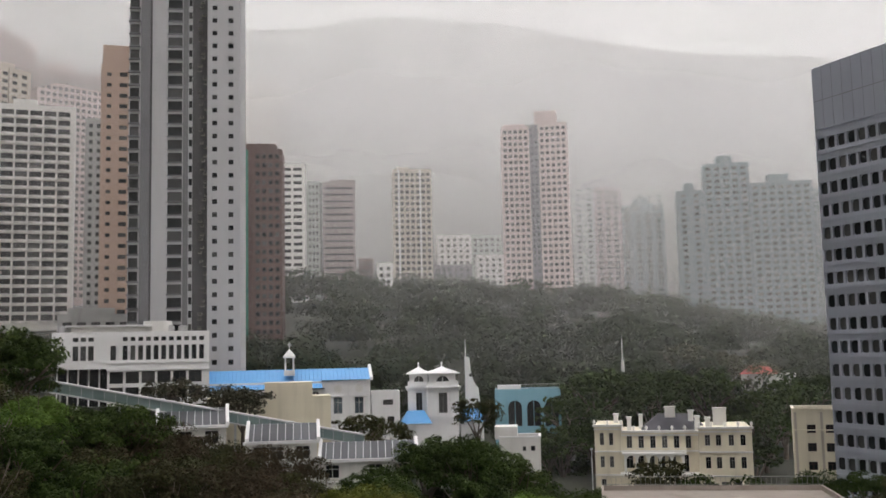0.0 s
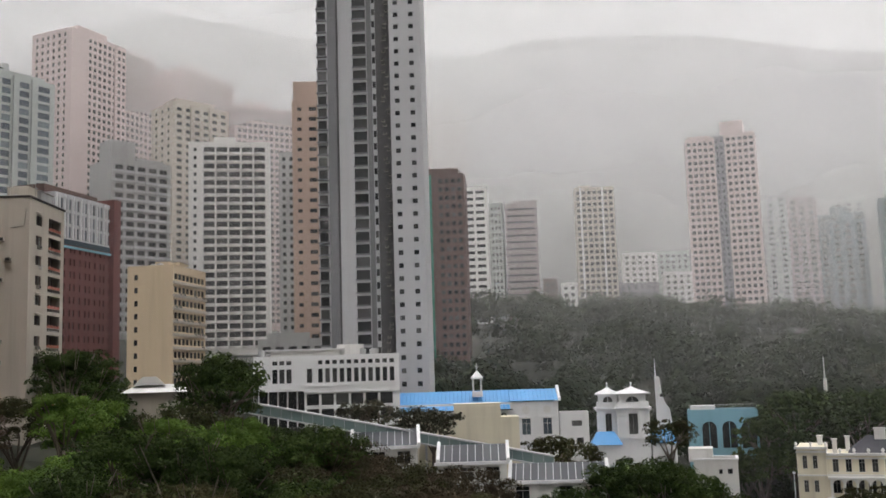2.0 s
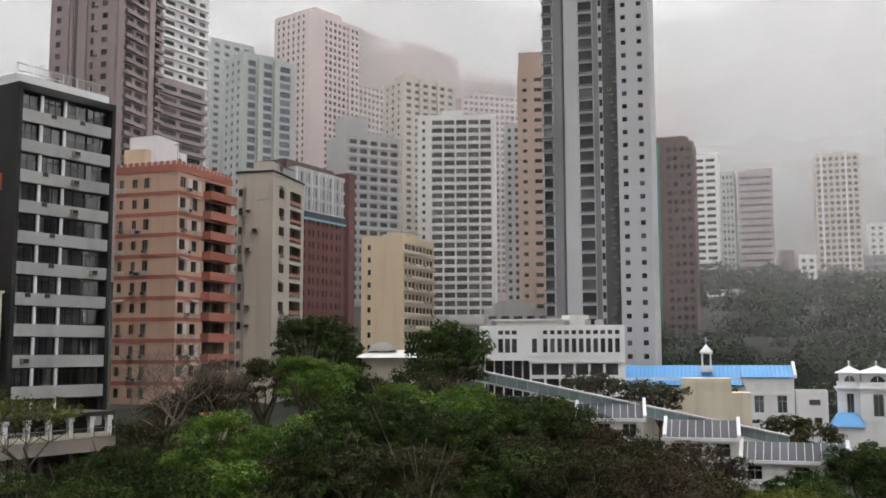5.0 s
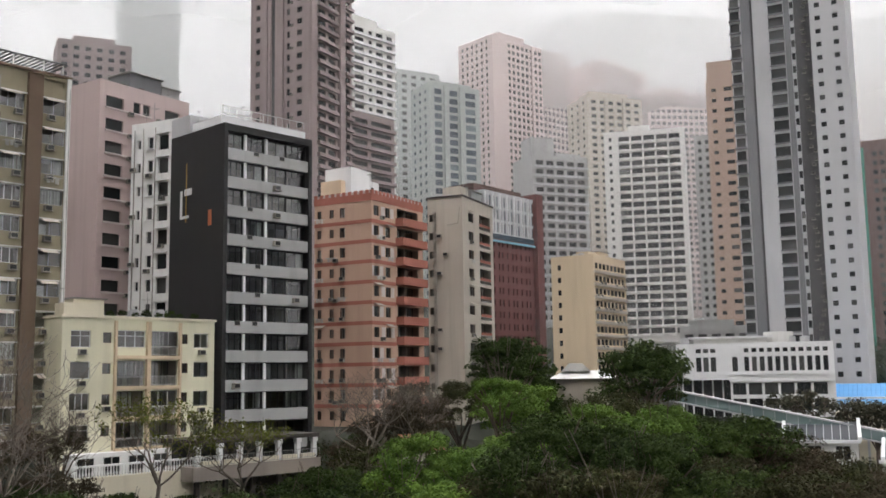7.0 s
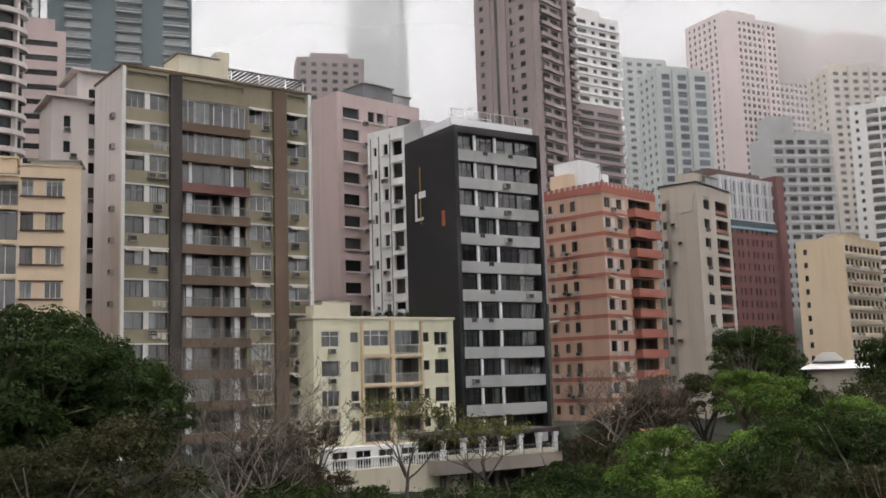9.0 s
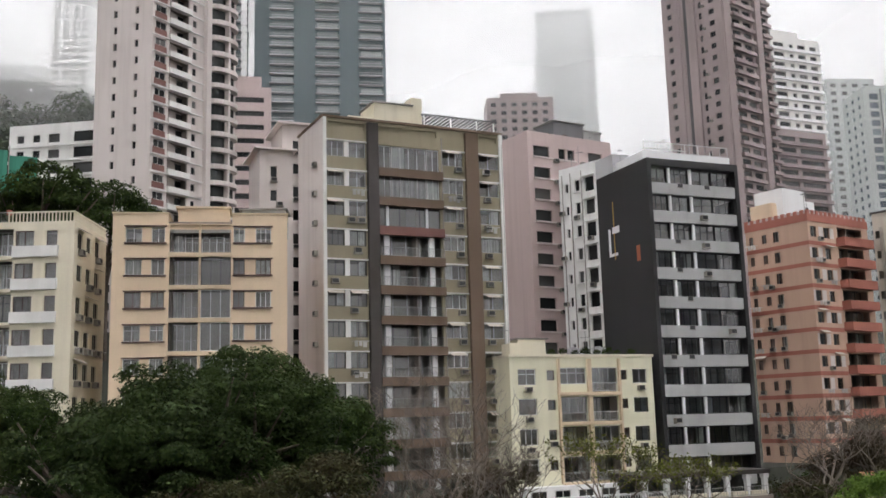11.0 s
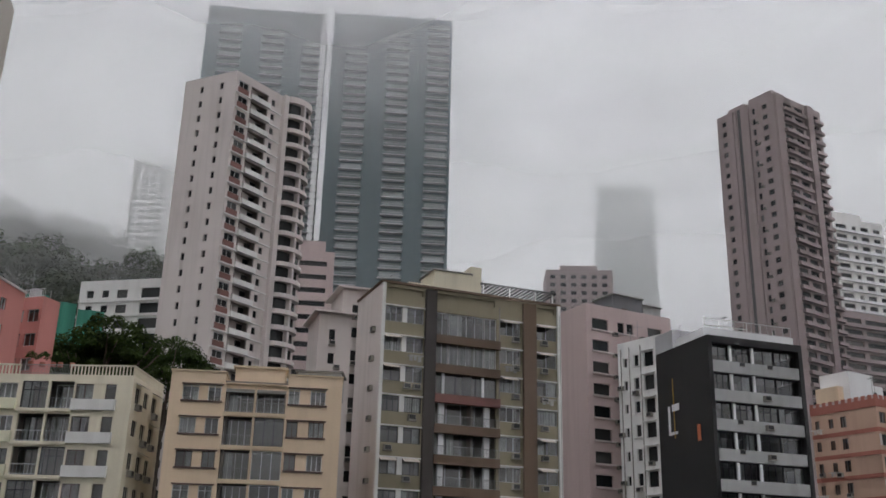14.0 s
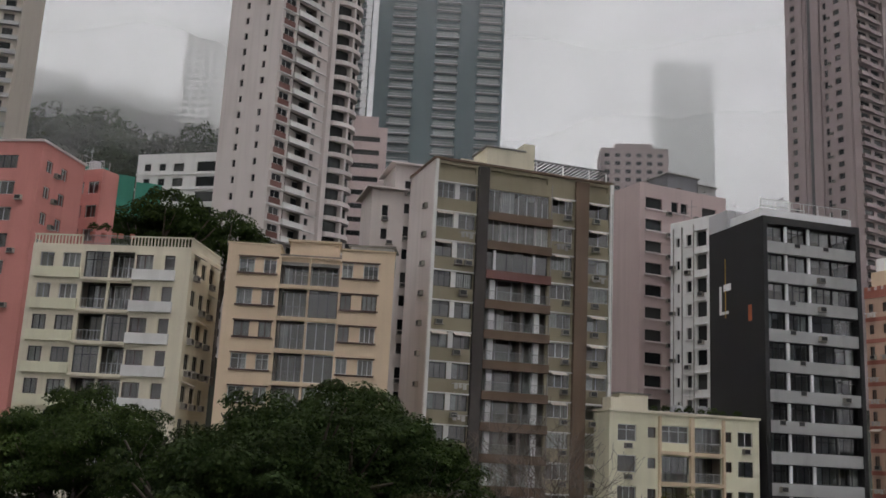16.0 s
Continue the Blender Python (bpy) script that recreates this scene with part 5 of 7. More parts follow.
def valley_towers():
    g = dict(single=False)
    s = dict(category="tower block")
    tower("tower_block", "dark umber curved-top tower with green netting", (-64, 324), 5, 13, 14, 30, 99, "umber", 2.9, front=cols(4, 12.5, 4, 1.3), ribs=[("front", 0.2, 2.0, 0.3, "netting"), ("front", 2.4, 3.4, 0.5, "umber")], crown=[(1, 11, 1, 10, 2)], **g)
    tower("tower_block", "white narrow tower with stacked balconies", (-65.5, 414.9), 2, 9.6, 12, 48, 111.8, "white", 2.9, front=[(0.6, 0.9, 3.6, 1.3), (5.2, 0.9, 3.6, 1.3)], **g)
    tower("tower_block", "pale blue-grey narrow tower", (-55.9, 426), 2, 5.3, 12, 48, 106, "sage", 2.9, front=cols(0.3, 5, 3, 0.8), **g)
    tower("tower_block", "reddish brown tower with ribbon windows", (-49.2, 427.2), 5, 13.8, 16, 48, 105.5, "mauve", 2.9, front=[(0.8, 1.0, 12.0, 1.0)], right=cols(0.5, 15, 5, 1.5), crown=[(3, 14, 3, 10, 1.6)], **g)
    tower("tower_block", "faint rounded tower in cloud", (-106.8, 549.7), 5, 20.7, 18, 60, 186.6, "greige", 2.9, front=cols(1, 20, 6, 1.6), crown=[(3, 17, 3, 14, 2.5)], **g)
    tower("tower_block", "beige tower with chequered windows", (-21.04, 479.56), 5, 18.9, 16, 55, 120.5, "greige", 2.9, front=cols(0.4, 18.6, 7, 1.6, 0.7, 1.6), left=cols(0, 15, 3, 2), ribs=[("front", 2.4, 3.2, 0.4, "white"), ("front", 12.9, 13.6, 0.4, "white")], crown=[(2, 8, 3, 10, 1.5)], **g)
    tower("tower_block", "pale pink twin tower with dark centre strip", (30.58, 448.92), -2, 12.6, 18, 55, 133.5, "pink", 2.85, front=cols(0.3, 12.3, 5, 1.5, 0.7, 1.5), crown=[(1, 11, 2, 12, 1.4)], **g)
    tower("tower_block", "deep grey recessed strip between twin towers", (43.18, 450.29), -2, 4.2, 14, 55, 134.5, "midgrey", 2.85, front=cols(0.3, 4, 2, 0.8), **g)
    tower("tower_block", "pale pink twin tower with taller roof block", (47.37, 447.48), -10, 12.8, 18, 55, 134.5, "pink", 2.85, front=cols(0.3, 12.6, 5, 1.5, 0.7, 1.5), crown=[(-2.0, 8, 4, 14, 6.5)], **g)
    for o, w, zt, mt, n in (((74.6, 540.7), 12.7, 123.8, "sage", 4), ((83.8, 522.1), 13.7, 116.2, "mauve", 5), ((100.0, 536.7), 23.1, 108.5, "slate", 6), ((114.3, 567.1), 17.1, 120.3, "sage", 5),
                            ((113.2, 464.0), 12.7, 104.2, "slate", 4), ((125.6, 460.8), 20.8, 116.2, "slate", 7), ((145.5, 455.0), 27.4, 105.9, "slate", 9), ((173.2, 460.6), 25.6, 103.3, "slate", 8), ((57.2, 545.9), 15.4, 89.7, "slate", 5), ((99.0, 498.9), 16.1, 99.9, "slate", 5)):
        tower("tower_block", "grey misty tower across the valley", o, -12, w, 16, 40, zt, mt, 2.9, front=cols(0.5, w - 0.5, max(2, n - 2), 2.3), crown=[(w * 0.3, w * 0.65, 3, 10, 4)], **g)
    for o, w, zt, mt in (((-34.0, 428.7), 6, 72, "umber"), ((-26.5, 430), 7, 70, "white"), ((0.3, 500.0), 17, 90, "white"), ((18.0, 519.7), 16, 92, "sage"), ((-5, 490), 22, 74, "midgrey"), ((20, 505), 14, 80, "white"), ((60, 560), 22, 86, "greige")):
        tower("apartment_block", "low pale flats on the wooded ridge", o, 3, w, 12, 50, zt, mt, 2.9, front=cols(0.5, w - 0.5, max(2, int(w / 3)), 1.5), **g, category="apartment building")


def office_tower():
    o = (61.78, 158.38)
    w, d, z0, h, st = 24.0, 22.0, 2.0, 73.0, 3.62
    b = thing("office_tower", (*o, z0), -65, "blue-grey granite office tower with rounded square windows", "office building")
    L = face_at("left", w, d)
    n = 17
    zs = [h - 11.0 - st * (i + 1) for i in range(n)]
    fr = [(0.35 + k * 2.0, z + 1.0, 1.5, 1.9) for z in zs for k in range(12)]
    lf = [(0.5 + k * 2.0, z + 1.0, 1.5, 1.9) for z in zs for k in range(10)]
    shell(b, w, d, h, "granite", {"front": fr}, parapet=1.0, deep=0.5)
    for u, z, ww, hh in fr:
        window(b, FRONT, u, z, ww, hh, "far", pane_mat="farglass", inset=0.3)
    bm = bmesh.new()
    for u, z, ww, hh in fr:
        for a, c, sx, sz in ((u, z, 1, 1), (u + ww, z, -1, 1), (u, z + hh, 1, -1), (u + ww, z + hh, -1, -1)):
            pts = ((a, 0.28, c), (a + 0.38 * sx, 0.28, c), (a, 0.28, c + 0.38 * sz))
            quad(bm, pts if sx * sz > 0 else pts[::-1])
    tagged(part("window_corners", bm, "granite", b), kind="stuff")
    for z in zs + [h - 10.6]:
        band(b, "ledge", "granite", FRONT, 0, w, z + 0.25, z + 0.42, 0.12, -0.004)
        band(b, "ledge", "granite", FRONT, 0, w, z - 0.25, z - 0.1, 0.06, -0.004)
    for k in range(1, 12):
        band(b, "joint", "midgrey", FRONT, k * 2.0 - 0.02, k * 2.0 + 0.02, h - 10, h, 0.03, -0.004)
    band(b, "joint", "midgrey", FRONT, 0, w, h - 5.6, h - 5.5, 0.04, -0.004)


main_tower()
white_tower()
teal_towers()
purple_tower()
hotel()
beige_block()
curved_white()
mid_towers()
valley_towers()
office_tower()


# ---- low buildings in the valley ----
def arch_points(u, z, w, h, k=10):
    r = w / 2
    return [(u, z), (u + w, z)] + [(u + r + r * math.cos(math.pi * i / k), z + h - r + r * math.sin(math.pi * i / k)) for i in range(k + 1)]


def arched_window(owner, m, u, z, w, h, mat="clean", glass="farglass"):
    # flat dark pane before the wall; its colour gives the shade of a recess
    bm = bmesh.new()
    quad(bm, [(x, -0.02, y) for x, y in arch_points(u, z, w, h)], m)
    pane = part("window", bm, glass, owner)
    bm = bmesh.new()
    a, b = arch_points(u - 0.15, z, w + 0.3, h + 0.15), arch_points(u, z, w, h)
    for i in range(1, len(a) - 1):
        quad(bm, ((a[i][0], -0.14, a[i][1]), (a[i + 1][0], -0.14, a[i + 1][1]), (b[i + 1][0], -0.14, b[i + 1][1]), (b[i][0], -0.14, b[i][1])), m)
        quad(bm, ((b[i][0], -0.14, b[i][1]), (b[i + 1][0], -0.14, b[i + 1][1]), (b[i + 1][0], -0.02, b[i + 1][1]), (b[i][0], -0.02, b[i][1])), m)
    box(bm, u + w / 2 - 0.05, u + w / 2 + 0.05, -0.08, -0.021, z, z + h - 0.05, m)
    part("surround", bm, mat, pane)


def hip_roof(bm, x0, x1, y0, y1, z0, z1, inset):
    a = [bm.verts.new(p) for p in ((x0, y0, z0), (x1, y0, z0), (x1, y1, z0), (x0, y1, z0))]
    ym = (y0 + y1) / 2
    r = [bm.verts.new((x0 + inset, ym, z1)), bm.verts.new((x1 - inset, ym, z1))]
    for f in ((a[0], a[1], r[1], r[0]), (a[2], a[3], r[0], r[1]), (a[1], a[2], r[1]), (a[3], a[0], r[0]), a[::-1]):
        bm.faces.new(f)


def modern_hall():
    w, d = 27.2, 14
    b = thing("school_block", (-68.7, 177.1, 22.0), 15, "white modernist two-storey block with rows of tall windows", "school")
    top, fl = 13.3, 6.7
    tall = [3.5 + i * 1.3 for i in range(3)] + [9.9] + [12.0 + i * 1.34 for i in range(11)]
    holes = [(u, 11.6, 0.95, 0.75) for u in tall if u != 9.9] + [(u, 8.2, 0.95, 2.6) for u in tall]
    holes += [(9.8 + i * 2.75, 4.0, 2.3, 2.1) for i in range(6)] + [(9.8 + i * 2.75, 1.2, 2.3, 2.1) for i in range(6)]
    bm = bmesh.new()
    wall(bm, FRONT, w, fl, top, [h for h in holes if h[1] > fl], 0.35)
    for side in ("left", "right", "back"):
        wall(bm, face_at(side, w, d), d if side != "back" else w, fl if side == "left" else 0, top, [], 0.3)
    quad(bm, ((0, 0, fl), (0, d, fl), (w, d, fl), (w, 0, fl)))
    wall(bm, FRONT @ pose(0, 0.02, 0), w, 0, fl, [h for h in holes if h[1] < fl] + [(0, 0, 9.4, fl)], 0.35)
    part("wall", bm, "clean", b)
    for u, z, ww, hh in holes:
        window(b, FRONT, u, z, ww, hh, "slide" if ww > 1 else "plain", "darkframe", "farglass", inset=0.25)
    bm = bmesh.new()
    for i in range(5):
        box(bm, 0.6 + i * 1.8, 0.85 + i * 1.8, 2.2, 2.45, 0, fl)
    part("column", bm, "clean", b)
    bm = bmesh.new()
    box(bm, 0.3, 9.4, 4.0, 4.2, 0, fl - 0.05)
    part("shop_front", bm, "farglass", b)
    band(b, "ledge", "clean", FRONT, 9.3, w, 6.3, 6.75, 0.5, -0.004)
    band(b, "ledge", "clean", FRONT, 9.3, w, 7.55, 7.8, 0.35, -0.004)
    for i in range(12):
        u = 11.5 + i * 1.34
        band(b, "mullion", "clean", FRONT, u, u + 0.2, 7.6, 12.7, 0.3, -0.004)
    bm = bmesh.new()
    box(bm, 0.2, w - 0.2, 0.2, d - 0.2, top - 0.6, top - 0.4)
    part("roof", bm, "roofdirt", b)
    bm = bmesh.new()
    box(bm, 3, 16, 2.5, 9, top - 0.4, top + 1.0)
    prism(bm, [(18 + 2.6 * math.cos(i * math.pi / 8), 5 + 2.6 * math.sin(i * math.pi / 8)) for i in range(16)], top - 0.4, top + 2.0)
    part("roof_room", bm, "white", b)
    band(b, "roof_slab", "clean", FRONT, 2, 17, top + 1.004, top + 1.3, -1.8, 9.4)


def church():
    b = thing("church_hall", (-43.0, 186.5, 14.0), 9, "white church hall with a bright blue metal roof", "church")
    w, d = 30.0, 9.0
    holes = [(23.0, 5.2, 1.7, 3.1), (27.0, 5.2, 1.7, 3.1)]
    bm = bmesh.new()
    wall(bm, FRONT, w, 0, 11.4, holes, 0.3)
    wall(bm, face_at("right", w, d), d, 0, 11.4, [], 0.3)
    wall(bm, face_at("left", w, d), d, 0, 11.4, [], 0.3)
    part("wall", bm, "clean", b)
    for h in holes:
        window(b, FRONT, *h, "grid", "whiteframe", "blueglass")
        band(b, "lintel", "clean", FRONT, h[0] - 0.3, h[0] + h[2] + 0.3, h[1] + h[3] + 0.1, h[1] + h[3] + 0.35, 0.3, -0.004)
    for u in (19.0,):
        arched_window(b, FRONT, u, 7.6, 1.3, 1.9)
    for u in (23.85, 27.85):
        bm = bmesh.new()
        pts = [(u + 0.75 * math.cos(i * math.pi / 8), 9.9 + 0.75 * math.sin(i * math.pi / 8)) for i in range(16)]
        quad(bm, [(x, -0.1, z) for x, z in pts])
        part("roundel", bm, "white", b)
    for u in (21.6, 26.0, 29.4):
        band(b, "pilaster", "clean", FRONT, u, u + 0.5, 0, 11.3, 0.15, -0.004)
    bm = bmesh.new()
    n = 40
    for i in range(n):
        u0, u1 = -0.4 + i * (w + 0.4) / n, -0.4 + (i + 1) * (w + 0.4) / n
        zz = 10.2 if u1 < 21 else 11.6
        yy = -1.4 if u1 < 21 else -0.5
        a = [bm.verts.new(p) for p in ((u0, yy, zz), (u1 - 0.03, yy, zz), (u1 - 0.03, d / 2, 13.7), (u0, d / 2, 13.7))]
        bm.faces.new(a)
        c = [bm.verts.new(p) for p in ((u0, d / 2, 13.7), (u1, d / 2, 13.7), (u1, d + 0.5, 11.6), (u0, d + 0.5, 11.6))]
        bm.faces.new(c)
        box(bm, u1 - 0.06, u1, yy, yy + 0.02, zz - 0.2, zz + 0.03)
    part("roof", bm, "blueroof", b)
    band(b, "gutter", "slateroof", FRONT, -0.4, 21.3, 9.95, 10.18, 1.5, 0)
    bm = bmesh.new()
    g = [(0, 11.4), (d, 11.4), (d, 12.0), (d / 2, 14.4), (0, 12.0)]
    for x in (w, w + 0.5):
        quad(bm, [(x, y, z) for y, z in g])
    for i in range(5):
        (y0, z0_), (y1, z1_) = g[i], g[(i + 1) % 5]
        quad(bm, ((w, y0, z0_), (w + 0.5, y0, z0_), (w + 0.5, y1, z1_), (w, y1, z1_)))
    part("gable", bm, "clean", b)
    t = thing("bell_turret", (-28.6, 190.2, 27.0), 9, "small white bell turret with a cross on a ridge", "bell turret")
    bm = bmesh.new()
    for x in (-0.9, 0.6):
        for y in (-0.9, 0.6):
            box(bm, x, x + 0.3, y, y + 0.3, 0.6, 2.9)
    box(bm, -1.0, 1.0, -1.0, 1.0, -0.4, 0.6)
    box(bm, -1.15, 1.15, -1.15, 1.15, 2.9, 3.2)
    hip_roof(bm, -1.2, 1.2, -1.2, 1.2, 3.204, 4.6, 1.15)
    part("body", bm, "clean", t)
    bm = bmesh.new()
    box(bm, -0.05, 0.05, -0.05, 0.05, 4.5, 6.0)
    box(bm, -0.4, 0.4, -0.05, 0.05, 5.3, 5.42)
    part("cross", bm, "clean", t)
    a = thing("annex", (-13.2, 191.8, 14.0), 5, "plain white flat-roofed annex with two small windows", "annex")
    hs = [(2.2, 6.6, 1.9, 1.0), (3.0, 3.4, 1.3, 1.0)]
    shell(a, 5.4, 7, 9.2, "clean", {"front": hs}, parapet=0.4)
    for h in hs:
        window(a, FRONT, *h, "triple", "darkframe", "farglass")


def retaining_block():
    b = thing("plain_block", (-38.0, 163.6, 12.0), 9, "plain cream rendered block with a stepped top", "building")
    bm = bmesh.new()
    prism(bm, ((0, 0), (20.0, 0), (20.0, 7), (0, 7)), 0, 11.6)
    part("wall", bm, "ivory", b)
    bm = bmesh.new()
    prism(bm, ((9.2, -0.003), (17.0, -0.003), (17.0, 6.9), (9.2, 6.9)), 11.604, 13.9)
    part("upper_wall", bm, "ivory", b)


def walkway():
    b = thing("covered_walkway", (-56.0, 138.6, 0), 13.1, "long sloping covered walkway with pale green glass sides", "walkway")
    n, length, zb, ze = 30, 45.8, 27.2, 17.7
    me = None
    for i in range(n):
        u0, u1 = length * i / n, length * (i + 1) / n
        z0, z1 = zb + (ze - zb) * i / n, zb + (ze - zb) * (i + 1) / n
        bm = bmesh.new()
        for y in (0.0, 0.06):
            pts = ((u0 + 0.03, y, z0 - 0.75), (u1 - 0.03, y, z1 - 0.75), (u1 - 0.03, y, z1 + 0.55), (u0 + 0.03, y, z0 + 0.55))
            quad(bm, pts if y == 0 else pts[::-1])
        part("glass_panel", bm, "greenglass", b)
    bm = bmesh.new()
    sl = math.atan2(ze - zb, length)
    m = pose(0, 0, zb) @ Matrix.Rotation(-sl, 4, "Y")
    ln = length / math.cos(sl)
    box(bm, 0, ln, -0.15, 2.6, 0.56, 0.75, m)
    box(bm, 0, ln, -0.1, 2.6, -0.95, -0.78, m)
    box(bm, 0, ln, 2.4, 2.5, -0.78, 0.56, m)
    part("frame", bm, "towergrey", b)
    for i in range(6):
        u = 3 + i * 8
        zz = zb + (ze - zb) * u / length
        bm = bmesh.new()
        box(bm, u, u + 0.3, 1.0, 1.3, ground_z(-56 + u * 0.97, 140 + u * 0.22) - 1, zz - 0.96)
        part("post", bm, "towergrey", b)


def pavilion(x, y, z, hd, w, wall_h, rise, label):
    b = thing("pavilion", (x, y, z), hd, label, "pavilion", "stepped pavilions")
    d = 8
    hs = [(w - 2.9, wall_h - 2.6, 1.9, 1.8)] + ([(w - 6.5, wall_h - 2.6, 1.9, 1.8), (1.0, wall_h - 2.6, 1.9, 1.8)] if w > 9 else [])
    bm = bmesh.new()
    wall(bm, FRONT, w, 0, wall_h, hs, 0.3)
    wall(bm, face_at("left", w, d), d, 0, wall_h, [])
    wall(bm, face_at("right", w, d), d, 0, wall_h, [])
    part("wall", bm, "white", b)
    for h in hs:
        window(b, FRONT, *h, "grid", "whiteframe", "farglass")
    band(b, "cornice", "clean", FRONT, -0.3, w + 0.3, wall_h - 0.45, wall_h - 0.05, 0.5, -0.004)
    band(b, "cornice", "clean", FRONT, -0.15, w + 0.15, wall_h - 3.2, wall_h - 3.0, 0.2, -0.004)
    n = max(5, int(w / 1.0))
    for i in range(n):
        bm = bmesh.new()
        u0, u1 = w * i / n + 0.04, w * (i + 1) / n - 0.04
        quad(bm, ((u0, -0.2, wall_h), (u1, -0.2, wall_h), (u1, d / 2, wall_h + rise), (u0, d / 2, wall_h + rise)))
        quad(bm, ((u0, d / 2, wall_h + rise), (u1, d / 2, wall_h + rise), (u1, d, wall_h), (u0, d, wall_h)))
        part("roof_panel", bm, "panel", b)
    for i in range(n + 1):
        bm = bmesh.new()
        u = w * i / n
        quad(bm, ((u - 0.05, -0.24, wall_h + 0.03), (u + 0.05, -0.24, wall_h + 0.03), (u + 0.05, d / 2, wall_h + rise + 0.03), (u - 0.05, d / 2, wall_h + rise + 0.03)))
        part("glazing_bar", bm, "alu", b)
    for u in (0, w):
        bm = bmesh.new()
        pts = [(-0.4, wall_h - 0.2), (d, wall_h - 0.2), (d, wall_h + 0.3), (d / 2, wall_h + rise + 0.5), (-0.4, wall_h + 0.4)]
        for x_ in (u, u + 0.45):
            quad(bm, [(x_, p, q) for p, q in pts])
        for i in range(5):
            (p0, q0), (p1, q1) = pts[i], pts[(i + 1) % 5]
            quad(bm, ((u, p0, q0), (u + 0.45, p0, q0), (u + 0.45, p1, q1), (u, p1, q1)))
        part("gable", bm, "clean", b)
    return b


def chapel():
    for x, y, w, h, lab in ((-6.5, 201.52, 4.4, 10.4, "small white bell tower with a flared roof"), (-2.61, 199.01, 6.2, 10.8, "white bell tower with a flared roof and louvred openings")):
        t = thing("bell_tower", (x, y, 12.0), 3, lab, "bell tower", "twin bell towers")
        base, k = 5.2, w / 6.2
        shell(t, w, w, base + 7.4, "clean", {"front": [(w * 0.36, base + 1.2, w * 0.28, 4.0)]}, parapet=0.1)
        window(t, FRONT, w * 0.36, base + 1.2, w * 0.28, 4.0, "slide", "rail", "farglass", inset=0.28)
        for u in (0, w * 0.26, w * 0.66, w - 0.45 * k):
            band(t, "pilaster", "clean", FRONT, u, u + 0.5 * k, base + 0.8, base + 5.6, 0.16, -0.004)
        for z, o in ((base + 0.3, 0.2), (base + 5.7, 0.3), (base + 6.1, 0.5)):
            bm = bmesh.new()
            box(bm, -o, w + o, -o, w + o, z, z + 0.3)
            part("cornice", bm, "clean", t)
        bm = bmesh.new()
        box(bm, 0.5 * k, w - 0.5 * k, 0.5 * k, w - 0.5 * k, base + 6.4, base + 8.9)
        part("lantern", bm, "clean", t)
        arched_window(t, pose(0, 0.5 * k, 0), w * 0.29, base + 6.9, w * 0.42, 1.6)
        bm = bmesh.new()
        a, zt = base + 8.904, base + 10.3
        box(bm, -0.35 * k, w + 0.35 * k, -0.35 * k, w + 0.35 * k, a, a + 0.15)
        n, c = 8, w / 2
        prev = None
        for i in range(n + 1):
            s = 1 - i / n
            r = (w / 2 + 0.35 * k) * (s ** 1.5 * 0.9 + 0.08 * s + 0.02)
            ring = [bm.verts.new((c + sx * r, c + sy * r, a + 0.154 + (zt - a) * (i / n) ** 0.85)) for sx, sy in ((-1, -1), (1, -1), (1, 1), (-1, 1))]
            if prev:
                for j in range(4):
                    bm.faces.new((prev[j], prev[(j + 1) % 4], ring[(j + 1) % 4], ring[j]))
            prev = ring
        tube(bm, (c, c, zt), (c, c, zt + 0.9), 0.1, 0.06, 6)
        bmesh.ops.create_icosphere(bm, subdivisions=1, radius=0.22, matrix=pose(c, c, zt + 0.75))
        part("roof", bm, "clean", t)
    for x, y, w, lab in ((-7.51, 196.83, 5.4, "low bright blue hipped roof on white walls"), (3.9, 199.99, 4.6, "low bright blue hipped roof beside a tower")):
        c = thing("chapel_wing", (x, y, 10.0), 3, lab, "chapel")
        bm = bmesh.new()
        box(bm, 0, w, 0, 6, 0, 6.6)
        part("wall", bm, "clean", c)
        bm = bmesh.new()
        hip_roof(bm, -0.4, w + 0.4, -0.6, 6.4, 6.604, 9.0, 1.4)
        part("roof", bm, "blueroof", c)
    s = thing("fin_sculpture", (5.58, 224.98, 18.0), 0, "tall white concave fin with a round hole and mast", "sculpture")
    bm = bmesh.new()
    pts = [(0, 0), (3.4, 4.2)] + [(3.4 - 2.3 * math.sin(i * math.pi / 16), 4.2 + 7.0 * (1 - math.cos(i * math.pi / 16))) for i in range(1, 9)] + [(0, 11.4)]
    pts[1] = (3.4, 0)
    for y in (0, 0.6):
        quad(bm, [(p, y, q) for p, q in (pts if y == 0 else pts[::-1])])
    for i in range(len(pts)):
        (p0, q0), (p1, q1) = pts[i], pts[(i + 1) % len(pts)]
        quad(bm, ((p0, 0, q0), (p0, 0.6, q0), (p1, 0.6, q1), (p1, 0, q1)))
    part("fin", bm, "clean", s)
    bm = bmesh.new()
    quad(bm, [(1.3 + 0.4 * math.cos(i * math.pi / 5), -0.02, 7.2 + 0.4 * math.sin(i * math.pi / 5)) for i in range(10)])
    part("porthole", bm, "farglass", s)
    bm = bmesh.new()
    tube(bm, (0.2, 0.3, 11.3), (0.2, 0.3, 15.2), 0.1, 0.05, 6)
    part("mast", bm, "clean", s)


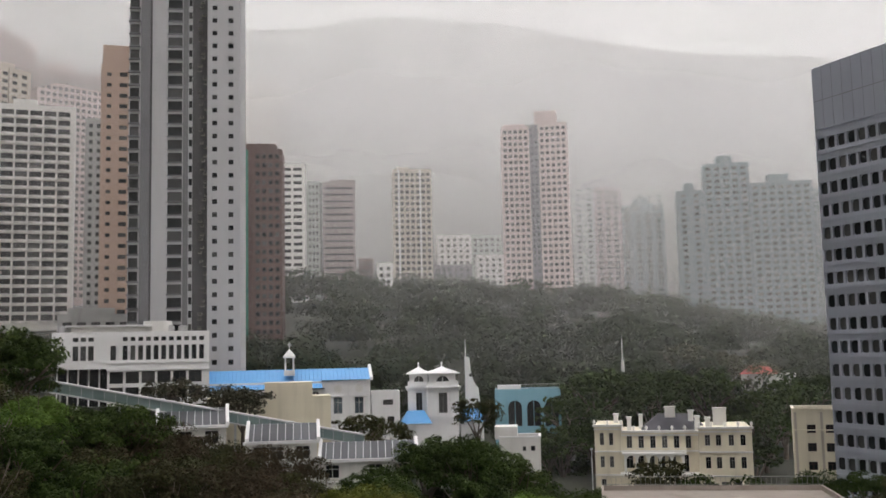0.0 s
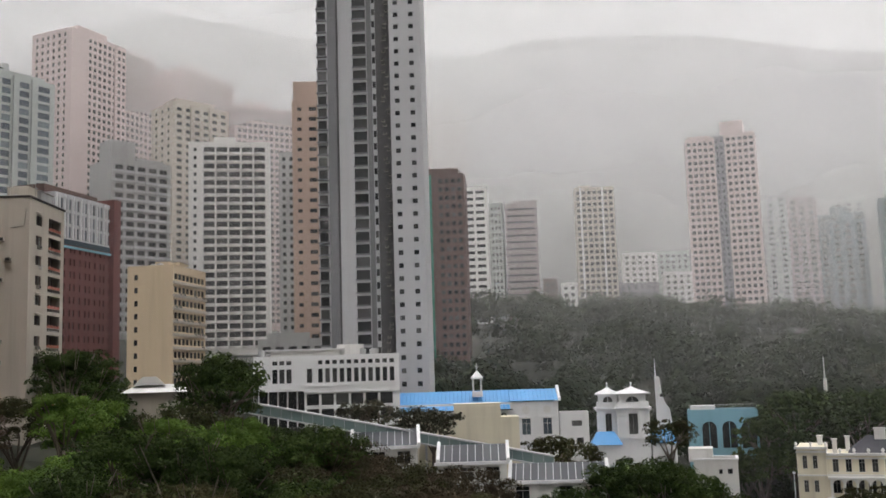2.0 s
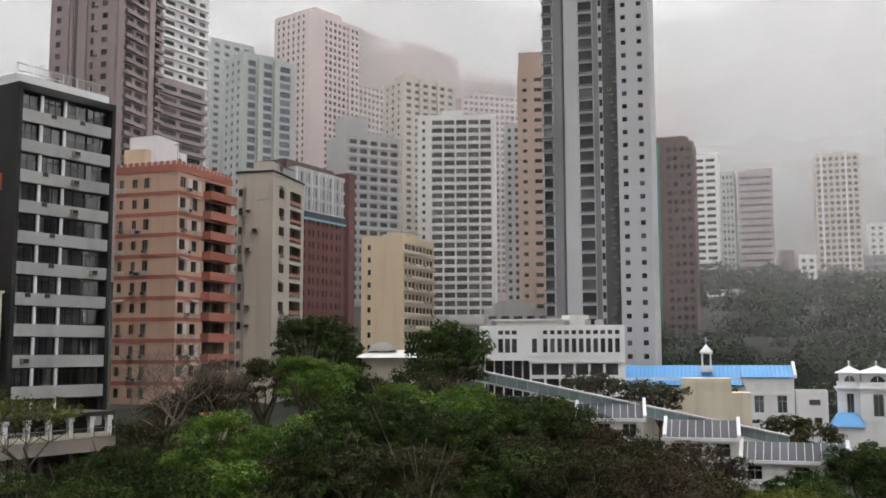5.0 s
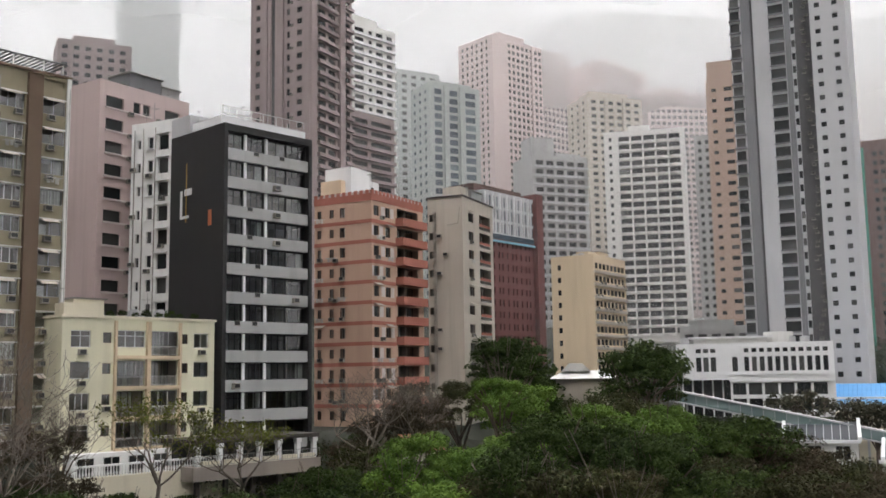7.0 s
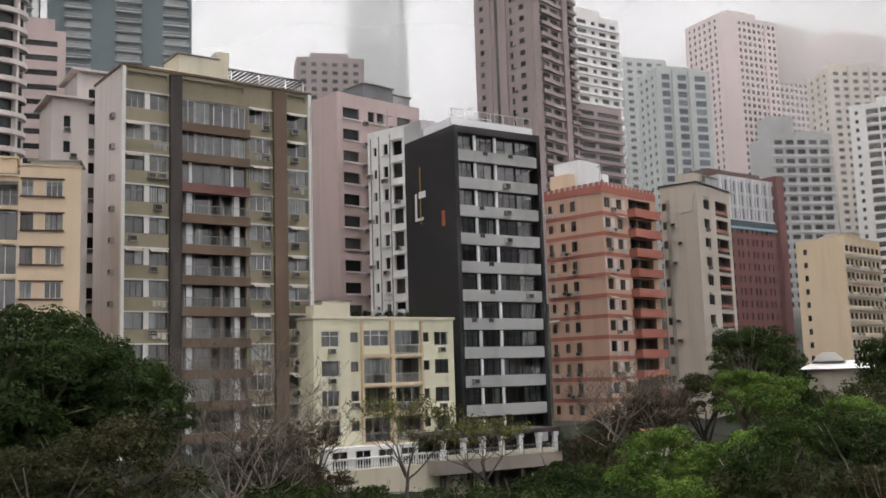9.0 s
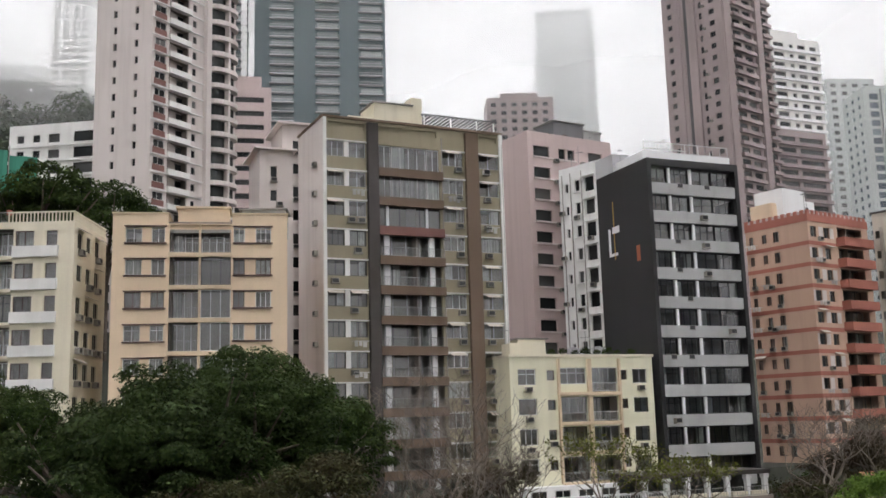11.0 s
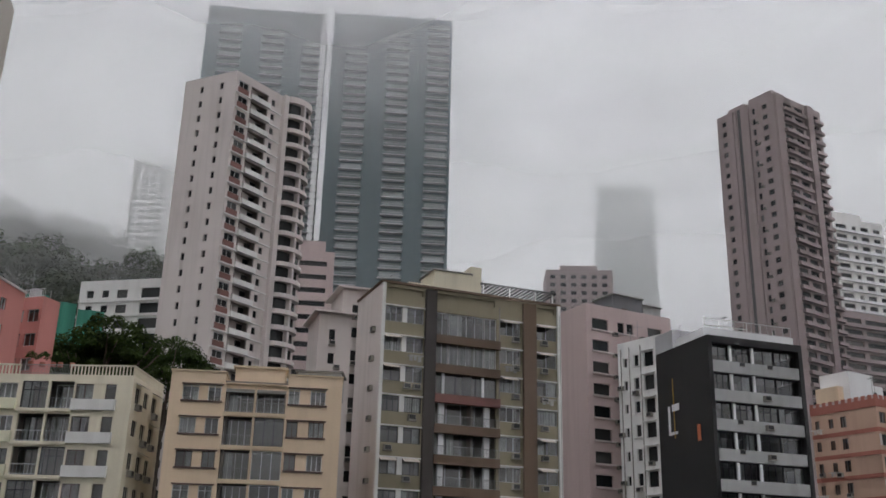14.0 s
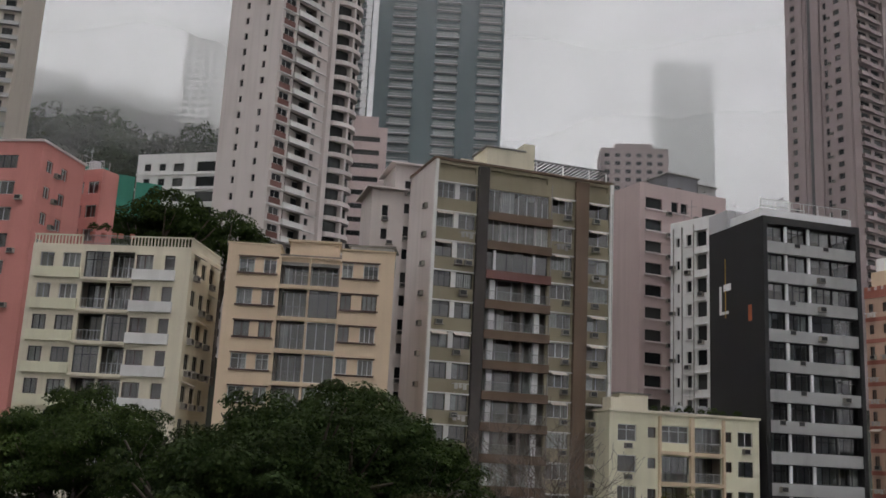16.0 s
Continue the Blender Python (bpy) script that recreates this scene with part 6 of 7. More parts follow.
def blue_house():
    b = thing("arcaded_house", (11.6, 214.7, 10.0), -4, "sky blue house with tall arched windows and a roof railing", "house")
    shell(b, 14, 9, 12.2, "skyblue", {}, parapet=0.4)
    for u in (2.8, 6.8, 10.6):
        arched_window(b, FRONT, u, 4.4, 2.9, 5.4, "skyblue")
    rail(b, FRONT, 0.2, 13.8, 0.3, 12.2, 1.0, "whiteframe", 0.5)
    bm = bmesh.new()
    box(bm, 0.6, 5.6, 1.0, 4, 11.8, 13.0)
    part("roof_box", bm, "clean", b)
    c = thing("low_white_house", (10.6, 185.7, 6.0), -5, "low white flat-roofed house with small dark windows", "house")
    hs = [(4.3, 6.0, 0.6, 0.8), (5.8, 6.0, 0.8, 0.9)]
    shell(c, 7.6, 7, 8.4, "white", {"front": hs}, parapet=0.3, coping="clean")
    for h in hs:
        window(c, FRONT, *h, "plain", "darkframe", "farglass")
    bm = bmesh.new()
    box(bm, -0.8, 3.4, 0.4, 6, 8.1, 10.4)
    part("upper_room", bm, "white", c)


def villa():
    b = thing("colonial_villa", (26.73, 176.02, 5.0), -12, "cream three-storey colonial villa with arcaded veranda", "villa")
    # north-west wing, veranda, south-east wing
    hs = [(0.9, 8.6, 0.7, 2.1), (2.5, 8.6, 0.7, 2.1), (0.9, 4.8, 0.7, 1.9), (2.5, 4.8, 0.7, 1.9), (1.0, 1.2, 0.8, 1.6)]
    def wing(u, w, d, y, h, holes, nm):
        bm = bmesh.new()
        m = pose(u, y, 0)
        wall(bm, m, w, 0, h, holes, 0.25)
        for side in ("left", "right", "back"):
            wall(bm, m @ face_at(side, w, d), d if side != "back" else w, 0, h, [])
        quad(bm, ((0, 0, h), (w, 0, h), (w, d, h), (0, d, h)), m)
        part(nm, bm, "ivory", b)
        for q in holes:
            window(b, m, *q, "grid", "rail", "farglass", inset=0.15)
        for z in (3.4, 7.4, h - 0.8):
            band(b, "string_course", "white", m, -0.1, w + 0.1, z, z + 0.25, 0.18, -0.004)
        band(b, "cornice", "white", m, -0.3, w + 0.3, h - 0.25, h + 0.15, 0.35, 0.3)
        for k in range(int(w / 2) + 1):
            q = m @ Vector((k * w / int(w / 2), 0.1, h + 0.15))
            bm = bmesh.new()
            tube(bm, q, q + Vector((0, 0, 0.35)), 0.18, 0.12, 6)
            tube(bm, q + Vector((0, 0, 0.35)), q + Vector((0, 0, 0.8)), 0.3, 0.12, 6)
            part("urn", bm, "white", b)
    wing(0, 4.6, 12, 0, 12.0, hs, "wall")
    south = [(u, z, 0.85, hh) for z, hh in ((8.6, 1.8), (4.8, 1.9)) for u in (1.0, 2.8, 4.9, 6.8)] + [(1.6, 0.4, 0.9, 1.8), (3.4, 0.4, 1.2, 2.2), (5.6, 0.4, 1.2, 2.4)]
    wing(17.6, 8.7, 14, -1.5, 11.6, south, "wall")
    mid = [(0.9 + k * 2.0, 8.0, 0.9, 2.3) for k in range(6)] + [(0.7 + k * 1.8, 4.6, 1.2, 2.4) for k in range(5)] + [(10.4, 4.0, 0.9, 2.9), (1.0, 0.8, 1.3, 1.3), (4.6, 0.8, 1.8, 1.2), (8.2, 0.8, 1.8, 1.2)]
    wing(4.6, 13.0, 11, 0.6, 10.9, mid, "wall")
    band(b, "veranda_floor", "white", FRONT, 4.7, 15.5, 7.05, 7.35, 1.5, 0.59)
    rail(b, FRONT, 4.7, 15.5, -1.4, 7.35, 0.9, "white", 0.3)
    for k in range(6):
        bm = bmesh.new()
        u = 5.0 + k * 1.95
        box(bm, u, u + 0.4, -1.3, -0.9, 3.9, 7.05)
        part("column", bm, "white", b)
    for k in range(5):
        u = 5.4 + k * 1.95
        bm = bmesh.new()
        a = [(u + 0.775 + 0.775 * math.cos(math.pi * i / 8), 6.2 + 0.7 * math.sin(math.pi * i / 8)) for i in range(9)]
        for i in range(8):
            quad(bm, ((a[i][0], -1.2, 7.05), (a[i][0], -1.2, a[i][1]), (a[i + 1][0], -1.2, a[i + 1][1]), (a[i + 1][0], -1.2, 7.05)))
        part("arch", bm, "white", b)
    bm = bmesh.new()
    box(bm, 4.4, 17.4, -2.6, 0.5, 0, 3.7)
    part("lower_storey", bm, "ivory", b)
    for u in (5.4, 8.6, 12.2, 15.0):
        window(b, pose(0, -2.62, 0), u, 0.9, 1.7, 1.2, "slide", "rail", "farglass", inset=-0.02)
    band(b, "cornice", "white", FRONT, 4.3, 17.5, 3.704, 4.0, 2.8, 0.5)
    bm = bmesh.new()
    hip_roof(bm, 8, 19.5, 2.2, 11, 10.95, 13.6, 3)
    part("roof", bm, "slateroof", b)
    for u, y, w, h in ((12.2, 5.5, 1.8, 14.6), (16.2, 4.5, 0.9, 14.0), (20.4, 3.5, 2.2, 14.4), (17.2, 1.5, 0.8, 13.2), (18.9, 0.6, 0.8, 13.0), (3.2, 6, 0.8, 13.4), (7.6, 7, 0.7, 13.2), (5.6, 3, 0.7, 13.0)):
        bm = bmesh.new()
        box(bm, u, u + w, y, y + 0.9, 10.5, h)
        box(bm, u - 0.12, u + w + 0.12, y - 0.12, y + 1.02, h, h + 0.25)
        part("chimney", bm, "white", b)
    c = thing("apartment_house", (60.1, 171.78, 5.0), -18, "cream four-storey block with brown square windows", "apartment building")
    hs = [(u, 1.0 + 3.1 * i, 1.4, 1.4) for i in range(4) for u in (2.2, 5.2, 8.4)]
    shell(c, 12, 9, 14.2, "ivory", {"front": hs}, parapet=0.5, coping="ivory")
    for h in hs:
        window(c, FRONT, *h, "grid", "brownframe", "farglass")
    for u in (0.2, 4.4, 7.6):
        band(c, "pier", "greige", FRONT, u, u + 0.4, 0, 13.8, 0.1, -0.004)
    band(c, "string_course", "ivory", FRONT, -0.2, 12.2, 10.7, 10.9, 0.25, -0.004)
    r = thing("house", (86.5, 287.3, 14.0), -15, "small white house with a red hipped roof in woods", "house")
    shell(r, 15, 8, 8.4, "white", {"front": [(1 + k * 2.4, 4.6, 1.0, 1.6) for k in range(6)]}, parapet=0.1)
    for k in range(6):
        window(r, FRONT, 1 + k * 2.4, 4.6, 1.0, 1.6, "far", pane_mat="farglass")
    bm = bmesh.new()
    hip_roof(bm, -0.5, 10.5, -0.5, 8.5, 8.404, 10.6, 3)
    part("roof", bm, "redroof", r)


def car(x, y, rz, mat):
    z = ground_z(x, y)
    c = thing("car", (x, y, z + 0.14), rz, "small parked car beside a cream villa", "car", "parked cars")
    bm = bmesh.new()
    prof = [(-2.1, 0.3), (2.1, 0.3), (2.1, 0.75), (1.2, 0.9), (0.6, 1.4), (-1.2, 1.42), (-1.9, 0.95), (-2.1, 0.85)]
    for s in (-0.85, 0.85):
        quad(bm, [(p, s, q) for p, q in (prof if s < 0 else prof[::-1])])
    for i in range(8):
        (p0, q0), (p1, q1) = prof[i], prof[(i + 1) % 8]
        quad(bm, ((p0, -0.85, q0), (p0, 0.85, q0), (p1, 0.85, q1), (p1, -0.85, q1)))
    part("body", bm, mat, c)
    bm = bmesh.new()
    for s in (-0.862, 0.862):
        quad(bm, ((0.95, s, 0.95), (0.5, s, 1.32), (-1.15, s, 1.34), (-1.6, s, 0.97)))
    part("window", bm, "farglass", c)
    for px in (-1.3, 1.3):
        for s in (-0.9, 0.72):
            bm = bmesh.new()
            tube(bm, (px, s, 0.16), (px, s + 0.18, 0.16), 0.3, 0.3, 10)
            part("wheel", bm, "grille", c)


def near_roof():
    b = thing("flat_roofed_building", (14.3, 91.2, 4.0), -9, "flat roof with a low stone parapet and fence", "building")
    shell(b, 22, 14, 12.1, "paving", {}, roof="paving", parapet=0.5)
    rail(b, face_at("back", 22, 14), 0, 22, 0.1, 12.1, 0.9, "rail", 0.5)
    for k in range(12):
        bm = bmesh.new()
        u = 9 + k * 1.1
        box(bm, u, u + 0.5, 0.0, 0.3, 12.104, 12.65)
        part("merlon", bm, "greige", b)
    g = thing("garden_shed", (21.5, 128, 8.0), 0, "small cream shed roof among trees", "shed")
    bm = bmesh.new()
    box(bm, 0, 5, 0, 4, -4, 3.0)
    part("wall", bm, "ivory", g)
    p = thing("lamp_post", (25.81, 173.82, 5.5), 0, "thin pale lamp post beside a villa", "lamp post")
    bm = bmesh.new()
    tube(bm, (0, 0, 0), (0, 0, 7.5), 0.1, 0.06, 6)
    part("post", bm, "clean", p)
    bm = bmesh.new()
    box(bm, -0.2, 0.2, -0.2, 0.2, 7.5, 7.8)
    part("lamp", bm, "clean", p)


def small_buildings():
    s = thing("garden_pavilion", (-79.4, 148.0, 24.4), 26, "low pavilion with a broad white roof among trees", "pavilion")
    bm = bmesh.new()
    box(bm, 0.8, 10.2, 0.8, 6, 0, 5.0)
    part("wall", bm, "greige", s)
    bm = bmesh.new()
    hip_roof(bm, -0.4, 11.4, -0.4, 7, 5.004, 6.3, 2.5)
    part("roof", bm, "white", s)
    bm = bmesh.new()
    hip_roof(bm, 1.6, 6.6, 1.5, 5, 6.2, 7.6, 1.4)
    part("lantern_roof", bm, "roofdirt", s)
    tower("low_flats", "grey weathered low flats behind a school", (-84, 219.5), 18, 16, 10, 28, 40.6, "concrete", 2.9, front=cols(0.5, 15.5, 5, 1.9), category="apartment building", crown=[(2, 12, 1, 6, 1.4)])
    tower("low_flats", "grey low flats with a flat roof", (-56, 216), 12, 12, 8, 26, 36, "concrete", 2.9, front=cols(0.5, 11.5, 4, 1.7), category="apartment building")
    n = thing("scaffold_net", (-160.05, 6.88, 58.0), 84, "green scaffold netting over a building site", "scaffold netting")
    for i in range(4):
        bm = bmesh.new()
        k = 8
        for a in range(k):
            u0, u1 = i * 4.2 + a * 0.5, i * 4.2 + (a + 1) * 0.5
            quad(bm, ((u0, 0.25 * math.sin(a * 1.3), 0), (u1, 0.25 * math.sin((a + 1) * 1.3), 0), (u1, 0.2 * math.sin((a + 1) * 1.1), 16 - i * 0.8), (u0, 0.2 * math.sin(a * 1.1), 16 - i * 0.8)))
        part("net", bm, "netting", n)
        bm = bmesh.new()
        tube(bm, (i * 4.2, -0.3, 0), (i * 4.2, -0.3, 17.5 - i * 0.8), 0.08, 0.08, 5)
        part("pole", bm, "pipe", n)
    m = thing("mast", (46.74, 255.76, 20.0), 0, "slim pale mast above the wooded slope", "mast")
    bm = bmesh.new()
    tube(bm, (0, 0, 0), (0, 0, 7.5), 0.5, 0.4, 6)
    part("base", bm, "white", m)
    bm = bmesh.new()
    tube(bm, (0, 0, 7.5), (0, 0, 13), 0.12, 0.06, 6)
    part("pole", bm, "white", m)


modern_hall()
church()
retaining_block()
walkway()
pavilion(-39.5, 139.0, 12, 13, 9.6, 8.9, 2.2, "white pavilion with a grey panelled glass roof")
pavilion(-27.0, 138.8, 9, 8, 9.8, 9.6, 2.1, "white gabled pavilion half hidden by trees")
pavilion(-17.0, 138.6, 5, 4, 13.4, 11.0, 2.0, "long white pavilion with a grey panelled roof")
chapel()
blue_house()
villa()
near_roof()
small_buildings()
for i in range(7):
    car(47.5 + 1.6 * i, 158.0 - 1.5 * i, 60 + 5 * (i % 3), ("clean", "rail", "midgrey", "terracotta", "clean", "deepgrey", "towergrey")[i])


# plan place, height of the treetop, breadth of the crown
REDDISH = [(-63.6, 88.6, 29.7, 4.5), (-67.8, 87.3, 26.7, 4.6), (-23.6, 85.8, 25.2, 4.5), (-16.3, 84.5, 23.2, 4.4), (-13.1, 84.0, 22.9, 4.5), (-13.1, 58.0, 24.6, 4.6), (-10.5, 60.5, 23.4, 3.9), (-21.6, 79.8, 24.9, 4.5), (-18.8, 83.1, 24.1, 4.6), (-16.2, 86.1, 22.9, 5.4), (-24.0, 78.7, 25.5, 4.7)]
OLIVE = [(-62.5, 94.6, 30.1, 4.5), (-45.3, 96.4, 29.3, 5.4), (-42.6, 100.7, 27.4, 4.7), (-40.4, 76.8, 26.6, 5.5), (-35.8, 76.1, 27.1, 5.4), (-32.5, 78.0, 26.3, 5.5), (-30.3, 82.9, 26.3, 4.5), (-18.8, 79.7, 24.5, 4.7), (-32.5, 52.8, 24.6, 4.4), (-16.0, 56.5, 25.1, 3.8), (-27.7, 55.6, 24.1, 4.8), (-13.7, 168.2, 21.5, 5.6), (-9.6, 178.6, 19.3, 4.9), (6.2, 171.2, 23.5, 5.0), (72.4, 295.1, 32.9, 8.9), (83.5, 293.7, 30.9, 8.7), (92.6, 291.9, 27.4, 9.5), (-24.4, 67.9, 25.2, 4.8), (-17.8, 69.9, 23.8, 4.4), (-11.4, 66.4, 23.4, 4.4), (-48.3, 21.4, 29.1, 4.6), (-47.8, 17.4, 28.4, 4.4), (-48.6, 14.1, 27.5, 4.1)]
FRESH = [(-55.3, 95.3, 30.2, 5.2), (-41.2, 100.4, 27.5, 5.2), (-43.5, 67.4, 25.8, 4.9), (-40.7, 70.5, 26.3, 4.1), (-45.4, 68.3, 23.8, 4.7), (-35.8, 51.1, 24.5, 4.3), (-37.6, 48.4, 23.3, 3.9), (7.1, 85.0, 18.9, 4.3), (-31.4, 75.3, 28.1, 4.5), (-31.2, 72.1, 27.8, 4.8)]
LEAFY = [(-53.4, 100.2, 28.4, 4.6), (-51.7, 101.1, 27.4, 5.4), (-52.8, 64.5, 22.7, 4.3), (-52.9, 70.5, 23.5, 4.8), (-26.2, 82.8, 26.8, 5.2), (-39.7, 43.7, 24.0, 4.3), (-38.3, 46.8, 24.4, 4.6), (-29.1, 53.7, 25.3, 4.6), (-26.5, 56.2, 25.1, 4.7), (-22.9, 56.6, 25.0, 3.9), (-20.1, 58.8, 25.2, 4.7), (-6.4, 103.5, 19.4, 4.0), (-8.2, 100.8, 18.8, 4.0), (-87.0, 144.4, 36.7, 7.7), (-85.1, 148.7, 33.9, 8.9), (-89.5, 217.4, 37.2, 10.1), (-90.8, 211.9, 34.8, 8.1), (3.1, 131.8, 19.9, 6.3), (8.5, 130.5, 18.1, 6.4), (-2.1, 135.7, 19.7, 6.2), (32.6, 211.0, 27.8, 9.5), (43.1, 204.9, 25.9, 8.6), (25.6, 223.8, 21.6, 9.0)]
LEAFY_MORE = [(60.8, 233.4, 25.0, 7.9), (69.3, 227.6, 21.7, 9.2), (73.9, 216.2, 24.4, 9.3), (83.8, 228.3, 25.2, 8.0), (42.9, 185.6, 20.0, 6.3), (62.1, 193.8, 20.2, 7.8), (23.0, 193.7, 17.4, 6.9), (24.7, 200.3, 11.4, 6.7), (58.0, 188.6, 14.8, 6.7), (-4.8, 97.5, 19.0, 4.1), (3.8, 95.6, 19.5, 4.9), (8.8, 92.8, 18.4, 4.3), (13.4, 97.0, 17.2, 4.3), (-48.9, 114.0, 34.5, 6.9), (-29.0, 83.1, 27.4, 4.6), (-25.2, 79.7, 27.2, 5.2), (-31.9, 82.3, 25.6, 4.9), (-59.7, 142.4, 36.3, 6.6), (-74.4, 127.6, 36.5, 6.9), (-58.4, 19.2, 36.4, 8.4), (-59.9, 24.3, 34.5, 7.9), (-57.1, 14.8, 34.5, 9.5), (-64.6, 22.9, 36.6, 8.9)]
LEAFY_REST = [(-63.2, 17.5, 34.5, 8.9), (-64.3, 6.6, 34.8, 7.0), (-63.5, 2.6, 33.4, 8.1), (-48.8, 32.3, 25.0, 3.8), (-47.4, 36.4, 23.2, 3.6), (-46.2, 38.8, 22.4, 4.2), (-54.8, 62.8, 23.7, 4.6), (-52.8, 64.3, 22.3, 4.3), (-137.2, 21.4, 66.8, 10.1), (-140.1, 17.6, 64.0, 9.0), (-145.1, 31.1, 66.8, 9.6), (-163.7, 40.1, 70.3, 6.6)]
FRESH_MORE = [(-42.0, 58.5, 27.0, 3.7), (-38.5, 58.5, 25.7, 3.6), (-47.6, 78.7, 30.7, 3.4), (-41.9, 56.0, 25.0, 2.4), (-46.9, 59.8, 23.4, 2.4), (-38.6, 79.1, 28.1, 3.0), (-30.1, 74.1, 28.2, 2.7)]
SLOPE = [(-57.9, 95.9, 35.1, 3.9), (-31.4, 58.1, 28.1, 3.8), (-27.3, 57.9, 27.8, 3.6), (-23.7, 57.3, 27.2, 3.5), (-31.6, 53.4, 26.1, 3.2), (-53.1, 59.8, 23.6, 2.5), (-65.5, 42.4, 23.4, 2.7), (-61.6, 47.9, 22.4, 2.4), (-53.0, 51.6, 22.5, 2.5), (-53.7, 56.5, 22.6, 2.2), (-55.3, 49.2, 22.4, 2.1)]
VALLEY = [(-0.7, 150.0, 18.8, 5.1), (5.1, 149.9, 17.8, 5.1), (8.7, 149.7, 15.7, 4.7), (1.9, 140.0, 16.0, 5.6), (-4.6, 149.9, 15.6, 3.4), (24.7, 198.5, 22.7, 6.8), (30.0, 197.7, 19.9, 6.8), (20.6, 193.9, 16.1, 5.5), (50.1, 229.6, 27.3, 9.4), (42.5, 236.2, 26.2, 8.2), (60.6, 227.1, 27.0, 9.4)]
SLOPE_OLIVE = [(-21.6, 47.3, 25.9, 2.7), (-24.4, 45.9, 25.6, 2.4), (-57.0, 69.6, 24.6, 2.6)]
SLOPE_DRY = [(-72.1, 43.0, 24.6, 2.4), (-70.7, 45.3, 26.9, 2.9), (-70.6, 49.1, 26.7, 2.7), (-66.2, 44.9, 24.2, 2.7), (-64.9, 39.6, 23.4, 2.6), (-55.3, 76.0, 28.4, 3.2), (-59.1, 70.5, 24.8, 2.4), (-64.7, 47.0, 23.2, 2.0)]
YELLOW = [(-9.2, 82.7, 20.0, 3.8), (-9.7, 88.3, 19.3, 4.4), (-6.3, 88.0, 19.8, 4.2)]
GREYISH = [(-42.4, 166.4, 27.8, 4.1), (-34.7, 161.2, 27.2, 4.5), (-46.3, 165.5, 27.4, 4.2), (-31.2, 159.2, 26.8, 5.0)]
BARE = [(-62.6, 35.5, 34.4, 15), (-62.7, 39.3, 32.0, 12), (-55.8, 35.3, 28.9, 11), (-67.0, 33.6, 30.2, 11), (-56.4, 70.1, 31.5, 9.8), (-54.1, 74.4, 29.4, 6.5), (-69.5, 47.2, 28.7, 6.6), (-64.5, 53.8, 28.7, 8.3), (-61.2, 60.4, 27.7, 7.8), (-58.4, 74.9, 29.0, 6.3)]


def leaf_mesh(name, mat, seed, clumps, per, size, flat=0.75, spread=1.0):
    """A crown of radius 1 about (0, 0, 0): many small leaf sprays in uneven clumps."""
    g = np.random.default_rng(seed)
    c = g.normal(size=(clumps, 3))
    c /= np.linalg.norm(c, axis=1)[:, None]
    c[:, 2] = np.where(c[:, 2] < -0.45, -c[:, 2], c[:, 2])
    c *= (g.uniform(0.45, 0.9, clumps) * spread)[:, None]
    c[:, 2] *= flat
    rad = g.uniform(0.6, 1.25, clumps) * 1.75 / math.sqrt(clumps)
    k = clumps * per
    idx = np.repeat(np.arange(clumps), per)
    d = g.normal(size=(k, 3))
    d /= np.linalg.norm(d, axis=1)[:, None]
    d[:, 2] = np.where(d[:, 2] < -0.15, -d[:, 2], d[:, 2])
    p = c[idx] + d * (rad[idx] * g.uniform(0.7, 1.05, k))[:, None] * np.array((1, 1, 0.75))
    nrm = d + g.normal(size=(k, 3)) * 0.38 + np.array((0, 0, 0.3))
    nrm /= np.linalg.norm(nrm, axis=1)[:, None]
    a = np.cross(nrm, g.normal(size=(k, 3)))
    a /= np.linalg.norm(a, axis=1)[:, None]
    b = np.cross(nrm, a)
    s = size * g.uniform(0.6, 1.3, k)[:, None]
    v = np.stack((p + a * s, p - a * s * 0.5 + b * s * 0.7, p - a * s * 0.5 - b * s * 0.7), 1).reshape(-1, 3)
    f = np.arange(3 * k).reshape(-1, 3)
    me = bpy.data.meshes.new(name)
    me.from_pydata(v.tolist(), [], f.tolist())
    me.materials.append(M[mat])
    return me


def trunk_mesh(mat, seed, reach=1.0):
    """A trunk with forked limbs; the crown's centre is at 0, the foot at -2.2."""
    g = random.Random(seed)
    bm = bmesh.new()
    tube(bm, (0, 0, -3.4), (0.03, 0.02, -1.0), 0.085, 0.06, 7)
    tube(bm, (0.03, 0.02, -1.0), (0, 0.0, -0.45), 0.06, 0.045, 7)
    for i in range(7):
        a = 2 * math.pi * (i + g.random() * 0.6) / 7
        p = Vector((0.0, 0.0, -0.9 + 0.07 * i))
        q = Vector((0.4 * math.cos(a), 0.4 * math.sin(a), -0.15 + 0.15 * g.random())) * reach
        tube(bm, p, q, 0.035, 0.02, 5)
        for k in range(3):
            b = a + g.uniform(-0.8, 0.8)
            tube(bm, q, q + Vector((0.35 * math.cos(b), 0.35 * math.sin(b), g.uniform(0.05, 0.5))), 0.018, 0.006, 4)
    return mesh_of("trunk", bm, mat)


TRUNKS = [trunk_mesh("bark", 3), trunk_mesh("palebark", 8)]


def crowns(mat, seeds, clumps, per, size, flat):
    """Fine crowns for near trees and coarser ones for those further off."""
    fine = [leaf_mesh("crown", mat, s, clumps, per, size, flat) for s in seeds]
    coarse = [leaf_mesh("crown", mat, s + 50, clumps, per // 5, size * 2.0, flat) for s in seeds]
    return fine, coarse


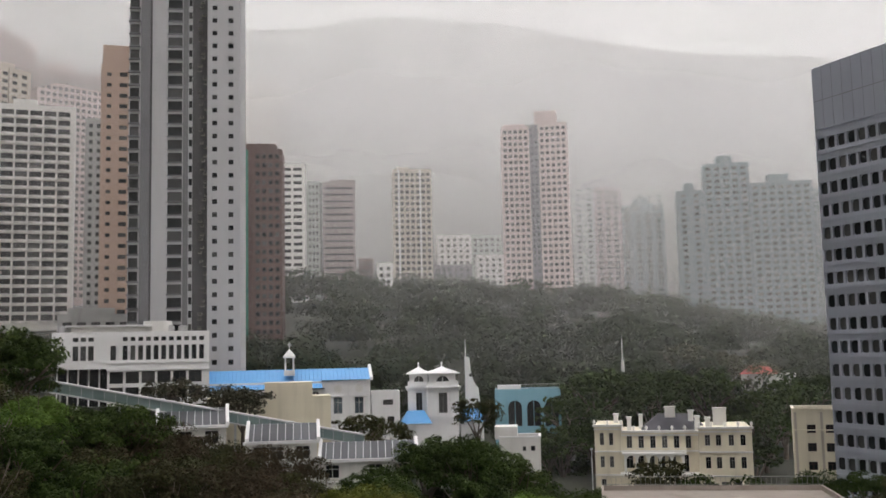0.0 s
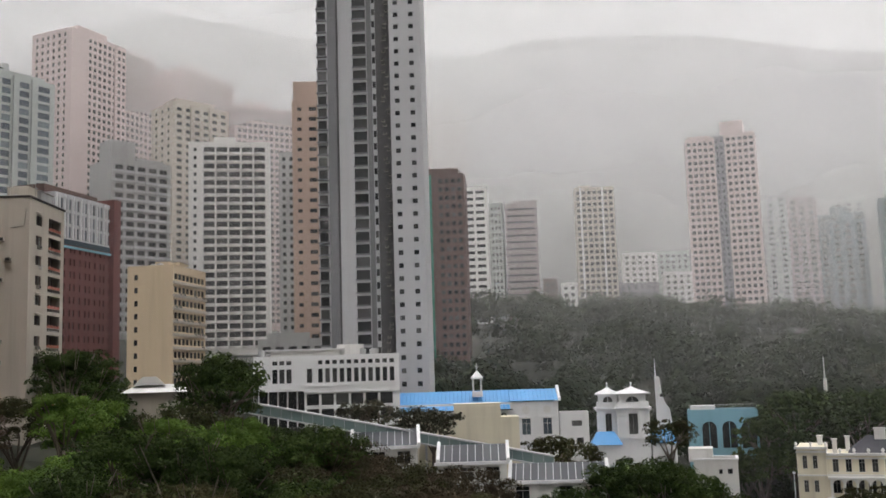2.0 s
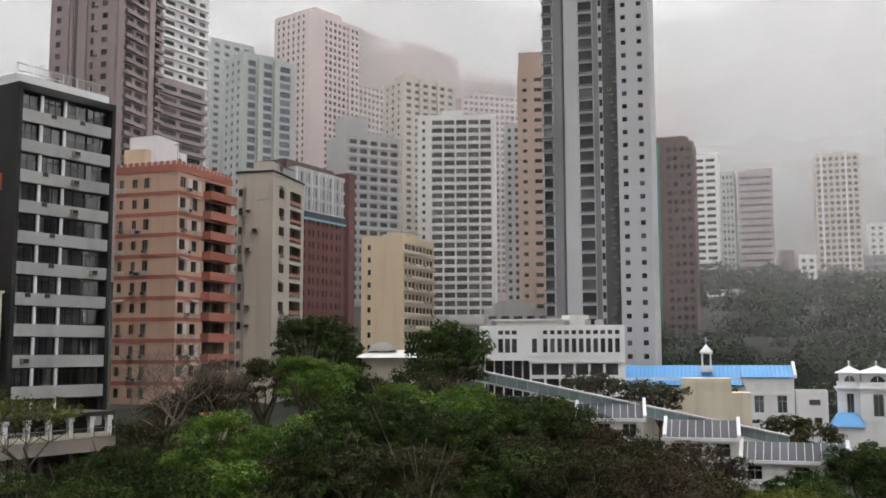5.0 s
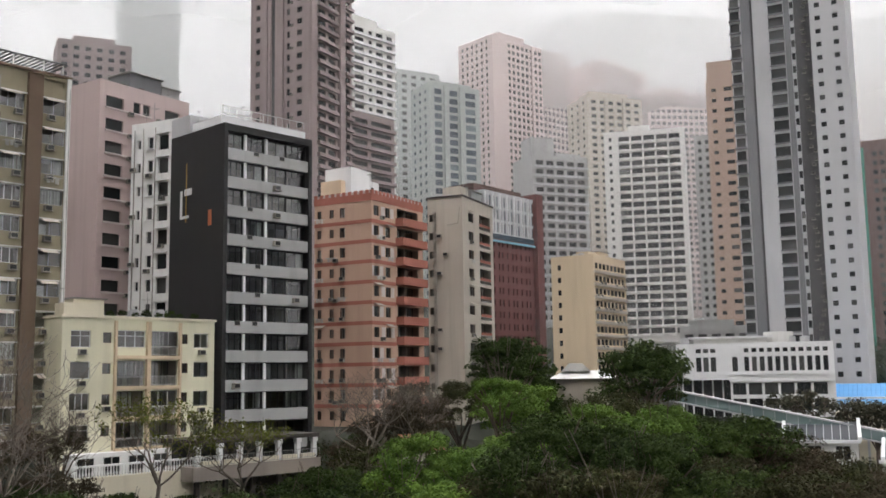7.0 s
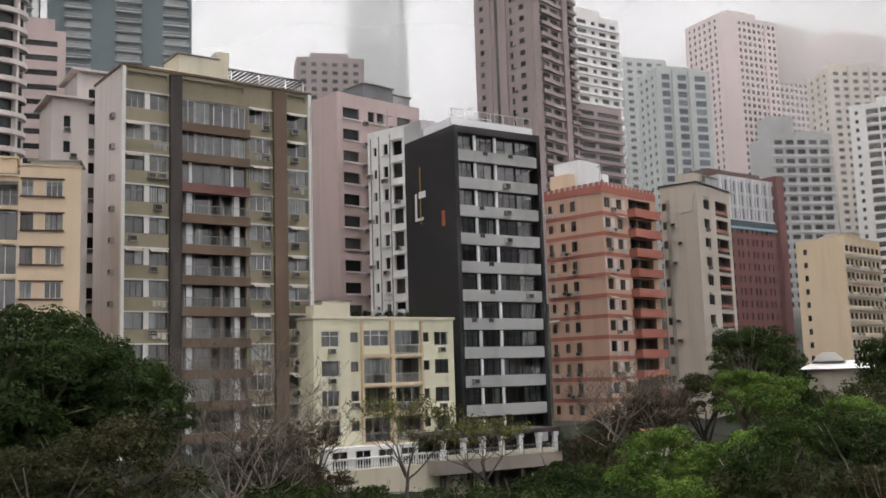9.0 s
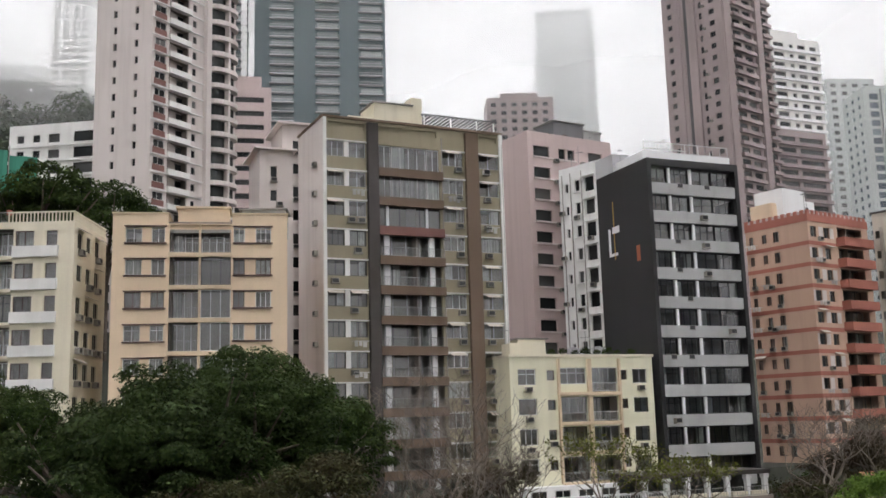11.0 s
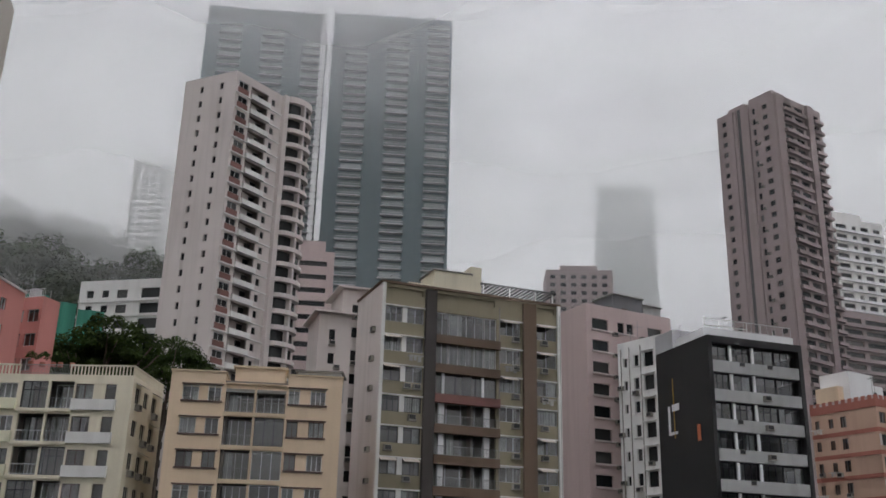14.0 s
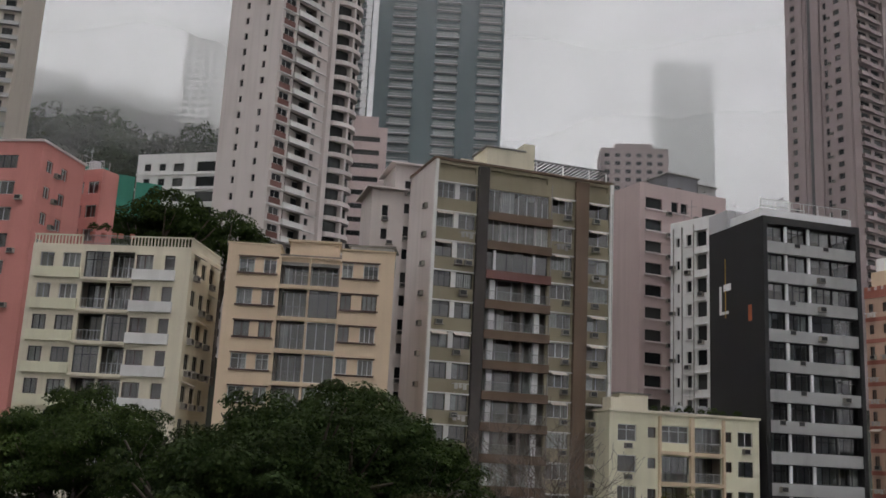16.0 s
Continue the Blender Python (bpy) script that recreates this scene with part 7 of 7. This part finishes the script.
KINDS = {
    "leaf": (crowns("leaf", (1, 2, 3), 66, 165, 0.029, 0.75), "tree with a dense dark green crown"),
    "great": (([leaf_mesh("crown", "leaf", s, 150, 350, 0.016, 0.74) for s in (21, 22)],) * 2, "great old tree with a dense dark green crown"),
    "olive": (crowns("leafolive", (4, 5), 60, 170, 0.027, 0.8), "tree with a loose olive green crown"),
    "dry": (crowns("leafdry", (6, 7), 60, 190, 0.022, 0.85), "tree with a thin reddish brown crown"),
    "fresh": (crowns("leafbright", (8, 9), 60, 200, 0.028, 0.72), "tree with a bright fresh green crown"),
    "yellow": (crowns("leafyellow", (10,), 46, 160, 0.03, 0.7), "low tree with a yellow-green crown"),
    "grey": (crowns("leafgrey", (11, 12), 50, 150, 0.03, 0.7), "pale flowering tree with a grey-green crown"),
}
count = 0


def tree(kind, x, y, top, r):
    global count
    away = math.hypot(x, y)
    if kind == "leaf" and r > 6.5 and away < 80:
        kind = "great"
    (fine, coarse), label = KINDS[kind]
    meshes = fine if away < 150 and r > 2.6 else coarse
    flat = 0.9
    t = new("tree")
    z = top - r * flat
    t.matrix_world = Matrix.Translation((x, y, z)) @ Matrix.Rotation(count * 2.4, 4, "Z") @ Matrix.Diagonal((r, r, r, 1))
    tagged(t, label, "tree", "trees in the park")
    part("crown", meshes[count % len(meshes)], "", t)
    k = max(0.5, (z - ground_z(x, y) + 0.4) / (3.4 * r))
    ob = part("trunk", TRUNKS[count % 2], "", t)
    if k > 1:
        ob.matrix_local = Matrix.Translation((0, 0, 0)) @ Matrix.Diagonal((1, 1, k, 1))
    count += 1


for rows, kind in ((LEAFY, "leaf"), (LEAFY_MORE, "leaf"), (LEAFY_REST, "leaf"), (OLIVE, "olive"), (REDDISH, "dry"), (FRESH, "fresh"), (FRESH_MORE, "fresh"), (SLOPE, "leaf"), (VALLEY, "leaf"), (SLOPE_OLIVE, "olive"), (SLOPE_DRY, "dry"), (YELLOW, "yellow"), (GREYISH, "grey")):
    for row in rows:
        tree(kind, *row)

# undergrowth of the park between and below the taller trees
more = random.Random(12)
for i in range(70):
    a, dist = math.radians(more.uniform(-16, 72)), more.uniform(42, 92)
    x, y = -dist * math.sin(a), dist * math.cos(a)
    if x < -60 or (x > 8 and y > 84):
        continue
    tree(more.choice(("leaf", "leaf", "olive", "dry")), x, y, 30 - dist * (0.15 + 0.03 * more.random()), more.uniform(3.6, 5.0))
for i in range(110):
    x, y = more.uniform(-79, -34), more.uniform(14, 108)
    if x < -66 - 0.12 * (y - 40) - 6:
        continue
    tree(more.choice(("leaf", "olive", "dry", "leaf")), x, y, min(29.6 - 0.118 * math.hypot(x, y), ground_z(x, y) + more.uniform(1.6, 5.5)), more.uniform(2.0, 3.3))
for i in range(46):
    x, y = more.uniform(-60, 60), more.uniform(112, 235)
    if -62 < x < 8 and 134 < y < 200 or 8 < x < 60 and 160 < y < 192:
        continue
    tree(more.choice(("leaf", "leaf", "olive")), x, y, ground_z(x, y) + more.uniform(6, 9), more.uniform(4, 6))


def bare_tree(x, y, top, h, seed, leaves):
    g = random.Random(seed)
    t = thing("bare_tree", (x, y, top - h), 0, "leafless spreading tree with pale branching limbs" if not leaves else "spreading tree with sparse yellow-green new leaves", "tree", "bare trees")
    bm, lf = bmesh.new(), bmesh.new()
    tube(bm, (0, 0, min(0, ground_z(x, y) - (top - h)) - 1), (0, 0, 0.02), 0.24, 0.2, 8)

    def grow(p, way, length, r, depth):
        steps = 3
        for s in range(steps):
            way = (way + Vector((g.uniform(-0.25, 0.25), g.uniform(-0.25, 0.25), 0.12))).normalized()
            q = p + way * length / steps
            tube(bm, p, q, r, r * 0.9, 6 if depth < 2 else 4)
            p, r = q, r * 0.9
            if depth >= 4 and leaves and g.random() < 0.45:
                for _ in range(3):
                    o = q + Vector((g.uniform(-0.3, 0.3), g.uniform(-0.3, 0.3), g.uniform(-0.2, 0.3)))
                    a, b = Vector((g.uniform(-1, 1), g.uniform(-1, 1), g.uniform(-1, 1))) * 0.13, Vector((g.uniform(-1, 1), g.uniform(-1, 1), g.uniform(-1, 1))) * 0.09
                    quad(lf, (o - a, o + b, o + a, o - b))
        if depth < 5:
            for k in range(5 if depth == 0 else 3 if depth < 4 else 2):
                v = Vector((g.uniform(-1.3, 1.3), g.uniform(-1.3, 1.3), g.uniform(-0.25, 0.6)))
                grow(p, (way * 0.7 + v).normalized(), h * 0.34 if depth == 0 else length * g.uniform(0.6, 0.8), max(0.016, r * 0.66), depth + 1)

    grow(Vector((0, 0, 0)), Vector((0, 0, 1)), h * 0.16, 0.2, 0)
    part("bough", bm, "palebark", t)
    if leaves:
        part("foliage", lf, "leafyellow", t)
    else:
        lf.free()


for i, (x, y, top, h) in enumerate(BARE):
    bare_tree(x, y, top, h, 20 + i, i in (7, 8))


def woods(name, label, seed, spots, mat):
    """Distant woodland: one sheet of many uneven crowns."""
    g = np.random.default_rng(seed)
    vs = []
    for x, y, r in spots:
        z = ground_z(x, y) + r * 0.9
        k = 560 if r > 3 else 130
        d = g.normal(size=(k, 3))
        d /= np.linalg.norm(d, axis=1)[:, None]
        d[:, 2] = np.abs(d[:, 2]) * 1.0 - 0.2
        lump = 1 + 0.22 * np.sin(3 * d[:, :1] * 2 + x) + 0.18 * np.sin(4 * d[:, 1:2] * 2 + y)
        p = d * lump * r * g.uniform(0.75, 1.05, (k, 1)) + np.array((x, y, z))
        n = d + g.normal(size=(k, 3)) * 0.08 + np.array((0, 0, 0.1))
        n /= np.linalg.norm(n, axis=1)[:, None]
        a = np.cross(n, g.normal(size=(k, 3)))
        a /= np.linalg.norm(a, axis=1)[:, None]
        b = np.cross(n, a)
        s = 0.07 * r * g.uniform(0.6, 1.4, (k, 1))
        vs.append(np.stack((p + a * s, p - a * s * 0.5 + b * s * 0.8, p - a * s * 0.5 - b * s * 0.8), 1).reshape(-1, 3))
    v = np.concatenate(vs)
    me = bpy.data.meshes.new(name)
    me.from_pydata(v.tolist(), [], np.arange(len(v)).reshape(-1, 3).tolist())
    me.materials.append(M[mat])
    tagged(new(name, me), label, "woodland", kind="stuff")


g1 = random.Random(31)
scrub = [(g1.uniform(-84, -26), g1.uniform(8, 112), g1.uniform(0.9, 2.1)) for _ in range(800)]
scrub += [(g1.uniform(-80, -52), g1.uniform(20, 108), g1.uniform(1.3, 2.5)) for _ in range(450)]
scrub = [s for s in scrub if s[0] > -72 - 0.12 * max(0, s[1] - 40)]
scrub += [(g1.uniform(-30, 45), g1.uniform(40, 135), g1.uniform(1.2, 2.6)) for _ in range(260)]
ridge = [(g1.uniform(-75, 210), g1.uniform(228, 470), g1.uniform(3.5, 9)) for _ in range(760)]
ridge = [s for s in ridge if not (s[0] < -38 and 300 < s[1] < 345) and not (83 < s[0] < 104 and 270 < s[1] < 292)]
woods("undergrowth", "dark tangled shrubs under the park trees", 44, scrub[::2], "leaf")
woods("undergrowth", "olive brown shrubs on the park slope", 45, scrub[1::2], "leafolive")
woods("woodland", "misty dark green woodland on a ridge", 41, ridge[::2], "leafwood")
woods("woodland", "misty olive green woodland on a ridge", 42, ridge[1::2], "leafwood")
slope = [(g1.uniform(-480, -245), g1.uniform(-90, 160), g1.uniform(4, 9)) for _ in range(420)]
woods("woodland", "dark woodland on a steep misty hillside", 43, slope, "leafwood")


# ---- rooftop clutter ----
def water_tank(m):
    if "tank" not in CACHE:
        bm = bmesh.new()
        prism(bm, [(0.7 * math.cos(i * math.pi / 6), 0.7 * math.sin(i * math.pi / 6)) for i in range(12)], 0.4, 1.6)
        prism(bm, [(0.35 * math.cos(i * math.pi / 6), 0.35 * math.sin(i * math.pi / 6)) for i in range(12)], 1.6, 1.75)
        CACHE["tank"] = mesh_of("water_tank", bm, "towergrey")
        bm = bmesh.new()
        box(bm, -0.7, 0.7, -0.7, 0.7, 0, 0.4)
        CACHE["plinth"] = mesh_of("plinth", bm, "concrete")
    ob = new("water_tank", CACHE["tank"])
    ob.matrix_world = m
    tagged(ob, "small pale round water tank on a flat roof", "water tank", "water tanks on roofs")
    part("plinth", CACHE["plinth"], "", ob)


def antenna(m, h):
    t = new("antenna")
    t.matrix_world = m
    tagged(t, "thin metal aerial on a rooftop", "antenna", "rooftop aerials")
    bm = bmesh.new()
    tube(bm, (0, 0, 0), (0, 0, h), 0.04, 0.025, 5)
    part("mast", bm, "rail", t)
    bm = bmesh.new()
    box(bm, -0.6, 0.6, -0.02, 0.02, h * 0.8, h * 0.8 + 0.04)
    for k in range(5):
        box(bm, -0.5 + k * 0.25, -0.47 + k * 0.25, -0.3, 0.3, h * 0.8 + 0.01, h * 0.8 + 0.03)
    part("crossbar", bm, "rail", t)


def roof_shed(m, w, d, h, mat):
    t = new("roof_shed")
    t.matrix_world = m
    tagged(t, "small weathered shed with a thin slab roof on a rooftop", "shed", "rooftop sheds")
    bm = bmesh.new()
    box(bm, 0, w, 0, d, 0, h)
    part("wall", bm, mat, t)
    bm = bmesh.new()
    box(bm, -0.25, w + 0.25, -0.25, d + 0.25, h + 0.004, h + 0.15)
    part("roof", bm, "roofdirt", t)
    bm = bmesh.new()
    quad(bm, ((w * 0.3, -0.01, 0), (w * 0.3 + 0.8, -0.01, 0), (w * 0.3 + 0.8, -0.01, 1.9), (w * 0.3, -0.01, 1.9)))
    part("door", bm, "brownframe", t)


def pot_plants(m, n, span):
    for i in range(n):
        r = rng.uniform(0.35, 0.7)
        t = new("potted_shrub")
        t.matrix_world = m @ pose(span * i / n + rng.uniform(0, 0.5), rng.uniform(0, 0.6), 0)
        tagged(t, "small green shrub in a pot on a roof edge", "potted plant", "shrubs on roofs")
        bm = bmesh.new()
        prism(bm, [(0.25 * math.cos(k * math.pi / 4), 0.25 * math.sin(k * math.pi / 4)) for k in range(8)], 0, 0.4)
        part("pot", bm, "terracotta", t)
        part("crown", KINDS["leaf"][0][1][i % 3], "", t, m=Matrix.Translation((0, 0, 0.4 + r * 0.7)) @ Matrix.Diagonal((r, r, r * 1.2, 1)))


def roof_at(x, y, z, hd):
    return pose(x, y, z, 0, 0, hd)


# mauve-pink flats behind the olive block, white flats, orange, greige, olive, red block, hillside flats
for x, y, z, hd, w, d, n in ((-100.68, 74.01, 65.7, 90, 13, 10, 5), (-96.79, 75.83, 59.6, 10, 7, 5, 3), (-83.8, 105.8, 54.7, 94, 12, 4, 3), (-79.7, 122.3, 55.6, 100, 11, 5, 3),
                            (-86.67, 38.9, 58.0, 84, 18, 6, 4), (-108.4, 46.6, 65.4, 80, 9, 24, 4), (-94.6, 197.5, 55.2, 91, 16, 9, 4), (-68.7, 177.1, 34.8, 15, 26, 12, 5),
                            (-124.16, 7.79, 62.3, 42, 4, 2, 2), (-119.44, -8.38, 61.0, 56, 13, 8, 3), (-81.36, 56.43, 35.7, 82, 15, 8, 3), (-78.96, 73.62, 57.5, 81, 11, 9, 4)):
    base = roof_at(x, y, z, hd)
    for i in range(n):
        water_tank(base @ pose(rng.uniform(1, w - 1), rng.uniform(1.5, d - 1), 0))
        antenna(base @ pose(rng.uniform(0.5, w - 0.5), rng.uniform(1, d - 1), 0, 0, 0, rng.uniform(0, 180)), rng.uniform(2.5, 4.5))
for x, y, z, hd, u, v, w, d, h, mat in ((-100.68, 74.01, 65.7, 90, 5.5, 1.5, 5, 4, 3.6, "midgrey"), (-100.68, 74.01, 65.7, 90, 11, 2, 3, 4, 3.0, "concrete"), (-79.7, 122.3, 55.6, 100, 6, 1, 4, 3, 3.0, "concrete"),
                                        (-81.36, 56.43, 35.7, 82, 2.6, 3, 3.2, 3, 2.4, "ivory"), (-87.91, 19.39, 47.6, 62, 10.5, 4.5, 4, 3, 2.2, "concrete"), (-94.6, 197.5, 55.2, 91, 10, 3, 5, 4, 2.8, "tan")):
    roof_shed(roof_at(x, y, z, hd) @ pose(u, v, 0), w, d, h, mat)
pot_plants(roof_at(-81.36, 56.43, 35.75, 82) @ pose(5, 0.6, 0), 8, 11)
pot_plants(roof_at(-83.8, 105.8, 54.75, 94) @ pose(0.5, 0.6, 0), 9, 12)
pot_plants(roof_at(-95.93, 3.5, 48.9, 60) @ pose(5, 0.7, 0), 5, 4)
pot_plants(roof_at(-100.68, 74.01, 65.75, 90) @ pose(2, 0.6, 0), 5, 8)


# ---- small things on the facades ----
def awning_mesh():
    if "awning" not in CACHE:
        bm = bmesh.new()
        a = [bm.verts.new(p) for p in ((0, 0, 0.35), (1.6, 0, 0.35), (1.6, -0.75, 0), (0, -0.75, 0))]
        b = [bm.verts.new(p) for p in ((0, 0, 0.30), (1.6, 0, 0.30), (1.6, -0.75, -0.05), (0, -0.75, -0.05))]
        bm.faces.new(a)
        bm.faces.new(b[::-1])
        for i in range(4):
            j = (i + 1) % 4
            bm.faces.new((a[j], a[i], b[i], b[j]))
        CACHE["awning"] = mesh_of("awning", bm, "greige")
    return CACHE["awning"]


def rack_mesh():
    if "rack" not in CACHE:
        bm = bmesh.new()
        for k in range(4):
            box(bm, 0, 1.5, -0.2 - k * 0.2, -0.17 - k * 0.2, 0, 0.03)
        for u in (0, 1.47):
            box(bm, u, u + 0.03, -0.8, 0, -0.03, 0.0)
        for u, w, d in ((0.15, 0.35, 0.5), (0.6, 0.3, 0.42), (1.0, 0.38, 0.55)):
            box(bm, u, u + w, -0.4, -0.36, -d, 0.0)
        CACHE["rack"] = mesh_of("drying_rack", bm, "curtain")
    return CACHE["rack"]


def dress(owner, m, us, zs, seed, ac=0.3, hood=0.25, rack=0.15):
    g = random.Random(seed)
    for z in zs:
        for u in us:
            k = g.random()
            if k < ac:
                air_conditioner(owner, m, u + 0.3, z + 0.4)
            elif k < ac + hood:
                part("awning", awning_mesh(), "", owner, m=m @ pose(u - 0.1, 0, z + 2.35))
            elif k < ac + hood + rack:
                ob = new("drying_rack", rack_mesh())
                ob.matrix_world = owner.matrix_world @ m @ pose(u, 0, z + 0.75)
                tagged(ob, "metal rack hung with washing outside a window", "drying rack", "drying racks")


owners = {o["label"]: o for o in scene.objects if "label" in o and o.type == "EMPTY"}
olive = owners["olive and brown rendered block of flats with stained balconies"]
dress(olive, FRONT, (0.4, 2.7), [35.7 - 2.9 * (i + 1) for i in range(1, 11)], 3, 0.2, 0.2, 0.2)
dress(olive, FRONT, (12.9, 17.0), [35.7 - 2.9 * (i + 1) for i in range(0, 11)], 4, 0.0, 0.3, 0.2)
peach = owners["peach tiled block of flats with terracotta bands and balconies"]
dress(peach, face_at("left", 13.4, 9.8), (0.4, 2.4, 4.2), [32.3 - 2.8 * (i + 1) for i in range(0, 10)], 5, 0.25, 0.2, 0.2)
dress(peach, FRONT, (0.6, 3.4), [32.3 - 2.8 * (i + 1) for i in range(0, 10)], 6, 0.25, 0.2, 0.25)
dress(owners["greige rendered block of flats with red-railed balconies"], FRONT, (2.4,), [33.1 - 2.8 * (i + 1) for i in range(0, 9)], 7, 0.3, 0.3, 0.1)
dress(owners["ivory rain-streaked apartment house with recessed balconies"], face_at("right", 14.8, 8.6), (0.9, 3.2, 5.5), [22.0 - 2.85 * (i + 1) for i in range(0, 5)], 8, 0.1, 0.3, 0.2)
dress(owners["black painted block of flats with grey balcony bands"], pose(0, -0.45, 0), (1.0, 5.8, 8.3), [33.45 - 2.9 * (i + 1) for i in range(0, 9)], 9, 0.12, 0.0, 0.0)
